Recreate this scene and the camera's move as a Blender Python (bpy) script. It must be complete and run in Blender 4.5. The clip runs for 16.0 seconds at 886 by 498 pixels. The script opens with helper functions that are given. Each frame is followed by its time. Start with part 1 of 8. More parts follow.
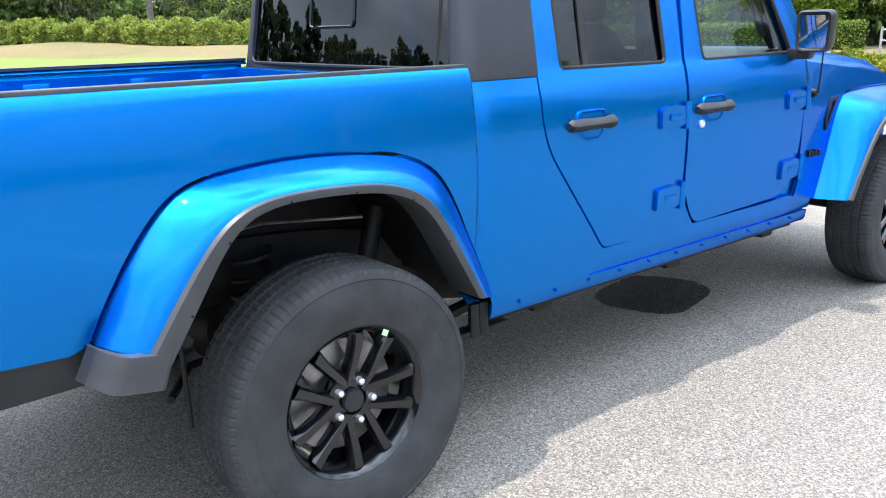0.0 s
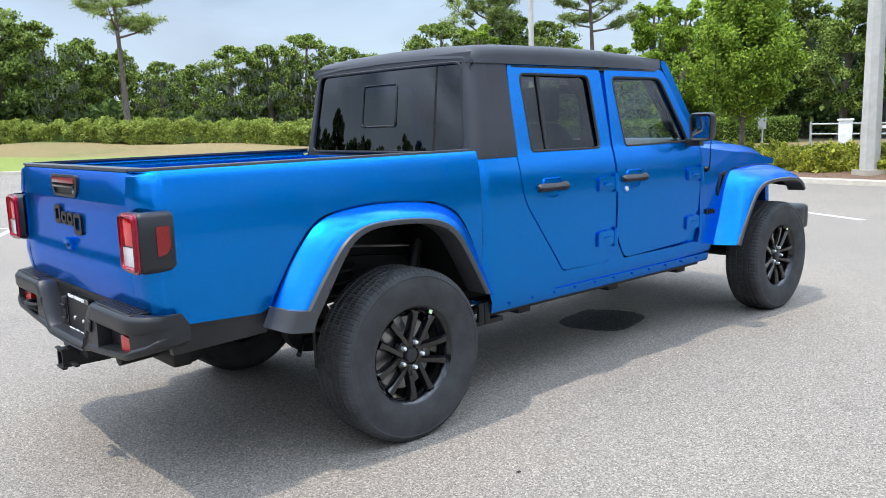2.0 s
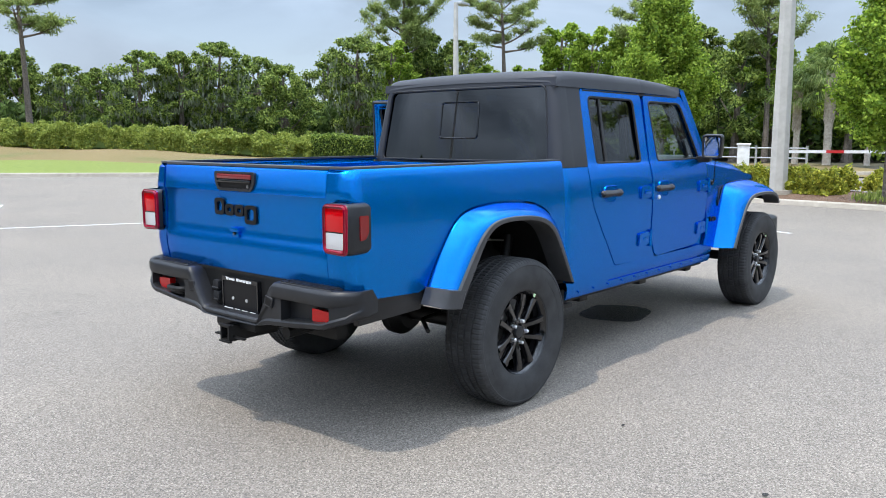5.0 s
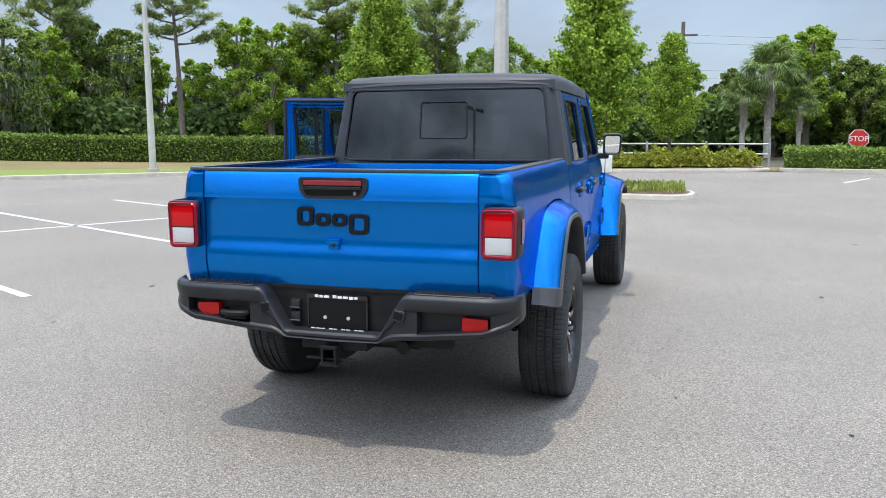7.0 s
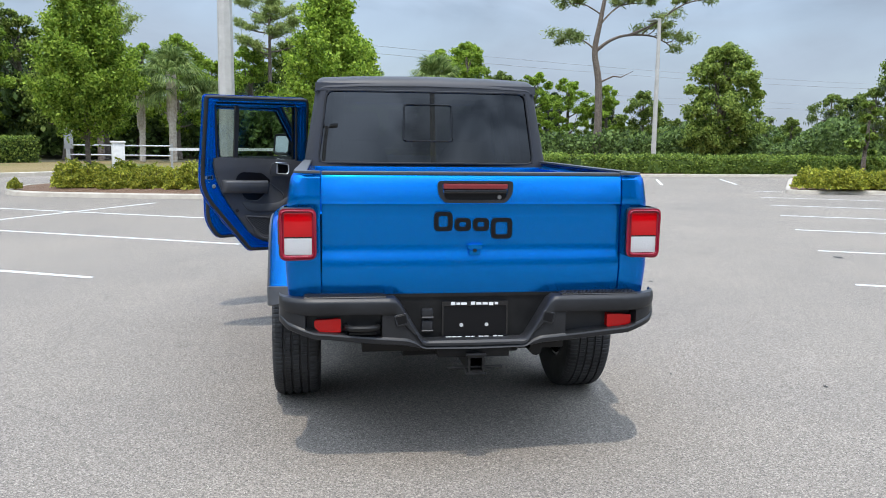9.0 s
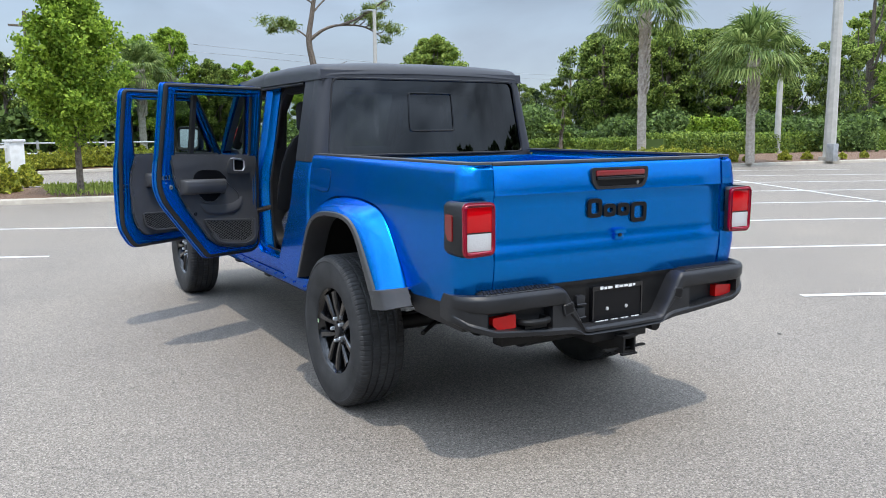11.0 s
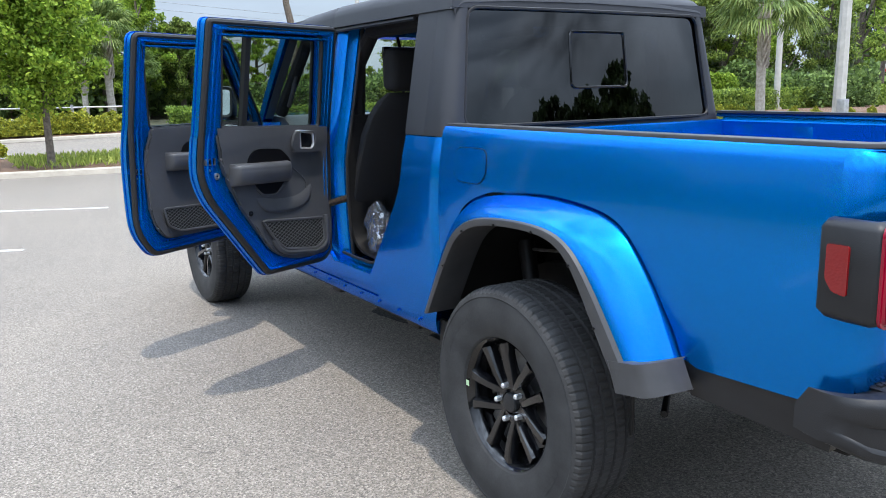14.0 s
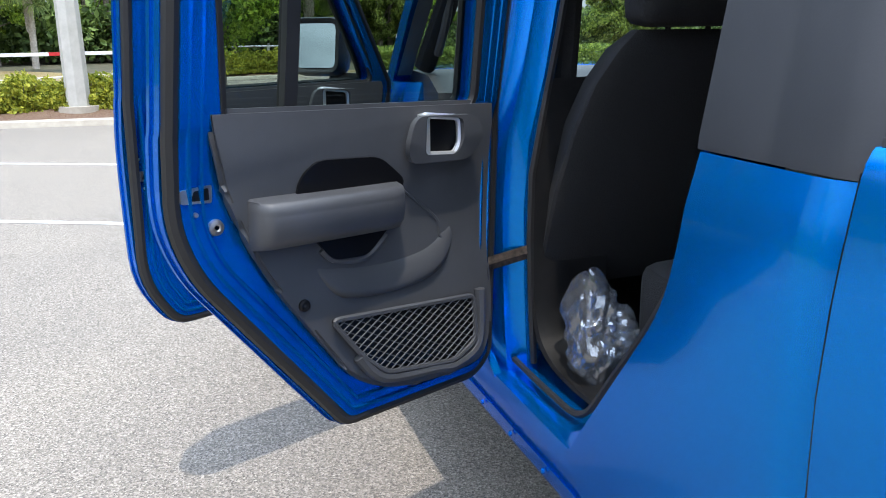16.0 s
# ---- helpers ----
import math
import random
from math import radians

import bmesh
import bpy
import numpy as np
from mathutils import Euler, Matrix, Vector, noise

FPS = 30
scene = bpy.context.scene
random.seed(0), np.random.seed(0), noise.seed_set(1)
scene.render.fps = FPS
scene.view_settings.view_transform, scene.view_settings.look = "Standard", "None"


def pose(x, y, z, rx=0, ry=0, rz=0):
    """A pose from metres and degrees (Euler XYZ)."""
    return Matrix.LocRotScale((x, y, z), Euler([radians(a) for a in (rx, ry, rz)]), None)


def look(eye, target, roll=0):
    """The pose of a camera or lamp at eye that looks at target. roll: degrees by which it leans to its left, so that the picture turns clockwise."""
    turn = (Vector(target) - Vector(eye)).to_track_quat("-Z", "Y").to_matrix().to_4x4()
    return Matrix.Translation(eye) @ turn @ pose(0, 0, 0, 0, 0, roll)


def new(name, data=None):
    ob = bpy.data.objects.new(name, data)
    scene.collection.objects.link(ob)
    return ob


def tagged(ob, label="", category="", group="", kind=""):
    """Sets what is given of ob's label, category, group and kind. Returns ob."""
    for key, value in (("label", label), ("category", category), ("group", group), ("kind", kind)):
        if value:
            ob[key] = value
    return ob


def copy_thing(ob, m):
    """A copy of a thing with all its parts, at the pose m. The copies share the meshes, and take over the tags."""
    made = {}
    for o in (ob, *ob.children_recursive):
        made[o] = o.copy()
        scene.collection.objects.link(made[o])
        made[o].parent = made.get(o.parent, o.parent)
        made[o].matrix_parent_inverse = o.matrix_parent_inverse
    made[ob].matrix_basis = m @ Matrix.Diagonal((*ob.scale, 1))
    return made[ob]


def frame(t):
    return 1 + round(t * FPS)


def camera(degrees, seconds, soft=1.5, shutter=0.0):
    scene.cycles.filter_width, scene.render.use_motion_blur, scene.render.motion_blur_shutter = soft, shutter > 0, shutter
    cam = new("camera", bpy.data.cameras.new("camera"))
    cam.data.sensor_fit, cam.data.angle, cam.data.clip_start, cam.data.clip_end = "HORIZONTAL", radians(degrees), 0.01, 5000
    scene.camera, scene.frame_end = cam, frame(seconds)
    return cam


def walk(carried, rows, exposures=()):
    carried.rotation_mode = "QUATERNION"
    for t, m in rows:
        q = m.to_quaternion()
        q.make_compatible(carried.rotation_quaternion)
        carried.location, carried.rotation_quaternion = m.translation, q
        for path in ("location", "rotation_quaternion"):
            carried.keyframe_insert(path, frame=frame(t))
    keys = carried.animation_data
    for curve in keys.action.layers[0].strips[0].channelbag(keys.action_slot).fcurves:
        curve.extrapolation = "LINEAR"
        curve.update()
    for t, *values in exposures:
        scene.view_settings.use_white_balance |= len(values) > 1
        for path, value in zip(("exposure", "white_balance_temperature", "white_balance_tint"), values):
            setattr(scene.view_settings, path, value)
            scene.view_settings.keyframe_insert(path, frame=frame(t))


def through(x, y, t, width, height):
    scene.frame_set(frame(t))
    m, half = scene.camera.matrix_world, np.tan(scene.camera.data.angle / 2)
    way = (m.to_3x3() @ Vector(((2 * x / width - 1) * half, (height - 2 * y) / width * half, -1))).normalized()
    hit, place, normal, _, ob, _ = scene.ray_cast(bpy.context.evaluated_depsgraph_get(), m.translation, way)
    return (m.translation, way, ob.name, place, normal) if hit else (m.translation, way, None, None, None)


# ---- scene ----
cam = camera(57.4, 16.0, soft=0.95)
PATH = [
    (0, (-1.108, -2.687, 1.409), (0.096, -1.18, 0.881), -1.4),
    (0.5, (-1.4, -2.939, 1.423), (-0.128, -1.463, 0.973), -1.2),
    (1, (-1.704, -3.156, 1.416), (-0.389, -1.704, 1.016), -1.1),
    (1.5, (-1.979, -3.408, 1.424), (-0.655, -1.947, 1.09), -1.3),
    (2, (-2.241, -3.649, 1.424), (-0.932, -2.169, 1.119), -1.8),
    (2.5, (-2.509, -3.858, 1.42), (-1.208, -2.368, 1.127), -2.1),
    (3, (-2.651, -4.03, 1.406), (-1.355, -2.534, 1.116), -2.0),
    (3.2, (-2.692, -4.077, 1.412), (-1.399, -2.579, 1.121), -1.9),
    (4.25, (-3.09, -3.87, 1.42), (-1.722, -2.439, 1.14), -0.9),
    (5.3, (-3.654, -3.091, 1.442), (-2.086, -1.881, 1.166), 0.2),
    (5.5, (-3.795, -2.92, 1.461), (-2.173, -1.783, 1.183), 0.3),
    (6, (-4.02, -2.47, 1.452), (-2.297, -1.494, 1.17), -0.2),
    (6.5, (-4.23, -1.992, 1.45), (-2.417, -1.197, 1.165), -0.3),
    (7, (-4.428, -1.493, 1.456), (-2.533, -0.922, 1.171), -0.2),
    (7.5, (-4.517, -0.982, 1.461), (-2.575, -0.597, 1.175), -0.1),
    (8, (-4.63, -0.438, 1.468), (-2.657, -0.267, 1.187), 0.0),
    (8.5, (-4.597, 0.084, 1.449), (-2.617, 0.039, 1.169), 0.4),
    (9, (-4.58, 0.633, 1.445), (-2.619, 0.35, 1.172), 0.7),
    (9.5, (-4.456, 1.125, 1.43), (-2.535, 0.64, 1.161), 0.6),
    (10, (-4.3, 1.625, 1.432), (-2.439, 0.945, 1.16), -0.0),
    (10.2, (-4.23, 1.827, 1.442), (-2.392, 1.086, 1.17), -0.2),
    (11.25, (-3.713, 2.62, 1.437), (-2.048, 1.56, 1.13), -0.4),
    (12.3, (-3.178, 2.955, 1.441), (-1.653, 1.702, 1.118), -0.3),
    (12.5, (-3.102, 2.979, 1.443), (-1.603, 1.695, 1.119), -0.1),
    (13, (-2.87, 2.939, 1.435), (-1.392, 1.637, 1.085), 0.0),
    (13.5, (-2.484, 2.655, 1.442), (-0.912, 1.474, 1.074), -0.5),
    (14, (-2.049, 2.413, 1.431), (-0.387, 1.372, 1.039), -1.1),
    (14.5, (-1.597, 2.146, 1.43), (0.12, 1.206, 1.019), -0.8),
    (15, (-1.107, 1.893, 1.437), (0.669, 1.085, 0.997), -0.4),
    (15.5, (-0.61, 1.69, 1.43), (1.197, 0.974, 0.961), -0.6),
    (16, (-0.133, 1.479, 1.412), (1.699, 0.87, 0.892), -0.7),
]
# the clip's camera opens up where the dark truck fills the picture
EXPOSURE = 0.54
STOPS = [(0, 0.80), (0.5, 0.72), (1, 0.57), (1.5, 0.42), (2, 0.28), (3, 0.18), (5.5, 0.10), (6.5, 0.04), (10, 0.0), (12.5, 0.10), (13.5, 0.22), (14.5, 0.36), (16, 0.52)]
walk(cam, [(t, look(eye, target, roll)) for t, eye, target, roll in PATH], [(t, EXPOSURE + e) for t, e in STOPS])

# ---- light: a high sun behind the truck, a hazy summer sky with thin cloud ----
SUN = Vector((-0.36, 0.08, 1.0)).normalized()
world = bpy.data.worlds.new("sky")
scene.world = world
world.use_nodes = True
wn, wl = world.node_tree.nodes, world.node_tree.links
wn.clear()
sky = wn.new("ShaderNodeTexSky")
sky.sky_type, sky.sun_disc = "NISHITA", False
sky.sun_elevation = math.asin(SUN.z)
sky.sun_rotation = math.atan2(SUN.x, SUN.y)
sky.air_density, sky.dust_density, sky.ozone_density = 1.0, 0.35, 2.2
geo = wn.new("ShaderNodeTexCoord")
cloud = wn.new("ShaderNodeTexNoise")
cloud.inputs["Scale"].default_value, cloud.inputs["Detail"].default_value = 2.6, 7.0
cloud.inputs["Distortion"].default_value = 0.4
stretch = wn.new("ShaderNodeMapping")
stretch.inputs["Scale"].default_value = (1.0, 1.0, 2.6)
wl.new(geo.outputs["Generated"], stretch.inputs["Vector"])
wl.new(stretch.outputs["Vector"], cloud.inputs["Vector"])
cover = wn.new("ShaderNodeValToRGB")
cover.color_ramp.elements[0].position, cover.color_ramp.elements[1].position = 0.42, 0.62
cover.color_ramp.elements[0].color, cover.color_ramp.elements[1].color = (0.78, 0.78, 0.78, 1), (0.96, 0.96, 0.96, 1)
wl.new(cloud.outputs["Fac"], cover.inputs["Fac"])
blend = wn.new("ShaderNodeMix")
blend.data_type = "RGBA"
wl.new(cover.outputs["Color"], blend.inputs[0])
wl.new(sky.outputs["Color"], blend.inputs[6])
# thin cloud is brighter overhead than in the haze at the horizon
split = wn.new("ShaderNodeSeparateXYZ")
wl.new(geo.outputs["Generated"], split.inputs[0])
rise = wn.new("ShaderNodeMapRange")
rise.inputs["From Min"].default_value, rise.inputs["From Max"].default_value = 0.15, 0.85
rise.inputs["To Min"].default_value, rise.inputs["To Max"].default_value = 0.80, 4.5
wl.new(split.outputs["Z"], rise.inputs["Value"])
thin = wn.new("ShaderNodeMix")
thin.data_type, thin.blend_type = "RGBA", "MULTIPLY"
thin.inputs[0].default_value = 1.0
thin.inputs[6].default_value = (2.46, 2.92, 3.62, 1)
# cloud of uneven thickness
heap = wn.new("ShaderNodeTexNoise")
heap.inputs["Scale"].default_value, heap.inputs["Detail"].default_value, heap.inputs["Distortion"].default_value = 4.2, 6.0, 0.6
wl.new(stretch.outputs["Vector"], heap.inputs["Vector"])
depth = wn.new("ShaderNodeMapRange")
depth.inputs["From Min"].default_value, depth.inputs["From Max"].default_value = 0.36, 0.64
depth.inputs["To Min"].default_value, depth.inputs["To Max"].default_value = 0.40, 1.60
wl.new(heap.outputs["Fac"], depth.inputs["Value"])
both = wn.new("ShaderNodeMath")
both.operation = "MULTIPLY"
wl.new(rise.outputs["Result"], both.inputs[0])
haze = wn.new("ShaderNodeMapRange")
haze.inputs["From Min"].default_value, haze.inputs["From Max"].default_value = 0.13, 0.21
haze.inputs["To Min"].default_value, haze.inputs["To Max"].default_value = 0.12, 1.0
wl.new(split.outputs["Z"], haze.inputs["Value"])
relief = wn.new("ShaderNodeMix")
relief.inputs[2].default_value = 1.0
wl.new(haze.outputs["Result"], relief.inputs[0])
wl.new(depth.outputs["Result"], relief.inputs[3])
wl.new(relief.outputs[0], both.inputs[1])
wl.new(both.outputs[0], thin.inputs[7])
wl.new(thin.outputs[2], blend.inputs[7])
bg = wn.new("ShaderNodeBackground")
bg.inputs["Strength"].default_value = 0.15
wl.new(blend.outputs[2], bg.inputs["Color"])
wo = wn.new("ShaderNodeOutputWorld")
wl.new(bg.outputs["Background"], wo.inputs["Surface"])

sun = new("sun", bpy.data.lights.new("sun", "SUN"))
sun.data.energy, sun.data.angle, sun.data.color = 1.98, radians(0.6), (1.0, 0.935, 0.845)
sun.matrix_world = look((0, 0, 30), Vector((0, 0, 30)) - SUN)

# ---- materials ----
def mat(name, color=(0.5, 0.5, 0.5), rough=0.5, metal=0.0, coat=0.0, spec=0.5):
    m = bpy.data.materials.new(name)
    m.use_nodes = True
    b = m.node_tree.nodes["Principled BSDF"]
    b.inputs["Base Color"].default_value = (*color, 1)
    b.inputs["Roughness"].default_value, b.inputs["Metallic"].default_value = rough, metal
    b.inputs["Coat Weight"].default_value, b.inputs["Coat Roughness"].default_value = coat, 0.03
    b.inputs["Specular IOR Level"].default_value = spec
    return m


def node(m, kind, **values):
    n = m.node_tree.nodes.new(kind)
    for key, value in values.items():
        n.inputs[key.replace("_", " ")].default_value = value
    return n


def join(m, a, out, b, into):
    m.node_tree.links.new(a.outputs[out], b.inputs[into])


def bsdf(m):
    return m.node_tree.nodes["Principled BSDF"]


def noise_of(m, scale, detail=4.0, rough=0.55, coords="Object", kind="ShaderNodeTexNoise"):
    tc = m.node_tree.nodes.new("ShaderNodeTexCoord")
    n = m.node_tree.nodes.new(kind)
    n.inputs["Scale"].default_value = scale
    if kind == "ShaderNodeTexNoise":
        n.inputs["Detail"].default_value, n.inputs["Roughness"].default_value = detail, rough
    join(m, tc, coords, n, "Vector")
    return n


def ramp(m, source, out, stops):
    r = m.node_tree.nodes.new("ShaderNodeValToRGB")
    e = r.color_ramp.elements
    while len(e) < len(stops):
        e.new(0.5)
    for el, (p, c) in zip(e, stops):
        el.position, el.color = p, (*c, 1) if len(c) == 3 else c
    join(m, source, out, r, "Fac")
    return r


def mixed(m, fac, a, b, mode="MIX"):
    """Colour mix; fac, a, b are sockets, numbers or colours."""
    n = m.node_tree.nodes.new("ShaderNodeMix")
    n.data_type, n.blend_type = "RGBA", mode
    for i, v in ((0, fac), (6, a), (7, b)):
        if isinstance(v, (int, float)):
            n.inputs[i].default_value = v
        elif isinstance(v, tuple):
            n.inputs[i].default_value = (*v, 1)
        else:
            m.node_tree.links.new(v, n.inputs[i])
    return n.outputs[2]


def bump(m, source, out, strength, distance=0.01, chain=None):
    b = m.node_tree.nodes.new("ShaderNodeBump")
    b.inputs["Strength"].default_value, b.inputs["Distance"].default_value = strength, distance
    join(m, source, out, b, "Height")
    if chain:
        join(m, chain, "Normal", b, "Normal")
    join(m, b, "Normal", bsdf(m), "Normal")
    return b


def put_color(m, socket):
    m.node_tree.links.new(socket, bsdf(m).inputs["Base Color"])


# blue metallic paint: fine flake under a clear coat with slight orange peel
M_BLUE = mat("blue_paint", (0.002, 0.17, 0.62), 0.2, 0.80, 0.32, 0.10)
n1 = noise_of(M_BLUE, 900, 2)
n2 = noise_of(M_BLUE, 3.0, 5)
put_color(M_BLUE, mixed(M_BLUE, ramp(M_BLUE, n1, "Fac", [(0.3, (0, 0, 0)), (0.7, (1, 1, 1))]).outputs["Color"], (0.0002, 0.137, 0.50), (0.0004, 0.212, 0.69)))
join(M_BLUE, ramp(M_BLUE, n2, "Fac", [(0.3, (0.23,) * 3), (0.75, (0.27,) * 3)]), "Color", bsdf(M_BLUE), "Roughness")
peel = node(M_BLUE, "ShaderNodeBump", Strength=0.02, Distance=0.002)
join(M_BLUE, noise_of(M_BLUE, 160, 1), "Fac", peel, "Height")
join(M_BLUE, peel, "Normal", bsdf(M_BLUE), "Coat Normal")
bsdf(M_BLUE).inputs["Coat IOR"].default_value = 1.45
bsdf(M_BLUE).inputs["Specular Tint"].default_value = (0.02, 0.34, 0.95, 1)

# grained black plastic of flares, bumper and trim
M_PLASTIC = mat("black_grained_plastic", (0.028, 0.029, 0.032), 0.5, spec=0.36)
g1 = noise_of(M_PLASTIC, 420, 3)
g2 = noise_of(M_PLASTIC, 6, 5)
put_color(M_PLASTIC, ramp(M_PLASTIC, g2, "Fac", [(0.3, (0.012, 0.0125, 0.014)), (0.75, (0.024, 0.0245, 0.027))]).outputs["Color"])
bump(M_PLASTIC, g1, "Fac", 0.35, 0.001)
join(M_PLASTIC, ramp(M_PLASTIC, g2, "Fac", [(0.3, (0.36,) * 3), (0.8, (0.48,) * 3)]), "Color", bsdf(M_PLASTIC), "Roughness")

# the black plastic again, lighter: the sky's sheen is put into its colour
M_CAP = mat("sky_lit_black_plastic", (0.060, 0.061, 0.066), 0.42)
put_color(M_CAP, ramp(M_CAP, noise_of(M_CAP, 8, 6), "Fac", [(0.3, (0.036, 0.037, 0.040)), (0.75, (0.058, 0.059, 0.063))]).outputs["Color"])

# black moulded hardtop
M_TOP = mat("black_hardtop", (0.035, 0.036, 0.040), 0.5)
g1 = noise_of(M_TOP, 300, 3)
g2 = noise_of(M_TOP, 4, 5)
put_color(M_TOP, ramp(M_TOP, g2, "Fac", [(0.3, (0.020, 0.0215, 0.027)), (0.75, (0.029, 0.031, 0.0375))]).outputs["Color"])
bump(M_TOP, g1, "Fac", 0.12, 0.001)

M_GLOSS = mat("gloss_black", (0.006, 0.006, 0.007), 0.14, 0.0, 0.55, 0.35)
rn = noise_of(M_GLOSS, 30, 3)
join(M_GLOSS, ramp(M_GLOSS, rn, "Fac", [(0.35, (0.10,) * 3), (0.8, (0.24,) * 3)]), "Color", bsdf(M_GLOSS), "Roughness")
M_DARK = mat("underbody_black", (0.008, 0.008, 0.009), 0.5, spec=0.3)
dn = noise_of(M_DARK, 14, 5)
put_color(M_DARK, ramp(M_DARK, dn, "Fac", [(0.3, (0.004, 0.004, 0.0045)), (0.8, (0.013, 0.0127, 0.0125))]).outputs["Color"])
M_SEAL = mat("black_rubber_seal", (0.012, 0.012, 0.013), 0.55)
bump(M_SEAL, noise_of(M_SEAL, 200, 2), "Fac", 0.2, 0.001)
M_CLOTH = mat("black_seat_cloth", (0.012, 0.012, 0.0132), 0.9)
wv = noise_of(M_CLOTH, 260, 2, coords="Object", kind="ShaderNodeTexVoronoi")
bump(M_CLOTH, wv, "Distance", 0.6, 0.002)
M_TRIM = mat("soft_black_trim", (0.020, 0.020, 0.022), 0.46, spec=0.5)
tn = noise_of(M_TRIM, 500, 2)
bump(M_TRIM, tn, "Fac", 0.3, 0.0006)
tn2 = noise_of(M_TRIM, 5, 5)
put_color(M_TRIM, ramp(M_TRIM, tn2, "Fac", [(0.3, (0.044, 0.0455, 0.050)), (0.8, (0.068, 0.070, 0.076))]).outputs["Color"])
M_CHROME = mat("satin_chrome", (0.82, 0.83, 0.85), 0.30, 0.75)
bump(M_CHROME, noise_of(M_CHROME, 60, 2), "Fac", 0.03, 0.001)
M_STEEL = mat("dull_steel", (0.32, 0.32, 0.33), 0.38, 0.9)
put_color(M_STEEL, ramp(M_STEEL, noise_of(M_STEEL, 25, 4), "Fac", [(0.3, (0.24, 0.23, 0.22)), (0.75, (0.42, 0.42, 0.43))]).outputs["Color"])
M_RED = mat("red_lens", (0.50, 0.0015, 0.005), 0.10, 0.0, 0.6, 0.2)
rb = noise_of(M_RED, 90, 1, kind="ShaderNodeTexVoronoi")
bump(M_RED, rb, "Distance", 0.1, 0.001)
M_REDRIM = mat("red_lens_rim", (0.30, 0.004, 0.012), 0.10, 0.0, 0.6, 0.2)
put_color(M_REDRIM, ramp(M_REDRIM, noise_of(M_REDRIM, 9, 3), "Fac", [(0.3, (0.19, 0.0012, 0.014)), (0.7, (0.28, 0.002, 0.022))]).outputs["Color"])
M_MARKER = mat("smoked_red_marker", (0.20, 0.004, 0.006), 0.12, 0.0, 0.6, 0.3)
bump(M_MARKER, noise_of(M_MARKER, 150, 1, kind="ShaderNodeTexVoronoi"), "Distance", 0.3, 0.002)
M_REFLECT = mat("red_reflector", (0.52, 0.004, 0.004), 0.18, 0.0, 0.4, 0.2)
bump(M_REFLECT, noise_of(M_REFLECT, 160, 1, kind="ShaderNodeTexVoronoi"), "Distance", 0.4, 0.002)
M_CLEAR = mat("clear_white_lens", (0.55, 0.55, 0.55), 0.12, 0.1, 0.6)
bump(M_CLEAR, noise_of(M_CLEAR, 120, 1, kind="ShaderNodeTexVoronoi"), "Distance", 0.3, 0.002)
M_BADGE = mat("matt_black_badge", (0.005, 0.005, 0.006), 0.38, spec=0.25)
M_WHITE = mat("white_print", (0.75, 0.75, 0.75), 0.5)
M_HANDLE_RED = mat("dull_red_insert", (0.20, 0.016, 0.018), 0.28, 0.0, 0.5)

# tyre rubber: grey bloom on black, moulded texture
M_TYRE = mat("tyre_rubber", (0.022, 0.022, 0.022), 0.7, spec=0.25)
t1 = noise_of(M_TYRE, 9, 6)
t2 = noise_of(M_TYRE, 180, 3)
put_color(M_TYRE, mixed(M_TYRE, 0.25, ramp(M_TYRE, t1, "Fac", [(0.3, (0.029, 0.0293, 0.030)), (0.75, (0.055, 0.0553, 0.056))]).outputs["Color"], t2.outputs["Fac"], "OVERLAY"))
bump(M_TYRE, t2, "Fac", 0.25, 0.001)


def glass_of(name, tint, gloss=0.02, base=0.04):
    """Thin tinted glass: dark see-through with a clear reflection that grows at a slant."""
    m = bpy.data.materials.new(name)
    m.use_nodes = True
    nt = m.node_tree
    nt.nodes.clear()
    out = nt.nodes.new("ShaderNodeOutputMaterial")
    mx = nt.nodes.new("ShaderNodeMixShader")
    tr = nt.nodes.new("ShaderNodeBsdfTransparent")
    tr.inputs["Color"].default_value = (*tint, 1)
    gl = nt.nodes.new("ShaderNodeBsdfGlossy")
    gl.inputs["Roughness"].default_value = gloss
    lw = nt.nodes.new("ShaderNodeLayerWeight")
    lw.inputs["Blend"].default_value = 0.5
    pw = nt.nodes.new("ShaderNodeMath")
    pw.operation = "POWER"
    pw.inputs[1].default_value = 4.0
    ma = nt.nodes.new("ShaderNodeMath")
    ma.operation = "MULTIPLY_ADD"
    ma.inputs[1].default_value, ma.inputs[2].default_value = 0.85, base
    nt.links.new(lw.outputs["Facing"], pw.inputs[0])
    nt.links.new(pw.outputs[0], ma.inputs[0])
    nt.links.new(ma.outputs[0], mx.inputs["Fac"])
    nt.links.new(tr.outputs["BSDF"], mx.inputs[1])
    nt.links.new(gl.outputs["BSDF"], mx.inputs[2])
    nt.links.new(mx.outputs["Shader"], out.inputs["Surface"])
    return m


# one privacy glass in three tints: the light seen through each is put in
M_TINT = glass_of("dark_privacy_glass", (0.030, 0.033, 0.036), 0.0, 0.088)
M_SIDE_LIT = glass_of("privacy_glass_lit_view", (0.50, 0.55, 0.51), 0.0, 0.07)
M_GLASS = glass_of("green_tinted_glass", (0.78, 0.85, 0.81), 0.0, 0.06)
M_SIDE_DIM = glass_of("privacy_glass_dim_view", (0.20, 0.215, 0.21), 0.0, 0.055)
M_NET = mat("grey_net_cord", (0.085, 0.087, 0.091), 0.6)
M_WEB = mat("brown_black_webbing", (0.055, 0.042, 0.034), 0.85)
wb = noise_of(M_WEB, 60, 4)
put_color(M_WEB, ramp(M_WEB, wb, "Fac", [(0.35, (0.035, 0.028, 0.024)), (0.7, (0.13, 0.098, 0.075))]).outputs["Color"])
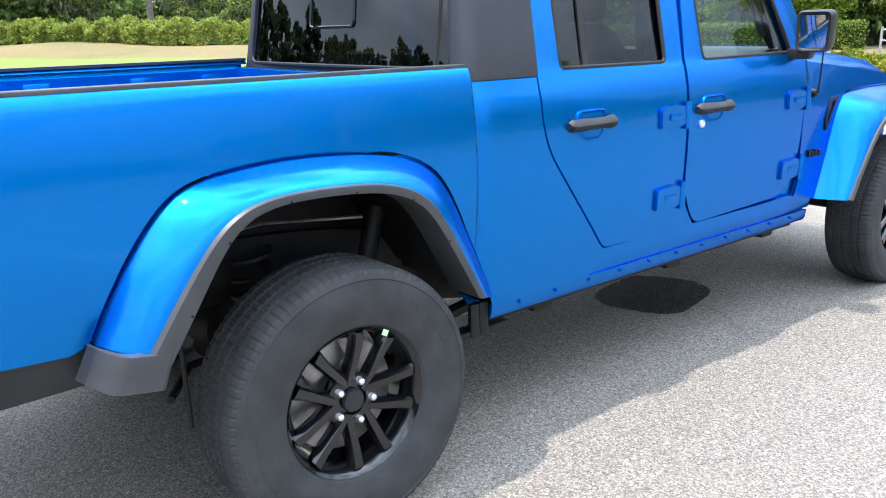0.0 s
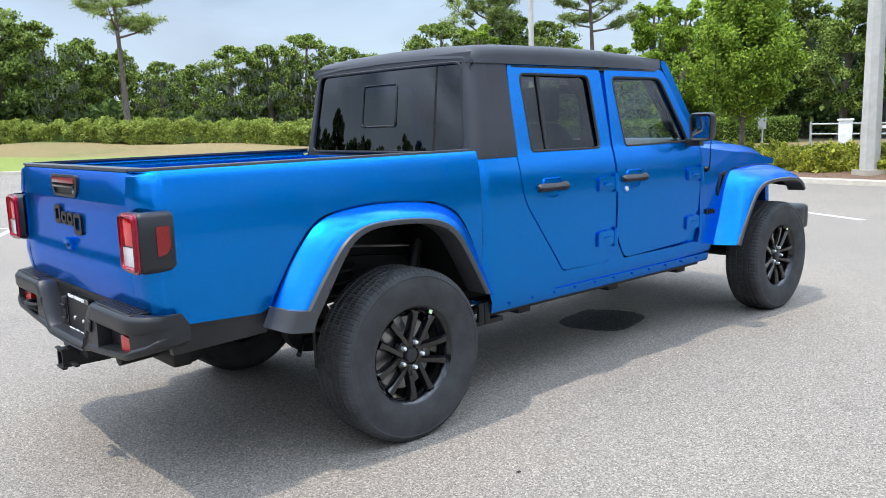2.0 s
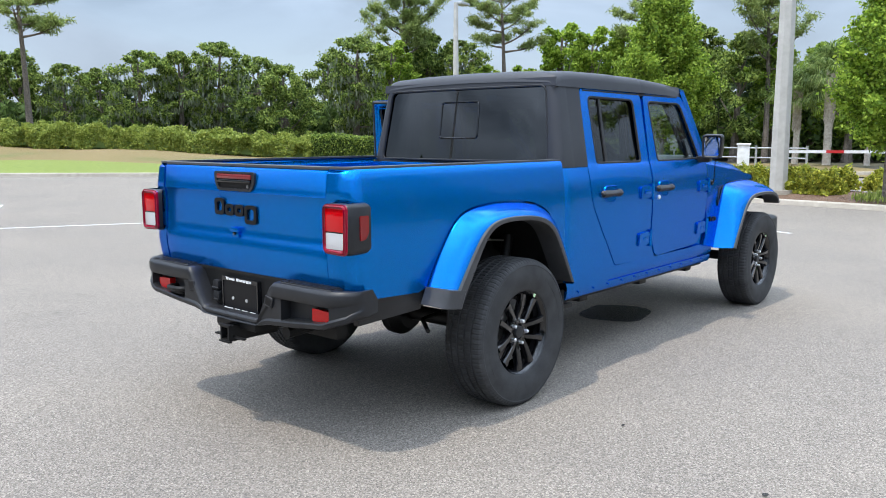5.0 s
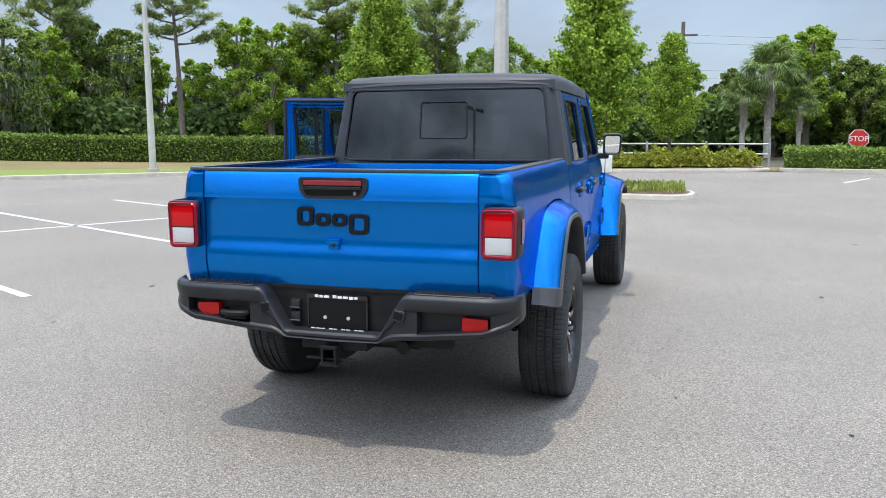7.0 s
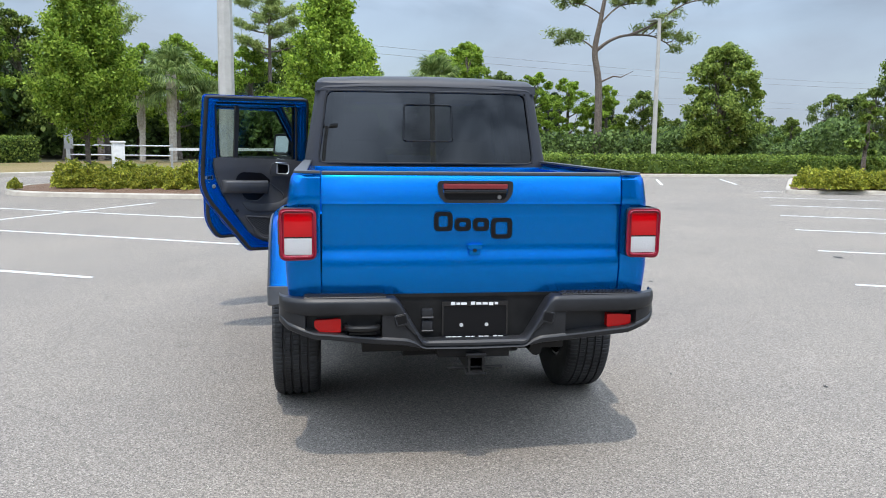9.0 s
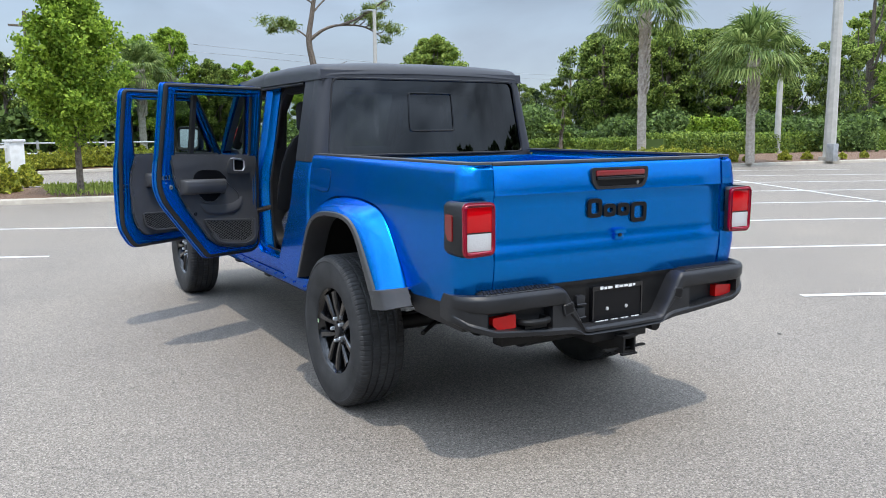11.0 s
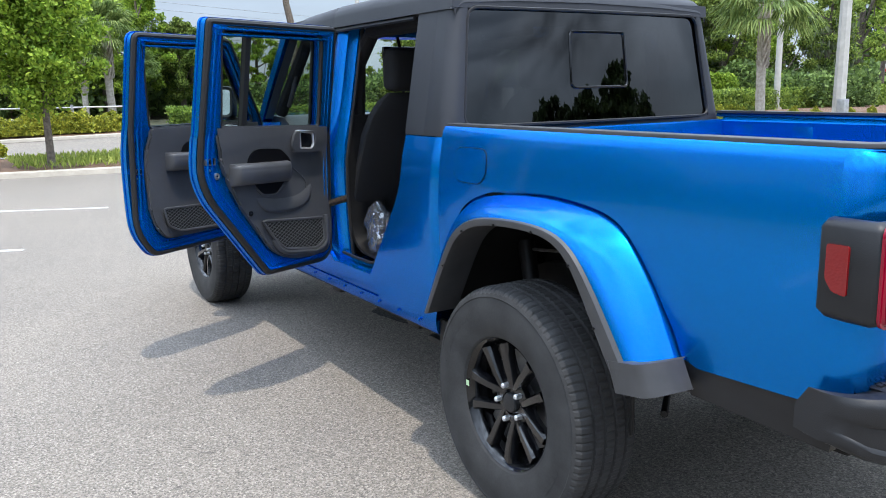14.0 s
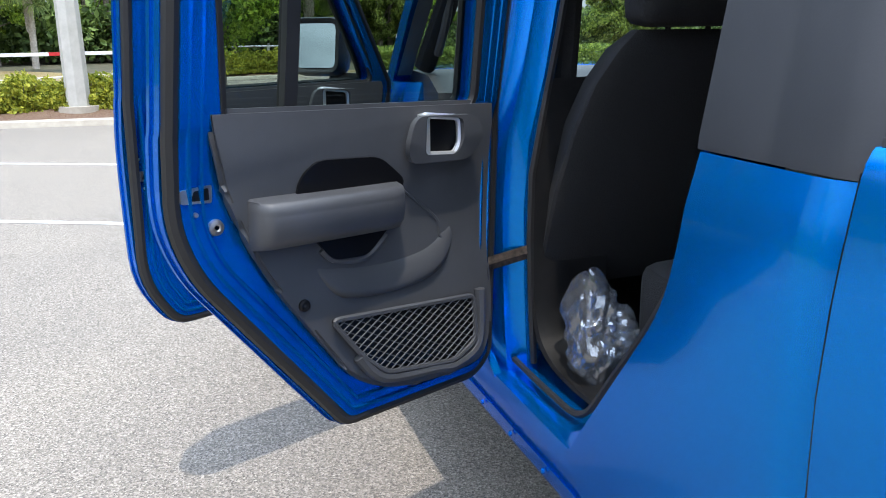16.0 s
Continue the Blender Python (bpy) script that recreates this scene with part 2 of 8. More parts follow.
bump(M_WEB, wb, "Fac", 0.5, 0.004)
bump(M_NET, noise_of(M_NET, 900, 2), "Fac", 0.3, 0.0005)
M_MIRROR = mat("mirror_glass", (0.86, 0.88, 0.87), 0.02, 1.0)

# clear plastic film of the bag: see-through with crinkled gloss
M_FILM = glass_of("clear_plastic_film", (0.80, 0.84, 0.90), 0.07, 0.20)
crinkle = M_FILM.node_tree.nodes.new("ShaderNodeBump")
crinkle.inputs["Strength"].default_value, crinkle.inputs["Distance"].default_value = 0.5, 0.012
join(M_FILM, noise_of(M_FILM, 26, 3, 0.5), "Fac", crinkle, "Height")
for shading in [q for q in M_FILM.node_tree.nodes if q.bl_idname in ("ShaderNodeBsdfGlossy", "ShaderNodeLayerWeight")]:
    join(M_FILM, crinkle, "Normal", shading, "Normal")
milky = M_FILM.node_tree.nodes.new("ShaderNodeBsdfDiffuse")
milky.inputs["Color"].default_value = (0.80, 0.84, 0.90, 1)
veil = M_FILM.node_tree.nodes.new("ShaderNodeMixShader")
veil.inputs["Fac"].default_value = 0.06
outlet = [q for q in M_FILM.node_tree.nodes if q.bl_idname == "ShaderNodeOutputMaterial"][0]
M_FILM.node_tree.links.new(outlet.inputs["Surface"].links[0].from_socket, veil.inputs[1])
M_FILM.node_tree.links.new(milky.outputs["BSDF"], veil.inputs[2])
M_FILM.node_tree.links.new(veil.outputs["Shader"], outlet.inputs["Surface"])

# ---- mesh helpers ----
def ob_of(name, bm, material, parent=None, label="", sharp=35, smooth=True, normals=True):
    """Links a bmesh as one object; a child where a parent is given."""
    if normals:
        bmesh.ops.recalc_face_normals(bm, faces=bm.faces)
    me = bpy.data.meshes.new(name)
    for f in bm.faces:
        f.smooth = smooth
    bm.to_mesh(me)
    bm.free()
    for m in material if isinstance(material, (list, tuple)) else [material]:
        me.materials.append(m)
    if smooth and sharp:
        me.set_sharp_from_angle(angle=radians(sharp))
    ob = new(name, me)
    if parent:
        ob.parent = parent
    if label:
        ob["label"] = label
    return ob


def part(name, bm, material, parent, label="", sharp=35):
    return ob_of(name, bm, material, parent, label, sharp)


def empty(name, x=0, y=0, z=0):
    e = new(name)
    e.location = (x, y, z)
    return e


def box(bm, x0, x1, y0, y1, z0, z1, bevel=0.0, seg=2, m=None):
    vs = [bm.verts.new((x, y, z)) for x in (x0, x1) for y in (y0, y1) for z in (z0, z1)]
    fs = [bm.faces.new([vs[i] for i in q]) for q in ((0, 1, 3, 2), (4, 6, 7, 5), (0, 4, 5, 1), (2, 3, 7, 6), (0, 2, 6, 4), (1, 5, 7, 3))]
    if bevel:
        es = list({e for f in fs for e in f.edges})
        got = bmesh.ops.bevel(bm, geom=es, offset=bevel, segments=seg, profile=0.6, affect="EDGES", clamp_overlap=True)
        vs = list({v for f in got["faces"] for v in f.verts} | {v for v in vs if v.is_valid})
    if m is not None:
        bmesh.ops.transform(bm, matrix=m, verts=vs)
    return bm


def rounded(poly, r, n=4):
    """A polygon with its corners rounded; r: one radius or one for each corner."""
    out, k = [], len(poly)
    for i, p in enumerate(poly):
        rr = r[i] if isinstance(r, (list, tuple)) else r
        p, a, b = Vector(p), Vector(poly[i - 1]), Vector(poly[(i + 1) % k])
        u, v = (a - p), (b - p)
        d = min(rr, u.length * 0.48, v.length * 0.48)
        if d < 1e-4:
            out.append(tuple(p))
            continue
        s, e = p + u.normalized() * d, p + v.normalized() * d
        for j in range(n + 1):
            t = j / n
            out.append(tuple(s * (1 - t) ** 2 + p * 2 * t * (1 - t) + e * t ** 2))
    return out


def spline(pts, n=6):
    """Points of a smooth curve through pts (Catmull-Rom)."""
    pts = [Vector(p) for p in pts]
    out = []
    for i in range(len(pts) - 1):
        a, b = pts[i], pts[i + 1]
        p, q = pts[max(i - 1, 0)], pts[min(i + 2, len(pts) - 1)]
        for j in range(n):
            t = j / n
            out.append(0.5 * ((2 * a) + (b - p) * t + (2 * p - 5 * a + 4 * b - q) * t * t + (3 * a - p - 3 * b + q) * t ** 3))
    return out + [pts[-1]]


def loft(bm, rings, closed=False, cap=False):
    """Faces between rings of equal length; closed: each ring is a loop."""
    vs = [[bm.verts.new(p) for p in ring] for ring in rings]
    n = len(vs[0])
    for a, b in zip(vs, vs[1:]):
        for i in range(n if closed else n - 1):
            j = (i + 1) % n
            bm.faces.new((a[i], a[j], b[j], b[i]))
    if cap and closed:
        bm.faces.new(vs[0])
        bm.faces.new(vs[-1][::-1])
    return vs


def tube(bm, pts, radius, seg=8, cap=True):
    """A round bar along pts; radius: one or one for each point."""
    pts = [Vector(p) for p in pts]
    rings = []
    side = None
    for i, p in enumerate(pts):
        d = (pts[min(i + 1, len(pts) - 1)] - pts[max(i - 1, 0)]).normalized()
        if side is None:
            side = d.orthogonal().normalized()
        side = (side - d * side.dot(d)).normalized()
        up = d.cross(side)
        r = radius[i] if isinstance(radius, (list, tuple)) else radius
        rings.append([p + (side * math.cos(2 * math.pi * k / seg) + up * math.sin(2 * math.pi * k / seg)) * r for k in range(seg)])
    return loft(bm, rings, True, cap)


def revolve(bm, profile, seg=48, axis="y"):
    """Profile of (radius, along) turned about an axis."""
    rings = []
    for k in range(seg):
        c, s = math.cos(2 * math.pi * k / seg), math.sin(2 * math.pi * k / seg)
        rings.append([(r * c, a, r * s) if axis == "y" else (r * c, r * s, a) for r, a in profile])
    vs = [[bm.verts.new(p) for p in ring] for ring in rings]
    for k in range(seg):
        a, b = vs[k], vs[(k + 1) % seg]
        for i in range(len(profile) - 1):
            bm.faces.new((a[i], a[i + 1], b[i + 1], b[i]))
    return vs


def sheet(bm, outer, holes, depth_of, thick, cuts=(), side=1):
    """A panel in x and z with holes, bent by y = side * depth_of(x, z), thick inwards."""
    edges = []
    for loop in (outer, *holes):
        vs = [bm.verts.new((x, 0, z)) for x, z in loop]
        edges += [bm.edges.new((vs[i], vs[(i + 1) % len(vs)])) for i in range(len(vs))]
    bmesh.ops.triangle_fill(bm, use_beauty=True, use_dissolve=False, edges=edges)
    for z in cuts:
        bmesh.ops.bisect_plane(bm, geom=bm.verts[:] + bm.edges[:] + bm.faces[:], plane_co=(0, 0, z), plane_no=(0, 0, 1))
    for v in bm.verts:
        v.co.y = side * depth_of(v.co.x, v.co.z)
    if thick:
        got = bmesh.ops.extrude_face_region(bm, geom=bm.faces[:])
        for v in got["geom"]:
            if isinstance(v, bmesh.types.BMVert):
                v.co.y -= side * thick
    return bm


def slab(bm, poly, z0, z1, bevel=0.0):
    """A flat piece with an outline in x and y."""
    lo = [bm.verts.new((x, y, z0)) for x, y in poly]
    hi = [bm.verts.new((x, y, z1)) for x, y in poly]
    n = len(poly)
    bm.faces.new(lo[::-1])
    top = bm.faces.new(hi)
    for i in range(n):
        bm.faces.new((lo[i], lo[(i + 1) % n], hi[(i + 1) % n], hi[i]))
    if bevel:
        bmesh.ops.bevel(bm, geom=list(top.edges), offset=bevel, segments=2, profile=0.6, affect="EDGES", clamp_overlap=True)
    return bm


def ramp_of(table):
    xs, ys = [p[0] for p in table], [p[1] for p in table]
    return lambda v: float(np.interp(v, xs, ys))


# ---- ground ----
# the stall lines run along D, the rows along R
D, R = Vector((0.43, 0.903, 0)), Vector((0.903, -0.43, 0))

M_ASPHALT = mat("pale_worn_asphalt", (0.22, 0.21, 0.20), 0.9)
a1 = noise_of(M_ASPHALT, 165, 2, kind="ShaderNodeTexVoronoi")
a2 = noise_of(M_ASPHALT, 70, 6, 0.8)
a3 = noise_of(M_ASPHALT, 0.35, 6, 0.6)
a4 = noise_of(M_ASPHALT, 2.2, 6, 0.65)
stone = ramp(M_ASPHALT, a1, "Color", [(0.0, (0.078, 0.0715, 0.064)), (0.3, (0.164, 0.151, 0.136)), (0.65, (0.248, 0.229, 0.207)), (1.0, (0.405, 0.376, 0.338))])
grit = ramp(M_ASPHALT, a2, "Fac", [(0.38, (0.660, 0.628, 0.588)), (0.60, (1.195, 1.135, 1.055))])
c = mixed(M_ASPHALT, 1.0, stone.outputs["Color"], grit.outputs["Color"], "MULTIPLY")
patch = ramp(M_ASPHALT, a3, "Fac", [(0.3, (0.86, 0.86, 0.87)), (0.7, (1.08, 1.07, 1.05))])
c = mixed(M_ASPHALT, 1.0, c, patch.outputs["Color"], "MULTIPLY")
spots = ramp(M_ASPHALT, a4, "Fac", [(0.26, (0.62, 0.61, 0.60)), (0.36, (1, 1, 1))])
c = mixed(M_ASPHALT, 1.0, c, spots.outputs["Color"], "MULTIPLY")
# fine hairline cracks
ck = noise_of(M_ASPHALT, 0.32, 1, kind="ShaderNodeTexVoronoi")
ck.feature = "DISTANCE_TO_EDGE"
warp = noise_of(M_ASPHALT, 1.7, 5)
wm = M_ASPHALT.node_tree.nodes.new("ShaderNodeMix")
wm.data_type = "VECTOR"
wm.inputs[0].default_value = 0.16
tcw = M_ASPHALT.node_tree.nodes.new("ShaderNodeTexCoord")
join(M_ASPHALT, tcw, "Object", wm, 4)
join(M_ASPHALT, warp, "Color", wm, 5)
M_ASPHALT.node_tree.links.new(wm.outputs[1], ck.inputs["Vector"])
crack = ramp(M_ASPHALT, ck, "Distance", [(0.0, (0.62, 0.62, 0.62)), (0.004, (1, 1, 1))])
c = mixed(M_ASPHALT, 0.28, c, crack.outputs["Color"], "MULTIPLY")
put_color(M_ASPHALT, c)
bb = bump(M_ASPHALT, a1, "Distance", 0.55, 0.004)
bump(M_ASPHALT, a2, "Fac", 0.4, 0.003, bb)

M_GRASS = mat("mown_grass", (0.09, 0.12, 0.03), 0.9)
g0 = noise_of(M_GRASS, 9, 9, 0.8)
g1 = noise_of(M_GRASS, 0.14, 5)
tan = ramp(M_GRASS, g1, "Fac", [(0.36, (0.105, 0.132, 0.025)), (0.46, (0.190, 0.145, 0.055)), (0.7, (0.235, 0.165, 0.072))])
put_color(M_GRASS, mixed(M_GRASS, 0.6, tan.outputs["Color"], ramp(M_GRASS, g0, "Fac", [(0.3, (0.45, 0.45, 0.4)), (0.7, (1.3, 1.3, 1.2))]).outputs["Color"], "MULTIPLY"))
bump(M_GRASS, g0, "Fac", 1.0, 0.03)
M_SOIL = mat("woodland_floor", (0.05, 0.045, 0.03), 0.95)
put_color(M_SOIL, ramp(M_SOIL, noise_of(M_SOIL, 1.5, 6), "Fac", [(0.3, (0.03, 0.035, 0.014)), (0.7, (0.09, 0.075, 0.045))]).outputs["Color"])
M_MULCH = mat("brown_mulch", (0.16, 0.09, 0.055), 0.95)
mu = noise_of(M_MULCH, 70, 5, 0.7)
put_color(M_MULCH, ramp(M_MULCH, mu, "Fac", [(0.3, (0.07, 0.038, 0.024)), (0.5, (0.17, 0.10, 0.062)), (0.75, (0.30, 0.20, 0.13))]).outputs["Color"])
bump(M_MULCH, mu, "Fac", 1.0, 0.03)
M_CONCRETE = mat("pale_concrete", (0.42, 0.40, 0.37), 0.85)
put_color(M_CONCRETE, ramp(M_CONCRETE, noise_of(M_CONCRETE, 4, 8, 0.7), "Fac", [(0.3, (0.32, 0.285, 0.235)), (0.75, (0.49, 0.445, 0.375))]).outputs["Color"])
bump(M_CONCRETE, noise_of(M_CONCRETE, 120, 3), "Fac", 0.3, 0.002)
M_PAINT = mat("white_road_paint", (0.70, 0.70, 0.68), 0.7)
pn = noise_of(M_PAINT, 130, 4, 0.7)
put_color(M_PAINT, ramp(M_PAINT, pn, "Fac", [(0.30, (0.28, 0.27, 0.26)), (0.46, (0.56, 0.56, 0.54)), (0.8, (0.70, 0.70, 0.68))]).outputs["Color"])
bump(M_PAINT, noise_of(M_PAINT, 190, 2, kind="ShaderNodeTexVoronoi"), "Distance", 0.4, 0.003)
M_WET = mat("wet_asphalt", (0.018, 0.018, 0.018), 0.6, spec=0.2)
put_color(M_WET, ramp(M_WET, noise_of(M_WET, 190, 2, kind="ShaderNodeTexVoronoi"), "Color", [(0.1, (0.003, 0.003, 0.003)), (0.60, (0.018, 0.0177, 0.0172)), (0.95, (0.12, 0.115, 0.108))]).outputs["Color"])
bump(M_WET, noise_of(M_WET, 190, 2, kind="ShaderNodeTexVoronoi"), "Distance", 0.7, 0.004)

# one sheet to the horizon, with a hole where the lot lies is not needed: the lot is laid 4 mm above it
bm = bmesh.new()
bmesh.ops.create_circle(bm, cap_ends=True, segments=96, radius=1500)
tagged(ob_of("ground", bm, M_SOIL), "dark leaf-littered woodland ground with scrub", "ground", kind="structure")

LOT = [(21.6, 13.2), (15.8, 19.9), (5.0, 32.0), (-12, 52), (-60, 40), (-70, -40), (-30, -70), (26, -58), (30, -46), (27.6, -34), (26.4, -9.4), (26.9, -6.5), (27.5, -4.4), (25.6, 1.8), (30, 9)]
bm = bmesh.new()
bm.faces.new([bm.verts.new((x, y, 0.0)) for x, y in LOT])
bmesh.ops.triangulate(bm, faces=bm.faces)
lot = tagged(ob_of("parking_lot", bm, M_ASPHALT), "sunlit pale grey worn asphalt parking lot", "pavement", kind="structure")
bpy.data.objects["ground"].location.z = -0.02

# mown verge that rises from the lot's edge to the hedge
bm = bmesh.new()
near = spline([(31, 2.5, 0.02), (26, 8.5, 0.02), (21.6, 13.2, 0.02), (15.8, 19.9, 0.02), (5.0, 32.0, 0.02), (-12, 52, 0.02)], 10)
bank = ramp_of([(8, 0.03), (14, 0.06), (20, 0.25), (28, 0.80), (34, 1.15), (52, 1.30)])
rows = []
for k in range(9):
    f = k / 8
    rows.append([(p.x + 12 * f * 0.80, p.y + 12 * f * 0.60, p.z + bank(p.y) * math.sin(f * math.pi / 2) * (0.90 + 0.10 * math.sin(p.x * 0.9)) + 0.02 * noise.noise(p * 0.7)) for p in near])
loft(bm, rows)
tagged(ob_of("grass_verge", bm, M_GRASS), "mown half-dry grass verge rising to the hedge", "grass", kind="structure")
M_LUSH = mat("lush_grass", (0.15, 0.20, 0.035), 0.9)
lg = noise_of(M_LUSH, 9, 9, 0.8)
put_color(M_LUSH, ramp(M_LUSH, lg, "Fac", [(0.3, (0.080, 0.120, 0.016)), (0.7, (0.245, 0.285, 0.052))]).outputs["Color"])
bump(M_LUSH, lg, "Fac", 1.0, 0.03)
bm = bmesh.new()
loft(bm, [[(v[0], v[1], v[2] + 0.006) for v in row[20:]] for row in rows[:4]])
tagged(ob_of("grass_strip", bm, M_LUSH), "lush green strip of grass along the kerb", "grass", kind="structure")
bm = bmesh.new()
loft(bm, [[(p.x - 0.12 * 0.8 + o * 0.8, p.y - 0.12 * 0.6 + o * 0.6, h) for p in near] for o, h in ((0, 0.0), (0.02, 0.12), (0.05, 0.14), (0.16, 0.14), (0.18, 0.0))])
tagged(ob_of("kerb_verge", bm, M_CONCRETE), "pale concrete kerb along the grass", "kerb", kind="structure")

# painted stall lines
bm = bmesh.new()
def stripe(a, b, w=0.09):
    a, b = Vector(a), Vector(b)
    n = (b - a).normalized().cross(Vector((0, 0, 1))) * w / 2
    k = max(2, int((b - a).length / 0.8))
    pts = [a.lerp(b, i / k) for i in range(k + 1)]
    loft(bm, [[p + n * (1 + 0.12 * noise.noise(p * 3)) for p in pts], [p - n * (1 + 0.12 * noise.noise(p * 3 + Vector((9, 0, 0)))) for p in pts]])
R0 = Vector((2.9, -4.72, 0.004))
for k in range(-6, 7):
    s0 = R0 + R * (2.70 * k)
    stripe(s0, s0 - D * 11.8)
stripe(R0 + R * (2.7 * -6) - D * 5.9, R0 + R * (2.7 * 6) - D * 5.9)
def on_lot(r, d):
    return R * r + D * d + Vector((0, 0, 0.004))
for r, far in ((-6.15, 15.0), (-3.45, 15.0), (-0.57, 15.0), (2.22, 14.2), (5.00, 14.2), (7.79, 13.2)):
    stripe(on_lot(r, 4.36), on_lot(r, far))
stripe(on_lot(-10.0, 10.15), on_lot(10.1, 9.48))
for k in range(-3, 4):
    s0 = R0 + R * (2.7 * k) - D * 19.5
    stripe(s0, s0 - D * 11)
for a, b in (((20.8, -5.75), (23.4, -6.9)), ((20.4, -7.85), (23.8, -9.1)), ((20.5, -10.15), (24.0, -11.45)), ((20.9, -12.95), (24.3, -14.1))):
    stripe((*a, 0.004), (*b, 0.004))
tagged(ob_of("stall_lines", bm, M_PAINT, smooth=False), "worn white painted parking stall lines", "road marking", kind="structure")

# wet patch that dripped under the truck, and old spots
def blot(name, cx, cy, rx, ry, label, material, seed=0.0, z=0.004, turn=0.0):
    bm = bmesh.new()
    pts = []
    for k in range(72):
        a = 2 * math.pi * k / 72
        w = 1 + 0.16 * noise.noise(Vector((math.cos(a) * 1.4 + seed, math.sin(a) * 1.4, 0))) + 0.05 * noise.noise(Vector((math.cos(a) * 7, math.sin(a) * 7 + seed, 0)))
        w *= 1 + 0.08 * math.sin(2 * a) ** 2 + 0.025 * noise.noise(Vector((math.cos(a) * 15, math.sin(a) * 15 + seed, 0)))
        u, v = rx * w * math.cos(a), ry * w * math.sin(a)
        pts.append((cx + u * math.cos(turn) - v * math.sin(turn), cy + u * math.sin(turn) + v * math.cos(turn)))
    bm.faces.new([bm.verts.new((x, y, z)) for x, y in pts])
    return tagged(ob_of(name, bm, material, smooth=False), label, "stain")

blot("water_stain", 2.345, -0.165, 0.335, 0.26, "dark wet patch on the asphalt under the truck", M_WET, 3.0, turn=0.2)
for i, (x, y, r) in enumerate([(-0.285, -2.30, 0.018), (3.25, -2.67, 0.03), (0.054, -1.48, 0.012), (4.74, -5.77, 0.08), (2.1, 3.4, 0.03), (-2.2, 0.7, 0.02), (-2.0, -3.0, 0.014), (0.6, 3.2, 0.02), (7.0, -3.6, 0.05), (-1.5, 4.6, 0.03)]):
    blot("tar_spot", x, y, r, r * 0.6, "small dark tar spot on the asphalt", M_WET, i * 1.7)


def island(name, outline, label):
    """A raised bed: kerb ring as a real step, mulch inside."""
    bm = bmesh.new()
    n = len(outline)
    cx, cy = sum(p[0] for p in outline) / n, sum(p[1] for p in outline) / n
    def ring(inset, z):
        out = []
        for i, (x, y) in enumerate(outline):
            a, b = Vector((*outline[i - 1], 0)), Vector((*outline[(i + 1) % n], 0))
            t = (b - a).normalized()
            nn = Vector((-t.y, t.x, 0))
            if nn.dot(Vector((cx - x, cy - y, 0))) < 0:
                nn = -nn
            out.append((x + nn.x * inset, y + nn.y * inset, z))
        return out
    loft(bm, [ring(0, 0), ring(0.03, 0.085), ring(0.06, 0.105), ring(0.15, 0.108), ring(0.16, 0.06)], True)
    kerb = ob_of(name, bm, M_CONCRETE)
    tagged(kerb, label, "kerb", kind="structure")
    bm = bmesh.new()
    inner = ring(0.155, 0.10)
    c = bm.verts.new((cx, cy, 0.2))
    vs = [bm.verts.new(p) for p in inner]
    for i in range(n):
        bm.faces.new((vs[i], vs[(i + 1) % n], c))
    bmesh.ops.subdivide_edges(bm, edges=bm.edges[:], cuts=3, use_grid_fill=True)
    for v in bm.verts:
        v.co.z += 0.03 * noise.noise(v.co * 2.0)
    part("mulch", bm, M_MULCH, kerb, "brown wood-chip mulch")
    return kerb

ISL_A = rounded([(13.5, -1.6), (15.3, -1.8), (18.0, 1.0), (19.0, 5.0), (18.6, 8.5), (15.2, 8.2), (14.4, 5.0), (14.1, 2.0)], [0.8, 0.8, 1.5, 1.5, 1.2, 1.2, 1.5, 1.5], 6)
island("kerb_island_1", ISL_A, "pale concrete kerb round a mulched planting island")
ISL_B = rounded([(16.3, -11.9), (24.2, -16.8), (27, -30), (21, -41), (12.6, -38.5), (14.6, -33), (15.8, -22)], [1.2, 1.5, 1.5, 1.5, 1.0, 1.5, 1.5], 6)
island("kerb_island_2", ISL_B, "pale concrete kerb round a planted island")
ISL_C = rounded([(25.6, 2.6), (27.6, -4.6), (31, -4.0), (31, 3)], [0.8, 0.8, 1, 1], 6)
island("kerb_island_3", ISL_C, "pale concrete kerb round a strip of shrubs")
ISL_D = rounded([(26.1, -8.6), (40, -11.4), (38, -30), (27.4, -30), (26.3, -18)], [0.8, 1, 1, 1, 1], 6)
island("kerb_island_4", ISL_D, "pale concrete kerb along a clipped hedge bed")

# roadside grass behind the shrubs and the hedge
bm = bmesh.new()
rows = []
for k in range(12):
    x = 27.4 + 3.2 * k
    rows.append([(x, y, 0.03 - 0.45 * min(1.0, max(0.0, (x - 31.0) / 8.0)) + 0.03 * noise.noise(Vector((x, y, 0)) * 0.6)) for y in np.linspace(-26, 9, 15)])
loft(bm, rows)
tagged(ob_of("grass_roadside", bm, M_GRASS), "green roadside grass behind the shrubs", "grass", kind="structure")
bm = bmesh.new()
pts = [Vector(p) for p in ((27.45, -4.7, 0), (26.95, -6.5, 0), (26.6, -8.2, 0))]
loft(bm, [[p + Vector((o, 0.1 * o, h)) for p in pts] for o, h in ((0, 0.0), (0.02, 0.12), (0.05, 0.14), (0.16, 0.14), (0.18, 0.0))])
tagged(ob_of("kerb_hedge", bm, M_CONCRETE), "pale concrete kerb before the dark hedge", "kerb", kind="structure")

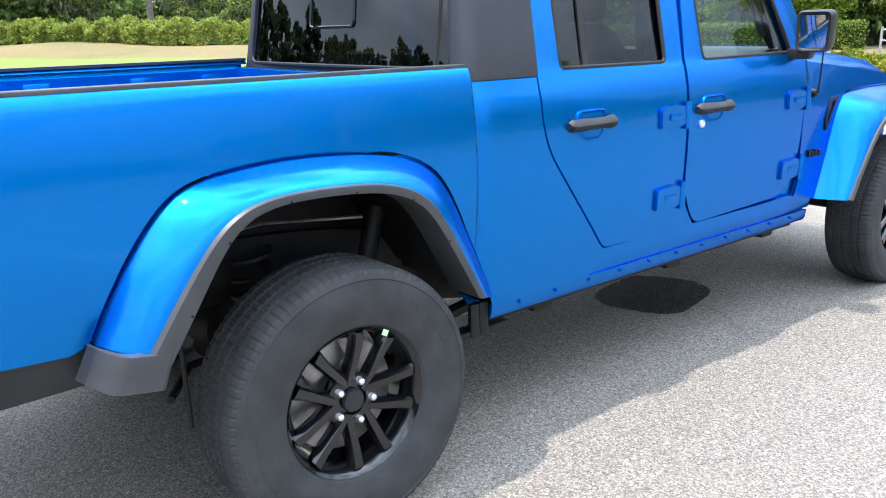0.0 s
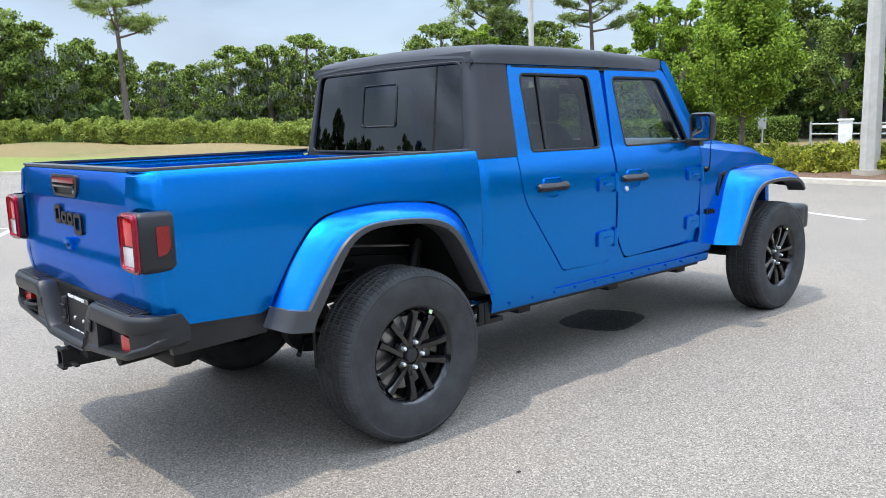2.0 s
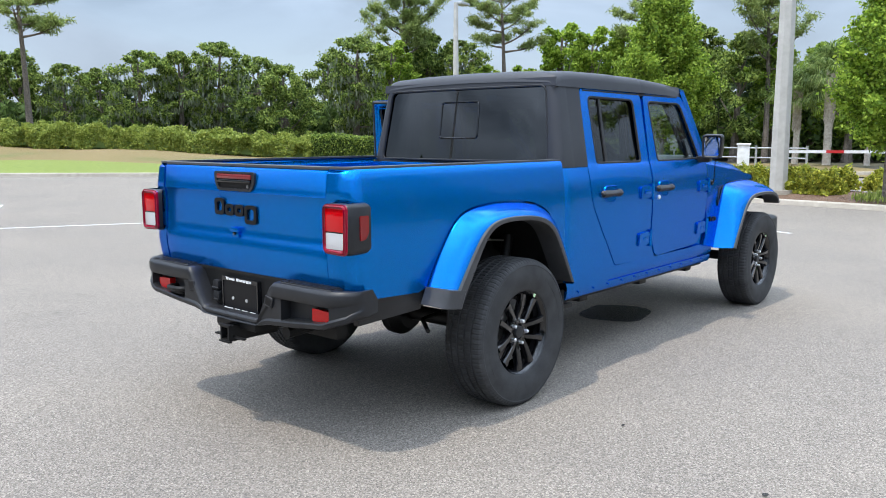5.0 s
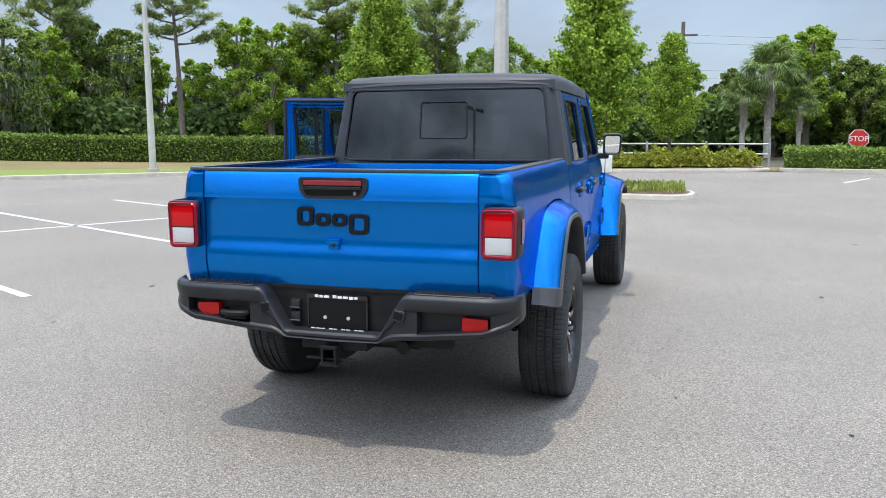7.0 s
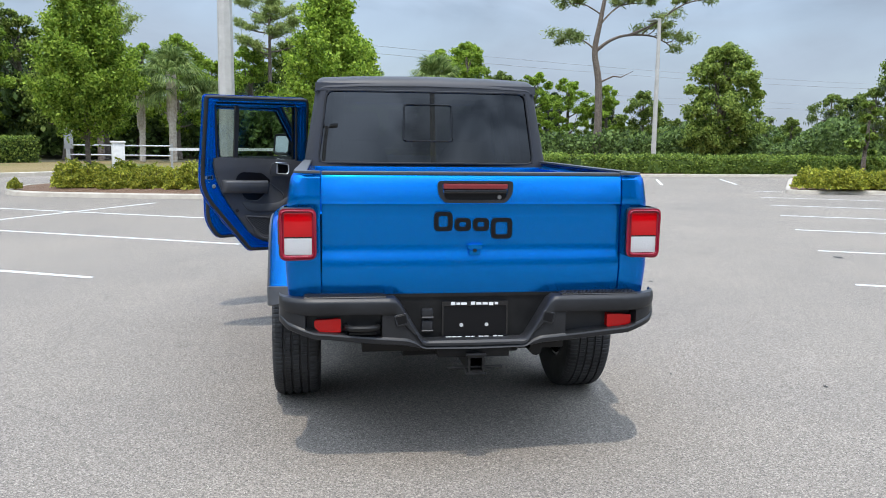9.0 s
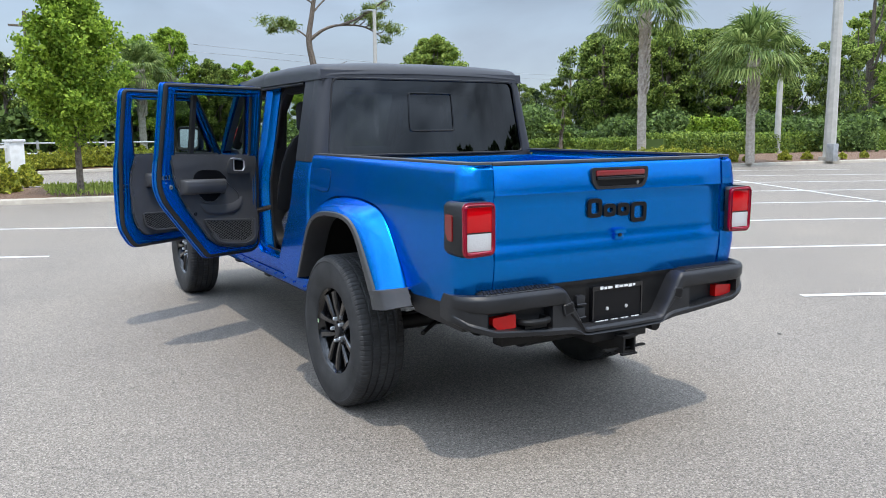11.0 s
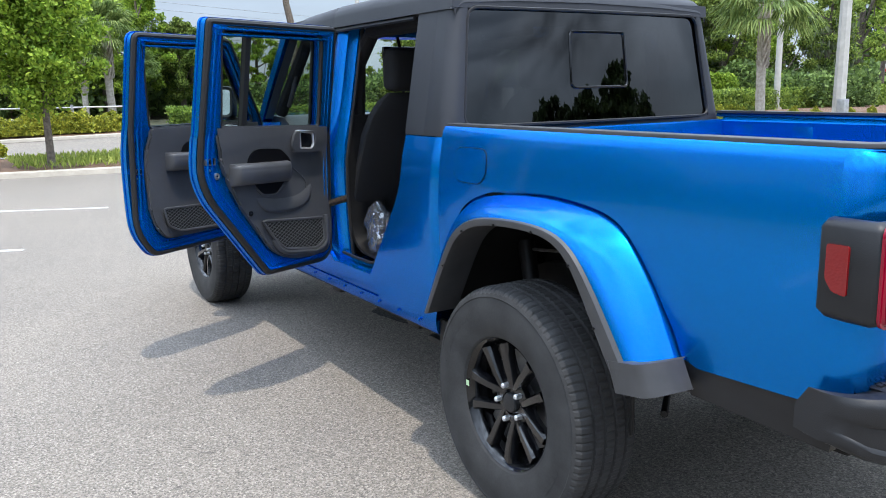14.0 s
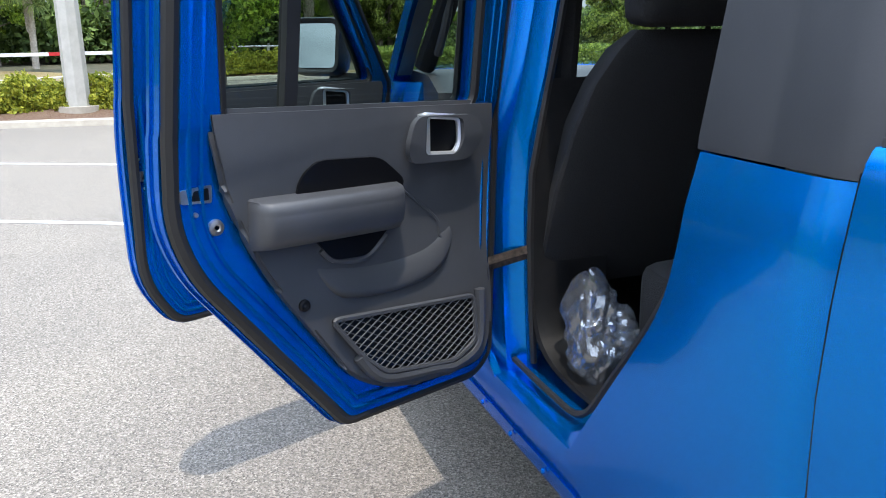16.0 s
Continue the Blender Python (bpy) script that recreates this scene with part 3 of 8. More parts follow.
# ---- the pickup truck: x ahead from the rear axle, y to its left ----
truck = tagged(empty("pickup_truck"), "bright blue four-door pickup truck with black hardtop, both near-side doors open", "truck")
WB = 3.487
BODY_Y = ramp_of([(0.42, 0.765), (0.52, 0.785), (0.70, 0.800), (0.95, 0.810), (1.08, 0.808), (1.16, 0.800), (1.245, 0.780), (1.26, 0.772), (1.75, 0.690), (1.85, 0.670)])
BED_Y = ramp_of([(0.55, 0.775), (0.72, 0.798), (0.85, 0.812), (1.0, 0.815), (1.10, 0.810), (1.165, 0.803), (1.20, 0.798), (1.25, 0.791), (1.272, 0.786), (1.285, 0.778), (1.30, 0.765)])
cab_y = lambda x, z: BODY_Y(z)
bed_y = lambda x, z: BED_Y(z)
ZC = [0.5, 0.6, 0.7, 0.8, 0.9, 1.0, 1.06, 1.12, 1.165, 1.2, 1.23, 1.255, 1.272, 1.35, 1.5, 1.65]

# rear flare paths in x and z: meeting the body, edge of the blue, lip
FO = [(-0.652, 0.712), (-0.635, 0.745), (-0.560, 0.885), (-0.440, 1.035), (-0.360, 1.065), (-0.120, 1.088), (0.160, 1.072), (0.300, 1.035), (0.400, 0.955), (0.585, 0.565)]
FB = [(-0.600, 0.722), (-0.555, 0.785), (-0.470, 0.895), (-0.375, 0.990), (-0.285, 1.032), (-0.100, 1.045), (0.120, 1.030), (0.225, 0.995), (0.310, 0.930), (0.490, 0.600)]
FI = [(-0.530, 0.640), (-0.468, 0.735), (-0.405, 0.835), (-0.330, 0.945), (-0.245, 0.992), (-0.080, 1.000), (0.100, 0.985), (0.190, 0.955), (0.265, 0.895), (0.435, 0.610)]
# front flare paths
GO = [(2.735, 0.555), (2.800, 0.70), (2.880, 0.90), (2.930, 1.000), (3.020, 1.045), (3.400, 1.060), (3.680, 1.040), (3.800, 0.985)]
GB = [(2.800, 0.560), (2.880, 0.68), (3.010, 0.86), (3.080, 0.930), (3.180, 0.975), (3.450, 0.990), (3.740, 0.965), (3.830, 0.880)]
GI = [(2.870, 0.545), (2.935, 0.66), (3.050, 0.83), (3.115, 0.890), (3.200, 0.930), (3.450, 0.945), (3.720, 0.920), (3.790, 0.850)]


def arch(path, y, n=5):
    return [Vector((p.x, y, p.y)) for p in spline(path, n)]


YF = 0.920


def even(path, y, n=64):
    """The path as n points at even distances, its corners softened."""
    p = np.array([tuple(q)[:2] for q in spline(path, 12)])
    for turn in range(2):
        run = np.concatenate([[0], np.cumsum(np.linalg.norm(np.diff(p, axis=0), axis=1))])
        at = np.linspace(0, run[-1], n)
        p = np.stack([np.interp(at, run, p[:, k]) for k in (0, 1)], 1)
        for k in range(5):
            p[1:-1] = 0.25 * p[:-2] + 0.5 * p[1:-1] + 0.25 * p[2:]
    return [Vector((a, y, b)) for a, b in p]


def grown(path, d=0.010, cx=-0.02, cz=0.55):
    """The rear arch path moved outwards by d."""
    return [p + Vector((p.x - cx, 0, p.z - cz)).normalized() * d for p in path]


def flare(s, o, b, i, y_body, rear):
    b = [(p[0] + 0.46 * (q[0] - p[0]), p[1] + 0.46 * (q[1] - p[1])) for p, q in zip(b, i)]
    bo, bb, bi = even(o, s * y_body), even(b, s * YF), even(i, s * (YF + 0.004))
    bm = bmesh.new()
    rings = []
    for f, out in ((0, -0.05), (0.012, 0.0), (0.03, 0.0), (0.2, 0.0), (0.45, 0.0), (0.7, 0.0), (0.88, 0.0), (1.0, 0.0)):
        ring = []
        for p, q in zip(bo, bb):
            v = p.lerp(q, f)
            lift = 0.0 if out < 0 else 0.010 * (1 - f)
            v.y = s * (y_body + lift + (YF - y_body) * (0.25 * f + 0.75 * (1 - (1 - f) ** 1.9)))
            ring.append(v)
        rings.append(ring)
    if rear:
        # shadow gap between the body and the flare
        wide = [Vector((p.x, s * y_body, p.z)) for p in grown(bo)]
        deep = Vector((0, -s * 0.030, 0))
        rings = [wide, [p + deep for p in wide], [p + deep for p in bo]] + rings
    loft(bm, rings)
    fl = part("fender_flare", bm, M_BLUE, truck, "blue wheel-arch flare with a black lip")
    bm = bmesh.new()
    # dark tube drawn for the crease shade between flare and body
    if not rear:
        tube(bm, [Vector((p.x + 0.03 * (p.x - q.x), s * (y_body + 0.003), p.z + 0.03 * (p.z - q.z))) for p, q in zip(bo, bb)], 0.0022, 5, False)
        part("flare_crease_shade", bm, M_BADGE, fl, "dark line along the flare for the shade in its crease")
        bm = bmesh.new()
    def at(path, y, f=0.0, other=None):
        return [Vector(((p.x + (q.x - p.x) * f), s * y, p.z + (q.z - p.z) * f)) for p, q in zip(path, other or path)]
    loft(bm, [at(bb, YF - 0.012, -0.25, bi), at(bb, YF + 0.002, -0.02, bi), at(bb, YF + 0.009, 0.10, bi), at(bb, YF + 0.011, 0.5, bi), at(bb, YF + 0.008, 0.94, bi), at(bi, YF), at(bi, YF - 0.03), at(bi, 0.80)])
    part("lip", bm, M_CAP, fl, "grained black plastic lip")
    # dark liner inside the arch
    bm = bmesh.new()
    loft(bm, [at(bi, 0.905), [Vector((p.x * 1, s * 0.80, p.z + 0.03)) for p in bi], [Vector((p.x, s * 0.60, p.z + 0.05)) for p in bi], [Vector((p.x, s * 0.42, p.z + 0.03)) for p in bi]])
    # back wall added so that the arch stays dark inside
    mid = Vector((sum(p.x for p in bi) / len(bi), s * 0.43, 0.62))
    loft(bm, [[Vector((p.x, s * 0.43, p.z + 0.03)) for p in bi], [Vector((mid.x + (p.x - mid.x) * 0.4, s * 0.43, 0.60 + (p.z - 0.60) * 0.35)) for p in bi]])
    part("arch_liner", bm, M_DARK, fl, "dark wheel-arch liner")
    # black corner cap at the foot, and screws
    bm = bmesh.new()
    if rear:
        top = [(-0.663, 0.806, 0.720), (-0.646, 0.866, 0.717), (-0.622, 0.914, 0.713), (-0.602, 0.926, 0.709), (-0.515, 0.933, 0.697), (-0.506, 0.927, 0.695), (-0.504, 0.80, 0.695)]
        bot = [(-0.700, 0.806, 0.646), (-0.684, 0.862, 0.641), (-0.658, 0.910, 0.631), (-0.636, 0.922, 0.625), (-0.545, 0.930, 0.613), (-0.535, 0.924, 0.612), (-0.533, 0.80, 0.612)]
        loft(bm, [[(x, s * (y - 0.02), z + 0.004) for x, y, z in top], [(x, s * y, z) for x, y, z in top], [(x, s * y, z) for x, y, z in bot], [(x + 0.006, s * (y - 0.012), z - 0.004) for x, y, z in bot], [(x + 0.02, s * min(y, 0.80), z) for x, y, z in bot]])
        part("corner_cap", bm, M_CAP, fl, "grained black lower corner of the flare")
    for k in range(7, len(bi) - 4, 9):
        bm = bmesh.new()
        p = bi[k]
        q = bb[k]
        c = p.lerp(q, 0.18)
        revolve(bm, [(0.0001, 0), (0.0035, 0), (0.0038, 0.004), (0.0001, 0.005)], 8)
        bmesh.ops.translate(bm, vec=(c.x, s * (YF + 0.010), c.z), verts=bm.verts)
        part("screw", bm, M_BADGE, fl)
    return fl


# ---- wheels ----
M_TAG = mat("pale_green_sticker", (0.55, 0.75, 0.45), 0.5)


def make_wheel():
    """A wheel at the origin, its outer face towards -y."""
    seg = 384
    R0, W = 0.398, 0.124
    prof = [(0.222, -0.098), (0.232, -0.108), (0.262, -0.120), (0.300, -0.126), (0.335, -0.125), (0.362, -0.121), (0.366, -0.123), (0.378, -0.118), (0.390, -0.108), (0.396, -0.094)]
    grooves = [-0.064, -0.022, 0.022, 0.064]
    tread = []
    for g in grooves:
        tread += [(R0, g - 0.0065), (R0 - 0.009, g - 0.004), (R0 - 0.009, g + 0.004), (R0, g + 0.0065)]
    prof += [(R0, -0.078)] + tread + [(R0, 0.078)] + [(r, -a) for r, a in reversed(prof)]
    bm = bmesh.new()
    vs = revolve(bm, prof, seg)
    n = len(prof)
    for k in range(seg):
        for i in range(n):
            r, a = prof[i]
            if 0.375 < r:
                shift = (k + (2 if abs(a) > 0.04 else 0)) % 4
                if shift == 0 and (abs(a) > 0.07 or r > 0.397):
                    v = vs[k][i]
                    d = 0.0040 if abs(a) > 0.07 else 0.0050
                    f = 1 - d / r
                    v.co.x *= f
                    v.co.z *= f
    # rim barrel, face and spokes
    bw = bmesh.new()
    revolve(bw, [(0.205, 0.095), (0.205, 0.02), (0.200, -0.05), (0.207, -0.085), (0.216, -0.096), (0.2235, -0.103), (0.2245, -0.098), (0.218, -0.088), (0.2235, 0.095), (0.205, 0.095)], 72)
    def spoke(side):
        bs = bmesh.new()
        secs = []
        for r, off, w, d0, d1 in ((0.036, 0.0260, 0.0110, -0.072, -0.035), (0.075, 0.0330, 0.0150, -0.081, -0.040), (0.110, 0.0375, 0.0165, -0.088, -0.050), (0.160, 0.0450, 0.0180, -0.093, -0.056), (0.197, 0.0540, 0.0215, -0.096, -0.060)):
            secs.append([(off * side + u, dd, r) for u, dd in ((-w, d1), (-w, d0 + 0.010), (-w * 0.62, d0), (w * 0.62, d0 + 0.002), (w, d0 + 0.012), (w, d1))])
        loft(bs, secs, True, True)
        return bs
    revolve(bw, [(0.0005, -0.030), (0.085, -0.030), (0.088, -0.040), (0.080, -0.066), (0.058, -0.074), (0.046, -0.072), (0.044, -0.060), (0.0005, -0.060)], 40)
    wheel = ob_of("wheel", bw, M_GLOSS, truck, "gloss black alloy wheel with five split spokes", 40)
    part("tyre", bm, M_TYRE, wheel, "new black all-terrain tyre", 17)
    for side in (1, -1):
        first_spoke = part("spoke", spoke(side), M_GLOSS, wheel)
        for k in range(1, 5):
            o = first_spoke.copy()
            scene.collection.objects.link(o)
            o.rotation_euler.y = 2 * math.pi * k / 5
    # raised ring and bars of sidewall writing
    bm = bmesh.new()
    for a0, n in ((0.5, 9), (math.pi + 0.4, 8)):
        for k in range(n):
            a = a0 + k * 0.105
            c, s = math.cos(a), math.sin(a)
            vs2 = len(bm.verts)
            box(bm, -0.012, 0.012, -0.0004, 0.0003, -0.008, 0.008)
            bm.verts.ensure_lookup_table()
            bmesh.ops.transform(bm, matrix=Matrix.Translation((0.318 * c, -0.1265, 0.318 * s)) @ Matrix.Rotation(-a + math.pi / 2, 4, "Y"), verts=bm.verts[vs2:])
    part("sidewall_relief", bm, M_TYRE, wheel, "faint raised bars on the sidewall")["kind"] = "stuff"
    bm = bmesh.new()
    revolve(bm, [(0.0005, -0.083), (0.024, -0.084), (0.031, -0.082), (0.034, -0.076), (0.034, -0.062)], 32)
    part("centre_cap", bm, M_PLASTIC, wheel, "black centre cap")
    for k in range(5):
        a = 2 * math.pi * k / 5 + math.pi / 2
        bm = bmesh.new()
        revolve(bm, [(0.0005, -0.096), (0.006, -0.095), (0.0100, -0.091), (0.0108, -0.068), (0.0145, -0.066), (0.016, -0.060)], 6)
        bmesh.ops.translate(bm, vec=(0.0605 * math.cos(a), 0, 0.0605 * math.sin(a)), verts=bm.verts)
        part("lug_nut", bm, M_CHROME, wheel, "bright chrome lug nut")
    bm = bmesh.new()
    revolve(bm, [(0.05, -0.012), (0.168, -0.012), (0.170, 0.0), (0.170, 0.016), (0.05, 0.016)], 48)
    part("brake_disc", bm, M_STEEL, wheel, "bare steel brake disc")
    bm = bmesh.new()
    box(bm, -0.07, 0.07, -0.034, 0.05, 0.098, 0.188, 0.014)
    bmesh.ops.rotate(bm, verts=bm.verts, cent=(0, 0, 0), matrix=Matrix.Rotation(radians(-50), 3, "Y"))
    part("brake_caliper", bm, M_STEEL, wheel)
    bm = bmesh.new()
    box(bm, -0.010, 0.010, -0.104, -0.1035, -0.009, 0.009)
    bmesh.ops.transform(bm, matrix=Matrix.Rotation(radians(6), 4, "Y") @ Matrix.Translation((0.0, 0, 0.213)), verts=bm.verts)
    part("tag", bm, M_TAG, wheel, "small pale weight sticker on the rim")
    return wheel


w0 = make_wheel()
w0.matrix_basis = pose(0, -0.80, 0.392, 0, 22, 0)
copy_thing(w0, pose(WB, -0.80, 0.392, 0, 22, 0))
copy_thing(w0, pose(0, 0.80, 0.392, 0, -93, 180))
copy_thing(w0, pose(WB, 0.80, 0.392, 0, 40, 180))

# ---- bed ----
BX0, BX1 = -1.055, 0.531
TG = [(1.285, -1.118), (1.282, -1.130), (1.270, -1.138), (1.18, -1.146), (1.163, -1.149), (1.150, -1.140), (1.10, -1.138), (0.99, -1.140), (0.945, -1.142), (0.930, -1.149), (0.85, -1.146), (0.785, -1.134), (0.735, -1.115)]
bed = None
for s in (-1, 1):
    bm = bmesh.new()
    notch = [(p.x, p.z) for p in grown(even(FO, 0))]
    outline = [(BX0, 1.285), (BX0, 0.715), (-0.70, 0.700)] + [p for p in notch if p[1] > 0.70 and p[0] < BX1 - 0.005] + [(BX1, 0.66), (BX1, 1.285)]
    outline = [p for i, p in enumerate(outline) if i == 0 or (Vector(p) - Vector(outline[i - 1])).length > 0.004]
    sheet(bm, outline, [], bed_y, 0, ZC, s)
    # rounded rear corner
    rings = []
    for z in [0.735, 0.76, 0.80, 0.88, 0.96, 1.04, 1.10, 1.14, 1.155, 1.17, 1.2, 1.24, 1.27, 1.285]:
        y = BED_Y(z)
        back = float(np.interp(z, [p[0] for p in reversed(TG)], [p[1] for p in reversed(TG)]))
        ring = [(BX0, s * y, z)]
        for k in range(1, 9):
            a = k / 8 * math.pi / 2
            ring.append((BX0 + (back + 0.004 - BX0) * math.sin(a), s * (y - 0.094 * (1 - math.cos(a))), z))
        ring.append((back, s * 0.6625, z))
        ring.append((-1.105, s * 0.6605, z))
        rings.append(ring)
    loft(bm, rings)
    bmesh.ops.remove_doubles(bm, verts=bm.verts, dist=0.0008)
    side = part("bed_side", bm, M_BLUE, truck, "glossy blue outer side of the load bed", 40)
    # inner wall and top cap
    bm = bmesh.new()
    loft(bm, [[(x, s * 0.735, 1.275), (x, s * 0.700, 1.255), (x, s * 0.70, 1.085)] for x in (-1.10, -0.6, 0.0, 0.48)])
    for x0, x1 in ((-1.10, -0.72), (0.42, 0.48)):
        loft(bm, [[(x, s * 0.70, 1.085), (x, s * 0.715, 1.06), (x, s * 0.715, 0.80)] for x in (x0, x1)])
    for x in (-0.75, -0.35, 0.05, 0.35):
        box(bm, x - 0.05, x + 0.05, s * 0.70 - 0.012, s * 0.70 + 0.004, 1.10, 1.24, 0.01)
    box(bm, -0.72, 0.42, *sorted((s * 0.375, s * 0.39)), 0.80, 1.085, 0.006, 1)
    box(bm, -0.72, 0.42, *sorted((s * 0.38, s * 0.71)), 1.075, 1.087, 0.006, 1)
    part("inner_wall", bm, M_BLUE, side, "blue inner wall of the bed with wheel housing")
    bm = bmesh.new()
    turn = [(-1.055 - 0.072 * math.sin(a), 0.773 - 0.085 * (1 - math.cos(a))) for a in np.linspace(0, math.pi / 2, 7)]
    slab(bm, [(x, s * y) for x, y in [(0.525, 0.722), (0.525, 0.773)] + turn + [(-1.127, 0.660), (-1.090, 0.660), (-1.080, 0.715), (-1.060, 0.722)]][::s], 1.2895, 1.2995, 0.004)
    part("rail_cap", bm, M_CAP, side, "black plastic cap along the bed rail")
    bm = bmesh.new()
    edge = [(0.7785, 1.2835), (0.7745, 1.2885), (0.762, 1.2890), (0.740, 1.2885), (0.735, 1.272)]
    rings = [[(x, s * y, z) for y, z in edge] for x in (-1.055, -0.5, 0.0, 0.531)]
    corner = [[(-1.055 - 0.066 * math.sin(a), s * (y - 0.094 * (1 - math.cos(a))), z) for y, z in edge] for a in (0.3, 0.6, 0.9, 1.2, 1.5)]
    loft(bm, corner[::-1] + rings)
    part("rail_edge", bm, M_BLUE, side, "blue turned-in edge of the bed side")
    # lower black side trim behind the wheel
    bm = bmesh.new()
    sheet(bm, [(-0.645, 0.724), (-0.665, 0.612), (-1.05, 0.592), (-1.08, 0.72), (-1.03, 0.724)], [], lambda x, z: 0.792 - max(0, -1.02 - x) * 0.5 - (0.72 - z) * 0.18, 0.03, (0.65,), s)
    part("lower_trim", bm, M_PLASTIC, side, "grained black trim below the bed side")

bm = bmesh.new()
box(bm, -1.10, 0.50, -0.37, 0.37, 0.775, 0.80)
for s in (-1, 1):
    for x0, x1 in ((-1.10, -0.72), (0.42, 0.50)):
        box(bm, x0, x1, *sorted((s * 0.372, s * 0.71)), 0.775, 0.80)
bed_floor = part("bed_floor", bm, M_BLUE, truck, "ribbed blue bed floor")
for k in range(11):
    bm = bmesh.new()
    y = -0.33 + k * 0.066
    box(bm, -1.08, 0.48, y - 0.015, y + 0.015, 0.80, 0.812, 0.006, 1)
    part("floor_rib", bm, M_BLUE, bed_floor)
bm = bmesh.new()
box(bm, 0.465, 0.505, -0.735, 0.735, 0.79, 1.262, 0.008)
for y in (-0.45, 0.0, 0.45):
    box(bm, 0.45, 0.47, y - 0.14, y + 0.14, 0.86, 1.16, 0.015, 2)
part("bed_front_wall", bm, M_BLUE, truck, "blue front wall of the bed")

# dark plates under the bed, up to the bumper, added to stop stray sunlight
bm = bmesh.new()
box(bm, -1.135, 0.56, -0.40, 0.40, 0.755, 0.770)
for s in (-1, 1):
    box(bm, -1.135, -0.56, *sorted((s * 0.40, s * 0.765)), 0.742, 0.757)
    box(bm, 0.44, 0.62, *sorted((s * 0.40, s * 0.765)), 0.742, 0.757)
    box(bm, -0.60, 0.47, *sorted((s * 0.385, s * 0.405)), 0.60, 1.06)
    box(bm, -0.60, 0.47, *sorted((s * 0.395, s * 0.785)), 1.055, 1.07)
    for x in (-0.62, 0.455):
        box(bm, x, x + 0.012, *sorted((s * 0.40, s * 0.765)), 0.62, 1.06)
part("bed_underside", bm, M_DARK, truck, "dark plates closing the bed's underside against stray light")

# tailgate
bm = bmesh.new()
ys = [-0.656, -0.64, -0.5, -0.25, 0, 0.25, 0.5, 0.64, 0.656]
loft(bm, [[(x + (0.004 if abs(y) > 0.65 else 0) - 0.005 * (1 - (y / 0.66) ** 2), y, z) for z, x in TG] for y in ys])
for s in (-1, 1):
    loft(bm, [[(x + 0.004, s * 0.656, z) for z, x in TG], [(-1.07, s * 0.652, z) for z, x in TG]])
loft(bm, [[(-1.07, y, z) for z in (1.284, 1.0, 0.77)] for y in (-0.652, 0, 0.652)])
tailgate = part("tailgate", bm, M_BLUE, truck, "blue tailgate with a pressed crease and dark lettering")
bm = bmesh.new()
box(bm, -1.128, -1.066, -0.655, 0.655, 1.2845, 1.298, 0.004)
part("tailgate_cap", bm, M_CAP, tailgate, "black plastic cap on the tailgate")
# handle: frame, red insert, dark pocket
bm = bmesh.new()
hp = rounded([(-0.165, 1.262), (0.165, 1.262), (0.162, 1.205), (0.135, 1.168), (-0.135, 1.168), (-0.162, 1.205)], 0.018, 4)
sheet(bm, hp, [rounded([(-0.145, 1.252), (0.145, 1.252), (0.14, 1.205), (0.125, 1.180), (-0.125, 1.180), (-0.14, 1.205)], 0.012, 4)], lambda x, z: 1.158, 0.03, (), -1)
bmesh.ops.transform(bm, matrix=Matrix(((0, 1, 0, 0), (1, 0, 0, 0), (0, 0, 1, 0), (0, 0, 0, 1))), verts=bm.verts)
part("tailgate_handle", bm, M_PLASTIC, tailgate, "black tailgate handle with a dull red strip")
bm = bmesh.new()
box(bm, -1.163, -1.14, -0.14, 0.14, 1.226, 1.250, 0.006)
part("handle_strip", bm, M_HANDLE_RED, tailgate, "dull red handle strip")
bm = bmesh.new()
box(bm, -1.166, -1.145, -0.138, 0.138, 1.208, 1.224, 0.006)
part("handle_grip", bm, M_GLOSS, tailgate, "gloss black pull grip")
bm = bmesh.new()
box(bm, -1.151, -1.145, -0.135, 0.135, 1.178, 1.25)
part("handle_pocket", bm, M_BADGE, tailgate)
bm = bmesh.new()
revolve(bm, [(0.0005, -0.004), (0.008, -0.004), (0.010, 0.0), (0.010, 0.006)], 16)
bmesh.ops.transform(bm, matrix=Matrix.Translation((-1.152, -0.105, 1.192)) @ Matrix.Rotation(-math.pi / 2, 4, "Z"), verts=bm.verts)
part("lock", bm, M_STEEL, tailgate, "small steel key lock")


# four dark upright blocks in place of the maker's lettering
for y0, y1, z0, z1 in ((0.178, 0.098, 1.045, 1.128), (0.088, 0.018, 1.045, 1.102), (0.008, -0.062, 1.045, 1.102), (-0.072, -0.165, 1.012, 1.102)):
    bm = bmesh.new()
    o = rounded([(y1, z0), (y0, z0), (y0, z1), (y1, z1)], 0.022, 5)
    i = rounded([(y1 + 0.019, z0 + 0.018), (y0 - 0.019, z0 + 0.018), (y0 - 0.019, z1 - 0.017), (y1 + 0.019, z1 - 0.017)], 0.012, 4)
    sheet(bm, o, [i], lambda x, z: 1.154, 0.010, (), -1)
    bmesh.ops.transform(bm, matrix=Matrix(((0, 1, 0, 0), (1, 0, 0, 0), (0, 0, 1, 0), (0, 0, 0, 1))), verts=bm.verts)
    part("badge_block", bm, M_BADGE, tailgate, "matt black badge shape")
bm = bmesh.new()
box(bm, -1.170, -1.14, -0.033, 0.033, 0.968, 0.992, 0.006)
box(bm, -1.162, -1.14, -0.026, 0.026, 0.940, 0.970, 0.008)
part("camera_housing", bm, M_BLUE, tailgate, "small blue reversing camera housing")
bm = bmesh.new()
revolve(bm, [(0.0005, -0.012), (0.008, -0.010), (0.010, 0.0)], 16)
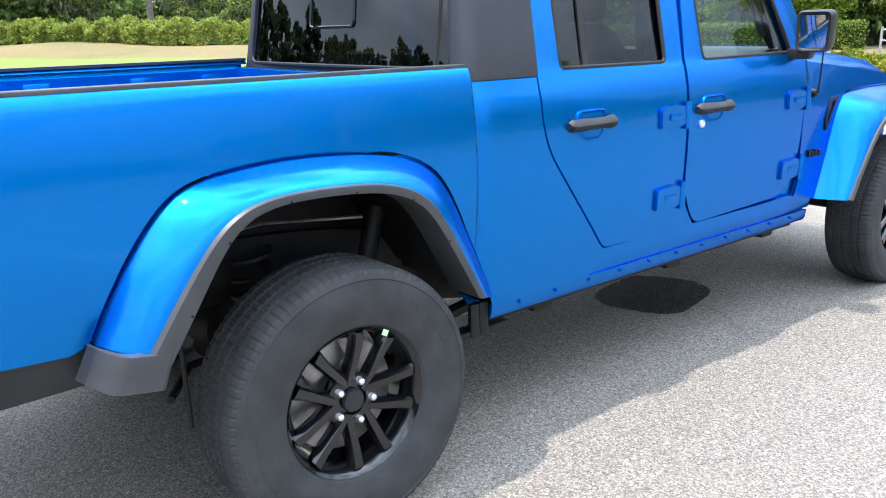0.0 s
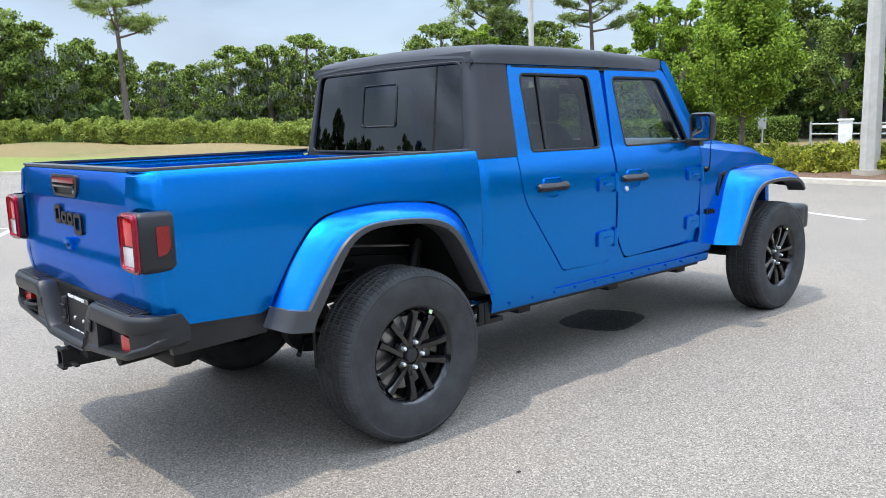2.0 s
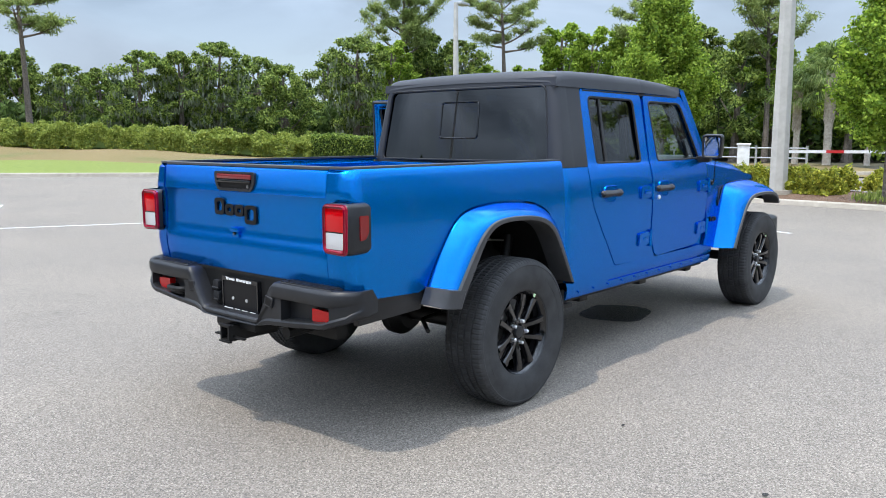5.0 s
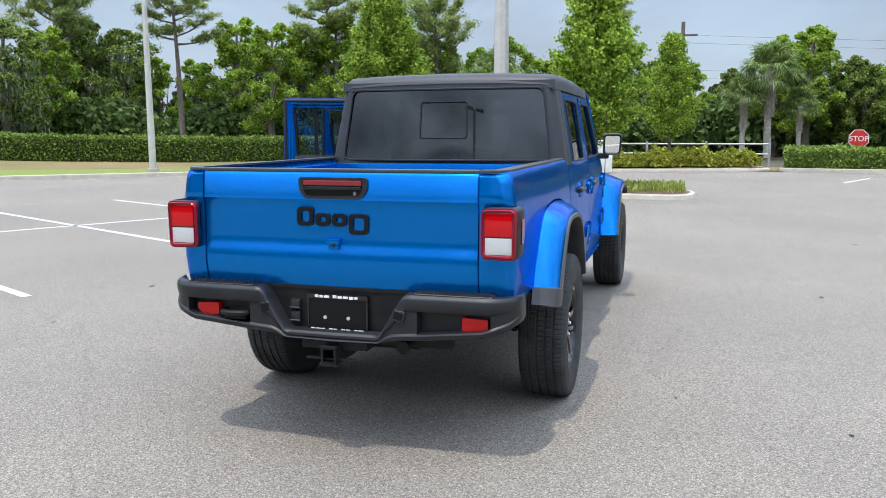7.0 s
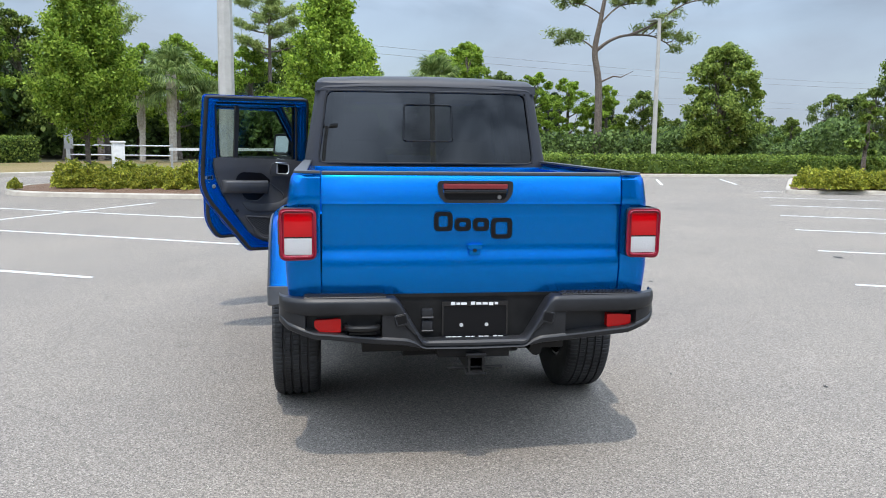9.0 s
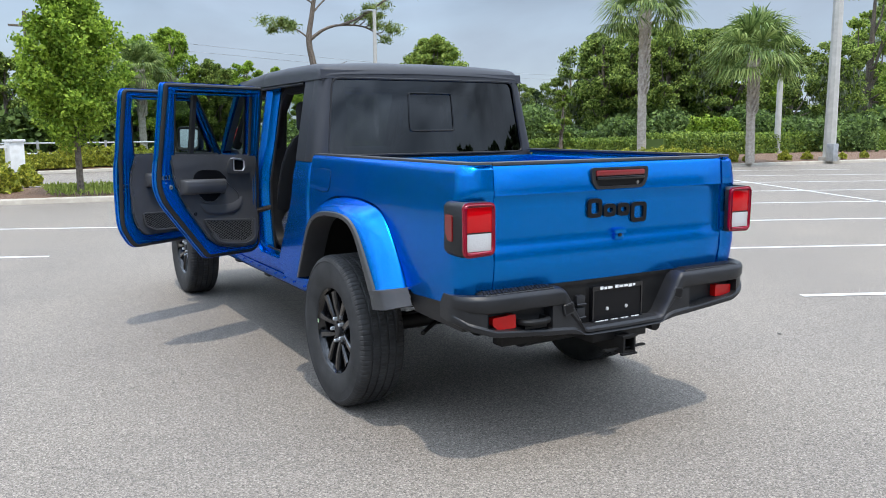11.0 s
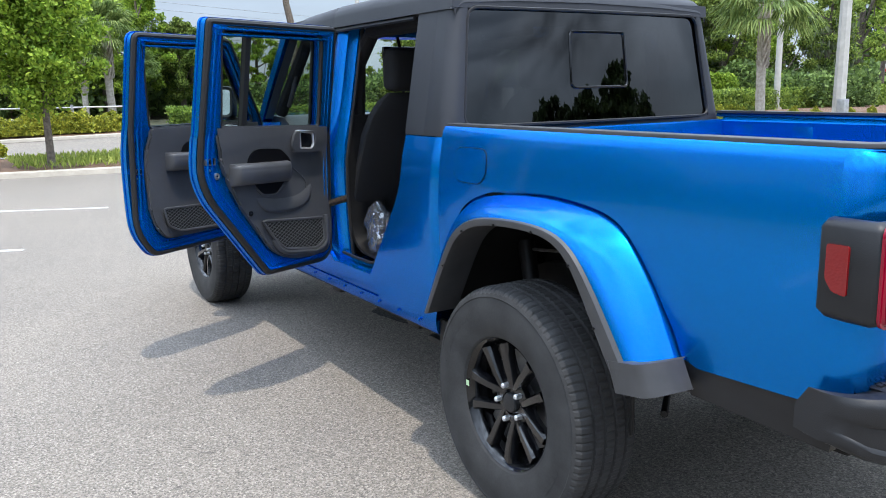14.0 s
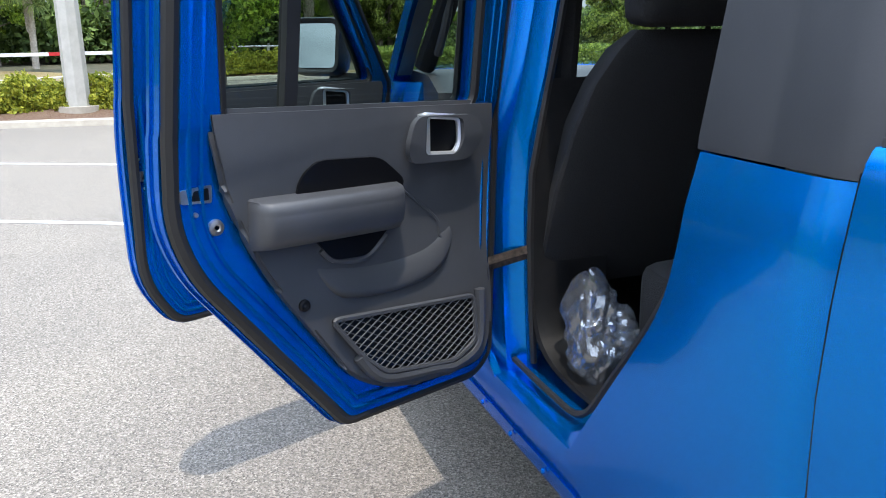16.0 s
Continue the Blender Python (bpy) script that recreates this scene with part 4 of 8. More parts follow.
bmesh.ops.transform(bm, matrix=Matrix.Translation((-1.158, 0, 0.962)) @ Matrix.Rotation(-math.pi / 2, 4, "Z"), verts=bm.verts)
part("camera_lens", bm, M_GLOSS, tailgate)

# taillights
for s in (-1, 1):
    bm = bmesh.new()
    rings = []
    for z, g in ((0.925, 0.022), (0.932, 0.008), (0.95, 0.0), (1.04, 0.0), (1.128, 0.0), (1.142, 0.008), (1.148, 0.022)):
        rings.append([(-1.150 + g, s * (0.682 + g), z), (-1.178 + g, s * (0.688 + g), z), (-1.178 + g, s * (0.824 - g), z), (-1.160 + g * 0.3, s * (0.835 - g), z), (-1.045 - g * (1 if z > 1 else 2), s * (0.836 - g), z), (-1.030 - g * (1 if z > 1 else 2), s * (0.80), z)])
    loft(bm, rings)
    lamp = part("taillight", bm, M_PLASTIC, truck, "red-rimmed taillight in a black housing wrapping the corner", 50)
    bm = bmesh.new()
    o = rounded([(0.678, 0.930), (0.828, 0.925), (0.832, 1.146), (0.678, 1.144)], 0.030, 6)
    i = rounded([(0.699, 0.957), (0.808, 0.954), (0.810, 1.126), (0.699, 1.126)], 0.014, 4)
    sheet(bm, [(s * a, b) for a, b in o], [[(s * a, b) for a, b in i]], lambda x, z: 1.192, 0.018, (), -1)
    bmesh.ops.bevel(bm, geom=[e for e in bm.edges if abs(e.verts[0].co.y + 1.192) < 1e-4 and abs(e.verts[1].co.y + 1.192) < 1e-4 and len(e.link_faces) == 2 and e.calc_face_angle(0) > 1.0], offset=0.011, segments=3, affect="EDGES")
    bmesh.ops.transform(bm, matrix=Matrix(((0, 1, 0, 0), (1, 0, 0, 0), (0, 0, 1, 0), (0, 0, 0, 1))), verts=bm.verts)
    part("rim", bm, M_REDRIM, lamp, "glossy deep red lens rim")
    bm = bmesh.new()
    box(bm, -1.184, -1.16, s * 0.754 - 0.058, s * 0.754 + 0.058, 1.026, 1.128, 0.004)
    part("red_lens", bm, M_RED, lamp, "bright red brake lens")
    bm = bmesh.new()
    box(bm, -1.183, -1.16, s * 0.754 - 0.057, s * 0.754 + 0.057, 0.950, 1.021, 0.004)
    part("white_lens", bm, M_CLEAR, lamp, "clear white reversing lens")
    bm = bmesh.new()
    sheet(bm, rounded([(-1.112, 1.094), (-1.062, 1.094), (-1.062, 1.018), (-1.080, 0.992), (-1.112, 0.986)], 0.007, 3), [], lambda x, z: 0.841, 0.010, (), s)
    part("side_marker", bm, M_MARKER, lamp, "dark red side marker")

# rear bumper: stepped ends, dropped middle, recessed plate
def bump_ring(y):
    """Section of the bumper at y: step, ridge, pocket in the wing, lower lip."""
    a = abs(y)
    back = -1.217 + (0.0 if a < 0.68 else 0.125 * (1 - math.sqrt(max(0.0, 1 - ((a - 0.68) / 0.162) ** 2))))
    top = float(np.interp(a, [0, 0.215, 0.232, 0.328, 0.350, 0.84], [0.574, 0.574, 0.584, 0.745, 0.763, 0.766]))
    low = float(np.interp(a, [0, 0.22, 0.30, 0.45, 0.69, 0.80, 0.84], [0.534, 0.540, 0.556, 0.568, 0.592, 0.628, 0.655]))
    front = (-1.10 if a < 0.3 else -1.06) + 0.045 * min(1.0, max(0.0, (a - 0.72) / 0.10))
    tall = top - low
    u, l = top - min(0.068, 0.42 * tall), low + min(0.030, 0.30 * tall)
    deep = 0.058 if 0.404 < a < 0.726 else 0.004
    prof = [(front, top - 0.002 if a < 0.70 else top - 0.002 - (top - 0.724) * min(1.0, (a - 0.70) / 0.06)), (back + 0.046, top + 0.004), (back + 0.016, top + 0.001), (back + 0.004, top - 0.009), (back, top - 0.018), (back + 0.001, u + 0.008), (back + 0.006, u), (back + 0.006 + deep, u - 0.004), (back + 0.006 + deep, l + 0.004), (back + 0.005, l), (back + 0.001, l - 0.007), (back + 0.004, low + 0.005), (back + 0.018, low), (front, low + 0.01)]
    return [(x, y, z) for x, z in prof]
half_cuts = [0.0, 0.12, 0.20, 0.215, 0.232, 0.26, 0.29, 0.315, 0.328, 0.34, 0.350, 0.375, 0.403, 0.409, 0.45, 0.52, 0.60, 0.66, 0.69, 0.721, 0.728, 0.745, 0.765, 0.785, 0.80, 0.815, 0.827, 0.836, 0.8405, 0.842]
bm = bmesh.new()
loft(bm, [bump_ring(y) for y in [-v for v in reversed(half_cuts[1:])] + half_cuts], True, True)
bumper = part("rear_bumper", bm, M_PLASTIC, truck, "grained black step bumper with recessed tow pockets", 32)
for s in (-1, 1):
    # step pad with rows of raised studs
    bm = bmesh.new()
    box(bm, -1.196, -1.105, *sorted((s * 0.385, s * 0.735)), 0.763, 0.772, 0.004, 1)
    for i in range(5):
        for j in range(19):
            x, y = -1.188 + i * 0.017, s * (0.398 + j * 0.0175 + (i % 2) * 0.009)
            box(bm, x - 0.006, x + 0.006, y - 0.006, y + 0.006, 0.772, 0.776)
    part("step_pad", bm, M_PLASTIC, bumper, "studded black step pad")
    bm = bmesh.new()
    a = [(0.578, 0.676), (0.690, 0.670), (0.690, 0.640), (0.668, 0.620), (0.578, 0.617)] if s > 0 else [(0.600, 0.676), (0.712, 0.670), (0.712, 0.624), (0.600, 0.617)]
    sheet(bm, [(s * p, q) for p, q in rounded(a, 0.006, 2)], [], lambda x, z: 1.186 - 0.10 * max(0, abs(x) - 0.66), 0.034, (), -1)
    bmesh.ops.transform(bm, matrix=Matrix(((0, 1, 0, 0), (1, 0, 0, 0), (0, 0, 1, 0), (0, 0, 0, 1))), verts=bm.verts)
    part("reflector", bm, M_REFLECT, bumper, "red reflector")
    # rimmed square hole on the slope beside the plate
    bm = bmesh.new()
    c = Matrix.Translation((-1.213, s * 0.322, 0.672)) @ Matrix.Rotation(s * radians(-14), 4, "X")
    loop = [c @ Vector((0, y, z)) for y, z in rounded([(-0.024, -0.022), (0.024, -0.022), (0.024, 0.022), (-0.024, 0.022)], 0.008, 3)]
    tube(bm, loop + [loop[0]], 0.005, 6, False)
    part("notch_rim", bm, M_PLASTIC, bumper)
    # solid black block in place of the hole's shade
    bm = bmesh.new()
    box(bm, -0.0045, 0.004, -0.023, 0.023, -0.021, 0.021, 0.003, 1, c)
    part("step_notch_shade", bm, M_BADGE, bumper, "black block for the shade in the square hole")
# tow hook across the pocket
bm = bmesh.new()
tube(bm, spline([(-1.150, 0.556, 0.637), (-1.200, 0.550, 0.638), (-1.222, 0.520, 0.639), (-1.222, 0.455, 0.639), (-1.200, 0.425, 0.638), (-1.150, 0.420, 0.637)], 4), 0.014, 10)
box(bm, -1.205, -1.150, 0.430, 0.545, 0.606, 0.620, 0.006)
part("tow_hook", bm, M_DARK, bumper, "black steel tow hook")
# plate recess, frame with plain print bars, socket cover
bm = bmesh.new()
sheet(bm, [(-0.345, 0.764), (0.345, 0.764), (0.235, 0.560), (-0.235, 0.560)], [], lambda x, z: 1.128, 0.02, (), -1)
bmesh.ops.transform(bm, matrix=Matrix(((0, 1, 0, 0), (1, 0, 0, 0), (0, 0, 1, 0), (0, 0, 0, 1))), verts=bm.verts)
# blacker than the bumper's plastic, so the recess's shade is in its colour
part("plate_recess", bm, M_DARK, bumper)
bm = bmesh.new()
sheet(bm, rounded([(-0.155, 0.568), (0.140, 0.568), (0.140, 0.736), (-0.155, 0.736)], 0.006, 2), [rounded([(-0.147, 0.583), (0.132, 0.583), (0.132, 0.716), (-0.147, 0.716)], 0.004, 2)], lambda x, z: 1.153, 0.026, (), -1)
bmesh.ops.transform(bm, matrix=Matrix(((0, 1, 0, 0), (1, 0, 0, 0), (0, 0, 1, 0), (0, 0, 0, 1))), verts=bm.verts)
plate = part("plate_frame", bm, M_GLOSS, bumper, "black dealer frame with pale print bars")
bm = bmesh.new()
box(bm, -1.149, -1.126, -0.148, 0.133, 0.582, 0.717)
part("plate_holder", bm, M_BADGE, bumper, "blank black plate")
bars = [(0.100, 0.082, 0.721, 0.734), (0.076, 0.060, 0.721, 0.731), (0.055, 0.030, 0.721, 0.731), (0.012, -0.006, 0.721, 0.734), (-0.012, -0.034, 0.721, 0.731), (-0.040, -0.062, 0.721, 0.731), (-0.068, -0.088, 0.718, 0.731), (-0.094, -0.108, 0.721, 0.731)]
bars += [(a, b, 0.571, 0.580) for a, b in ((0.122, 0.100), (0.096, 0.074), (0.070, 0.052), (0.034, 0.014), (0.010, -0.006), (-0.026, -0.046), (-0.050, -0.070), (-0.090, -0.108), (-0.112, -0.134))]
for y0, y1, z0, z1 in bars:
    bm = bmesh.new()
    box(bm, -1.156, -1.152, y1, y0, z0, z1)
    part("print_bar", bm, M_WHITE, bumper, "pale bar of print")
for y in (-0.060, 0.053):
    bm = bmesh.new()
    revolve(bm, [(0.0005, -0.004), (0.008, -0.003), (0.009, 0.003)], 12)
    bmesh.ops.transform(bm, matrix=Matrix.Translation((-1.150, y, 0.630)) @ Matrix.Rotation(-math.pi / 2, 4, "Z"), verts=bm.verts)
    part("plate_screw", bm, M_CHROME, bumper, "bright plate screw")
for z0, z1 in ((0.662, 0.706), (0.602, 0.652)):
    bm = bmesh.new()
    box(bm, -1.152, -1.120, 0.178, 0.228, z0, z1, 0.012)
    tube(bm, [(-1.152, 0.178, z0 + 0.004), (-1.152, 0.228, z0 + 0.004)], 0.005, 6)
    part("socket_cover", bm, M_PLASTIC, bumper, "black trailer socket cover")
# hitch
bm = bmesh.new()
for a, b, c, d in ((-0.036, 0.036, 0.505, 0.515), (-0.036, 0.036, 0.437, 0.447), (-0.036, -0.026, 0.447, 0.505), (0.026, 0.036, 0.447, 0.505)):
    box(bm, -1.243, -0.95, a, b, c, d)
box(bm, -1.248, -1.228, -0.044, 0.044, 0.430, 0.440, 0.003)
box(bm, -1.248, -1.228, -0.044, 0.044, 0.512, 0.522, 0.003)
box(bm, -1.22, -1.20, -0.12, 0.12, 0.452, 0.462, 0.004)
box(bm, -1.18, -1.0, -0.16, 0.16, 0.49, 0.54, 0.01)
part("tow_hitch", bm, M_DARK, truck, "black square tow hitch receiver")

REAR_DOOR = dict(
    out=rounded([(0.830, 1.245), (0.834, 1.085), (0.872, 0.985), (1.170, 0.605), (1.565, 0.600), (1.628, 0.655), (1.628, 1.245), (1.615, 1.72), (0.845, 1.72)], [0, 0.06, 0.08, 0.03, 0.06, 0.03, 0, 0.05, 0.03], 4),
    win=rounded([(0.945, 1.262), (1.528, 1.258), (1.505, 1.672), (0.925, 1.676)], [0.03, 0.03, 0.045, 0.045], 4),
    hinge=(1.632, 0.795), handle=0.95, hinges=1.452, strip=1.075)
FRONT_DOOR = dict(
    out=rounded([(1.645, 1.245), (1.645, 0.74), (1.735, 0.602), (2.43, 0.622), (2.52, 0.78), (2.545, 1.245), (2.262, 1.715), (1.655, 1.722)], [0, 0.10, 0.05, 0.08, 0.1, 0.02, 0.05, 0.05], 4),
    win=rounded([(1.765, 1.258), (2.445, 1.262), (2.415, 1.33), (2.215, 1.668), (1.715, 1.670)], [0.03, 0.03, 0.03, 0.05, 0.045], 4),
    hinge=(2.55, 0.795), handle=1.69, hinges=2.372, strip=None)

# ---- cab shell ----
# lower quarter behind the rear door
for s in (-1, 1):
    bm = bmesh.new()
    arc = [(p.x, p.y) for p in spline(FO, 5)]
    front = [(x + 0.02, z - 0.02) for x, z in arc if x > 0.40]
    outline = [(0.539, 1.245), (0.539, 0.66)] + [(max(x, 0.542), z) for x, z in front if x > 0.53] + [(0.62, 0.505), (1.10, 0.505), (1.185, 0.594)] + [(x - 0.007, z - 0.004) for x, z in reversed(REAR_DOOR["out"]) if x < 1.185 and 0.597 < z < 1.24] + [(0.823, 1.245)]
    outline = [p for i, p in enumerate(outline) if i == 0 or (Vector(p) - Vector(outline[i - 1])).length > 0.006]
    sheet(bm, outline, [], cab_y, 0, ZC, s)
    for x in (0.552, 0.566, 0.580, 0.595, 0.61):
        bmesh.ops.bisect_plane(bm, geom=bm.verts[:] + bm.edges[:] + bm.faces[:], plane_co=(x, 0, 0), plane_no=(1, 0, 0))
    for v in bm.verts:
        v.co.y -= s * 0.026 * max(0.0, (0.61 - v.co.x) / 0.071) ** 2
    part("quarter_panel", bm, M_BLUE, truck, "blue cab corner panel" + (" with the fuel door beside it" if s > 0 else ""), 40)
    # sill under the doors
    bm = bmesh.new()
    prof = [(0.784, 0.599), (0.785, 0.56), (0.778, 0.512), (0.774, 0.506), (0.60, 0.50), (0.60, 0.599)]
    loft(bm, [[(x, s * y, z + (0.012 if x > 2.5 else 0)) for y, z in prof] for x in (1.10, 1.4, 1.7, 2.3, 2.72)], True, True)
    loft(bm, [[(x, s * y, z) for y, z in ((0.782, 0.508), (0.776, 0.47), (0.768, 0.455), (0.70, 0.455), (0.60, 0.508))] for x in (0.62, 1.1, 1.7, 2.3, 2.70)], True, True)
    sill = part("sill", bm, M_BLUE, truck, "blue sill with a row of flange bolts")
    for k in range(11):
        x = 0.75 + k * 0.18
        bm = bmesh.new()
        revolve(bm, [(0.0005, -0.005), (0.006, -0.004), (0.007, 0.002)], 8)
        bmesh.ops.transform(bm, matrix=Matrix.Translation((x, s * 0.784, 0.488)) @ (Matrix.Rotation(math.pi, 4, "Z") if s > 0 else Matrix()), verts=bm.verts)
        part("bolt", bm, M_BLUE, sill)
    bm = bmesh.new()
    box(bm, 0.64, 2.64, *sorted((s * 0.66, s * 0.74)), 0.430, 0.458, 0.008)
    for x in (0.95, 1.75, 2.5):
        box(bm, x - 0.05, x + 0.05, *sorted((s * 0.58, s * 0.70)), 0.39, 0.44, 0.01)
    part("sill_guard", bm, M_DARK, truck, "black rail under the sill")
    bm = bmesh.new()
    sheet(bm, [(1.562, 0.592), (1.618, 0.640), (1.637, 0.690), (1.650, 0.722), (1.690, 0.660), (1.742, 0.594)], [], lambda x, z: BODY_Y(z) - 0.006, 0.02, (), s)
    part("pillar_foot", bm, M_BLUE, truck, "blue foot of the pillar between the doors")
    # door jambs: pillar between the doors, hinge pillar, rear jamb, roof rail
    bm = bmesh.new()
    for x0, x1, z0, z1 in ((1.605, 1.665, 0.55, 1.78), (2.50, 2.62, 0.55, 1.25)):
        rings = []
        for z in np.linspace(z0, z1, 9):
            y = BODY_Y(z)
            rings.append([(x0 + 0.012, s * (y - 0.022), z), (x0 - 0.03, s * (y - 0.045), z), (x0 - 0.036, s * (y - 0.080), z), (x0 - 0.046, s * (y - 0.092), z), (x0 - 0.046, s * (y - 0.118), z), (x1 + 0.035, s * (y - 0.118), z), (x1 + 0.03, s * (y - 0.045), z), (x1 - 0.012, s * (y - 0.022), z)])
        loft(bm, rings, True, True)
    rings = []
    for x, z in spline([(0.84, 1.78), (0.842, 1.5), (0.84, 1.24), (0.85, 1.03), (1.06, 0.74), (1.17, 0.62), (1.3, 0.59), (1.6, 0.585), (2.45, 0.60)], 4):
        y = BODY_Y(z)
        rings.append([(x - 0.02, s * (y - 0.012), z - 0.005), (x + 0.012, s * (y - 0.03), z + 0.012), (x + 0.02, s * (y - 0.06), z + 0.018), (x + 0.02, s * (y - 0.11), z + 0.02), (x - 0.06, s * (y - 0.11), z - 0.03)])
    loft(bm, rings, True, True)
    jamb = part("door_jamb", bm, M_BLUE, truck, "blue painted door jambs and pillar")
    bm = bmesh.new()
    loft(bm, [[(x, s * yy, zz + (0 if x < 1.9 else -0.02 * (x - 1.9))) for yy, zz in ((0.690, 1.735), (0.68, 1.72), (0.62, 1.725), (0.62, 1.79), (0.68, 1.79))] for x in (0.84, 1.2, 1.6, 2.0, 2.25)], True, True)
    part("roof_rail", bm, M_TRIM, jamb, "black rail under the roof edge")
    bm = bmesh.new()
    pts = spline([(0.875, 1.68), (0.876, 1.4), (0.878, 1.06), (1.09, 0.76), (1.21, 0.64), (1.35, 0.625), (1.55, 0.628)], 6)
    tube(bm, [(p.x + 0.012, s * (BODY_Y(p.y) - 0.060), p.y + 0.006) for p in pts], 0.008, 6)
    tube(bm, [(1.556, s * (BODY_Y(z) - 0.108), z) for z in np.linspace(0.62, 1.72, 8)], 0.009, 6)
    tube(bm, [(1.590, s * (BODY_Y(z) - 0.044), z) for z in np.linspace(0.62, 1.72, 8)], 0.004, 6)
    tube(bm, [(0.88 + 0.1 * k, s * 0.69, 1.708) for k in range(14)], 0.010, 6)
    part("weatherstrip", bm, M_SEAL, jamb, "black rubber weatherstrip")

for s in (-1, 1):
    # soft black lining inside the rear door opening
    bm = bmesh.new()
    run = spline([(1.566, 1.30), (1.566, 1.05), (1.562, 0.85), (1.555, 0.74), (1.515, 0.672), (1.42, 0.640), (1.25, 0.642), (1.16, 0.70)], 5)
    loft(bm, [[(p.x - 0.006, s * (BODY_Y(p.y) - 0.108), p.y), (p.x - 0.014, s * (BODY_Y(p.y) - 0.114), p.y + 0.006), (p.x - 0.016, s * 0.50, p.y + 0.010), (p.x + 0.03, s * 0.50, p.y - 0.03)] for p in run], True, True)
    part("door_lining", bm, M_DARK, truck, "soft black lining of the rear door opening")

# hardtop: one moulded shell with rounded edges
bm = bmesh.new()
def top_ring(x, zt, yt, lip):
    """Half section of the roof at x, from the right rail over the crown to the left."""
    right = [(x, -(yt - 0.055 * (1 - math.cos(a * math.pi / 2))), zt - 0.055 * (1 - math.sin(a * math.pi / 2))) for a in (0, 0.25, 0.5, 0.75, 1.0)]
    mid = [(x, y, zt + 0.018 * (1 - (y / yt) ** 2)) for y in (-0.4, 0, 0.4)]
    left = [(p[0], -p[1], p[2]) for p in reversed(right)]
    low = 1.72 - max(0, x - 1.9) * 0.03
    return [(x, -(yt + 0.006), low)] + right + mid + left + [(x, yt + 0.006, low)]
xs = [(0.585, 1.745, 0.690), (0.592, 1.765, 0.692), (0.605, 1.785, 0.695), (0.63, 1.802, 0.698), (0.67, 1.812, 0.70), (0.80, 1.82, 0.70), (1.2, 1.825, 0.70), (1.61, 1.822, 0.70), (1.625, 1.812, 0.70), (1.64, 1.82, 0.70), (2.0, 1.806, 0.695), (2.20, 1.790, 0.690), (2.26, 1.775, 0.685), (2.285, 1.75, 0.68)]
loft(bm, [top_ring(*q, 0) for q in xs])
roof = part("hardtop", bm, M_TOP, truck, "textured black hardtop roof", 50)
for s in (-1, 1):
    bm = bmesh.new()
    # side quarter of the hardtop, its rear corner and the frame beside the window
    zs = [1.247, 1.265, 1.35, 1.45, 1.55, 1.65, 1.72, 1.765]
    rings = []
    for z in zs:
        y = BODY_Y(max(z, 1.26)) + 0.004
        f = (z - 1.238) / 0.53
        xr = 0.526 + 0.064 * f
        ring = [(0.835, s * (y - 0.03), z), (0.835, s * y, z), (0.700, s * y, z), (0.692, s * (y - 0.0015), z), (0.684, s * y, z)]
        for k in range(7):
            a = k / 6 * math.pi / 2
            ring.append((xr + 0.055 * (1 - math.sin(a)), s * (y - 0.055 * (1 - math.cos(a))), z))
        ring.append((xr + 0.002, s * (0.688 - 0.062 * f), z))
        ring.append((xr + 0.018, s * (0.684 - 0.062 * f), z))
        rings.append(ring)
    loft(bm, rings)
    part("hardtop_quarter", bm, M_TOP, roof, "black hardtop quarter behind the rear door")
bm = bmesh.new()
def back_x(z):
    return 0.526 + 0.064 * (z - 1.238) / 0.53
for z0, z1 in ((1.238, 1.282), (1.725, 1.775)):
    loft(bm, [[(back_x(z) - 0.0, y, z) for z in np.linspace(z0, z1, 4)] for y in (-0.70, -0.3, 0.3, 0.70)])
    loft(bm, [[(back_x(z1 if z0 < 1.5 else z0), y, z1 if z0 < 1.5 else z0), (back_x(z1 if z0 < 1.5 else z0) + 0.02, y, z1 if z0 < 1.5 else z0)] for y in (-0.69, 0, 0.69)])
part("window_surround", bm, M_TOP, roof, "black surround of the rear window")
def dense(poly, n=8):
    """The polygon with its long sides divided."""
    out = []
    for i, p in enumerate(poly):
        a, b = Vector(p), Vector(poly[(i + 1) % len(poly)])
        k = n if (b - a).length > 0.3 else 1
        out += [tuple(a.lerp(b, j / k)) for j in range(k)]
    return out


# rear window, bowed outwards, and its sliding pane frame
bm = bmesh.new()
loft(bm, [[(back_x(z) + 0.014 - 0.030 * (1 - f * f), f * (0.690 - 0.062 * (z - 1.238) / 0.53), z) for f in np.linspace(-1, 1, 25)] for z in (1.275, 1.4, 1.55, 1.735)])
rw = part("rear_window", bm, M_TINT, truck, "dark tinted rear window with a sliding pane")
bm = bmesh.new()
fr = rounded([(-0.155, 1.42), (0.155, 1.42), (0.15, 1.645), (-0.15, 1.645)], 0.02, 5)
loop = [Vector((back_x(z) - 0.016, y, z)) for y, z in fr]
tube(bm, loop + [loop[0]], 0.006, 6, False)
part("sliding_frame", bm, M_GLOSS, rw, "thin black frame of the sliding pane")
bm = bmesh.new()
fr = rounded([(-0.688, 1.281), (0.688, 1.281), (0.630, 1.728), (-0.630, 1.728)], 0.05, 6)
loop = [Vector((back_x(z) + 0.006 - 0.030 * (1 - (y / 0.69) ** 2) * (1 if abs(y) < 0.6 else 0.6), y, z)) for y, z in dense(fr)]
tube(bm, loop + [loop[0]], 0.007, 6, False)
part("window_gasket", bm, M_SEAL, rw, "black gasket round the rear window")

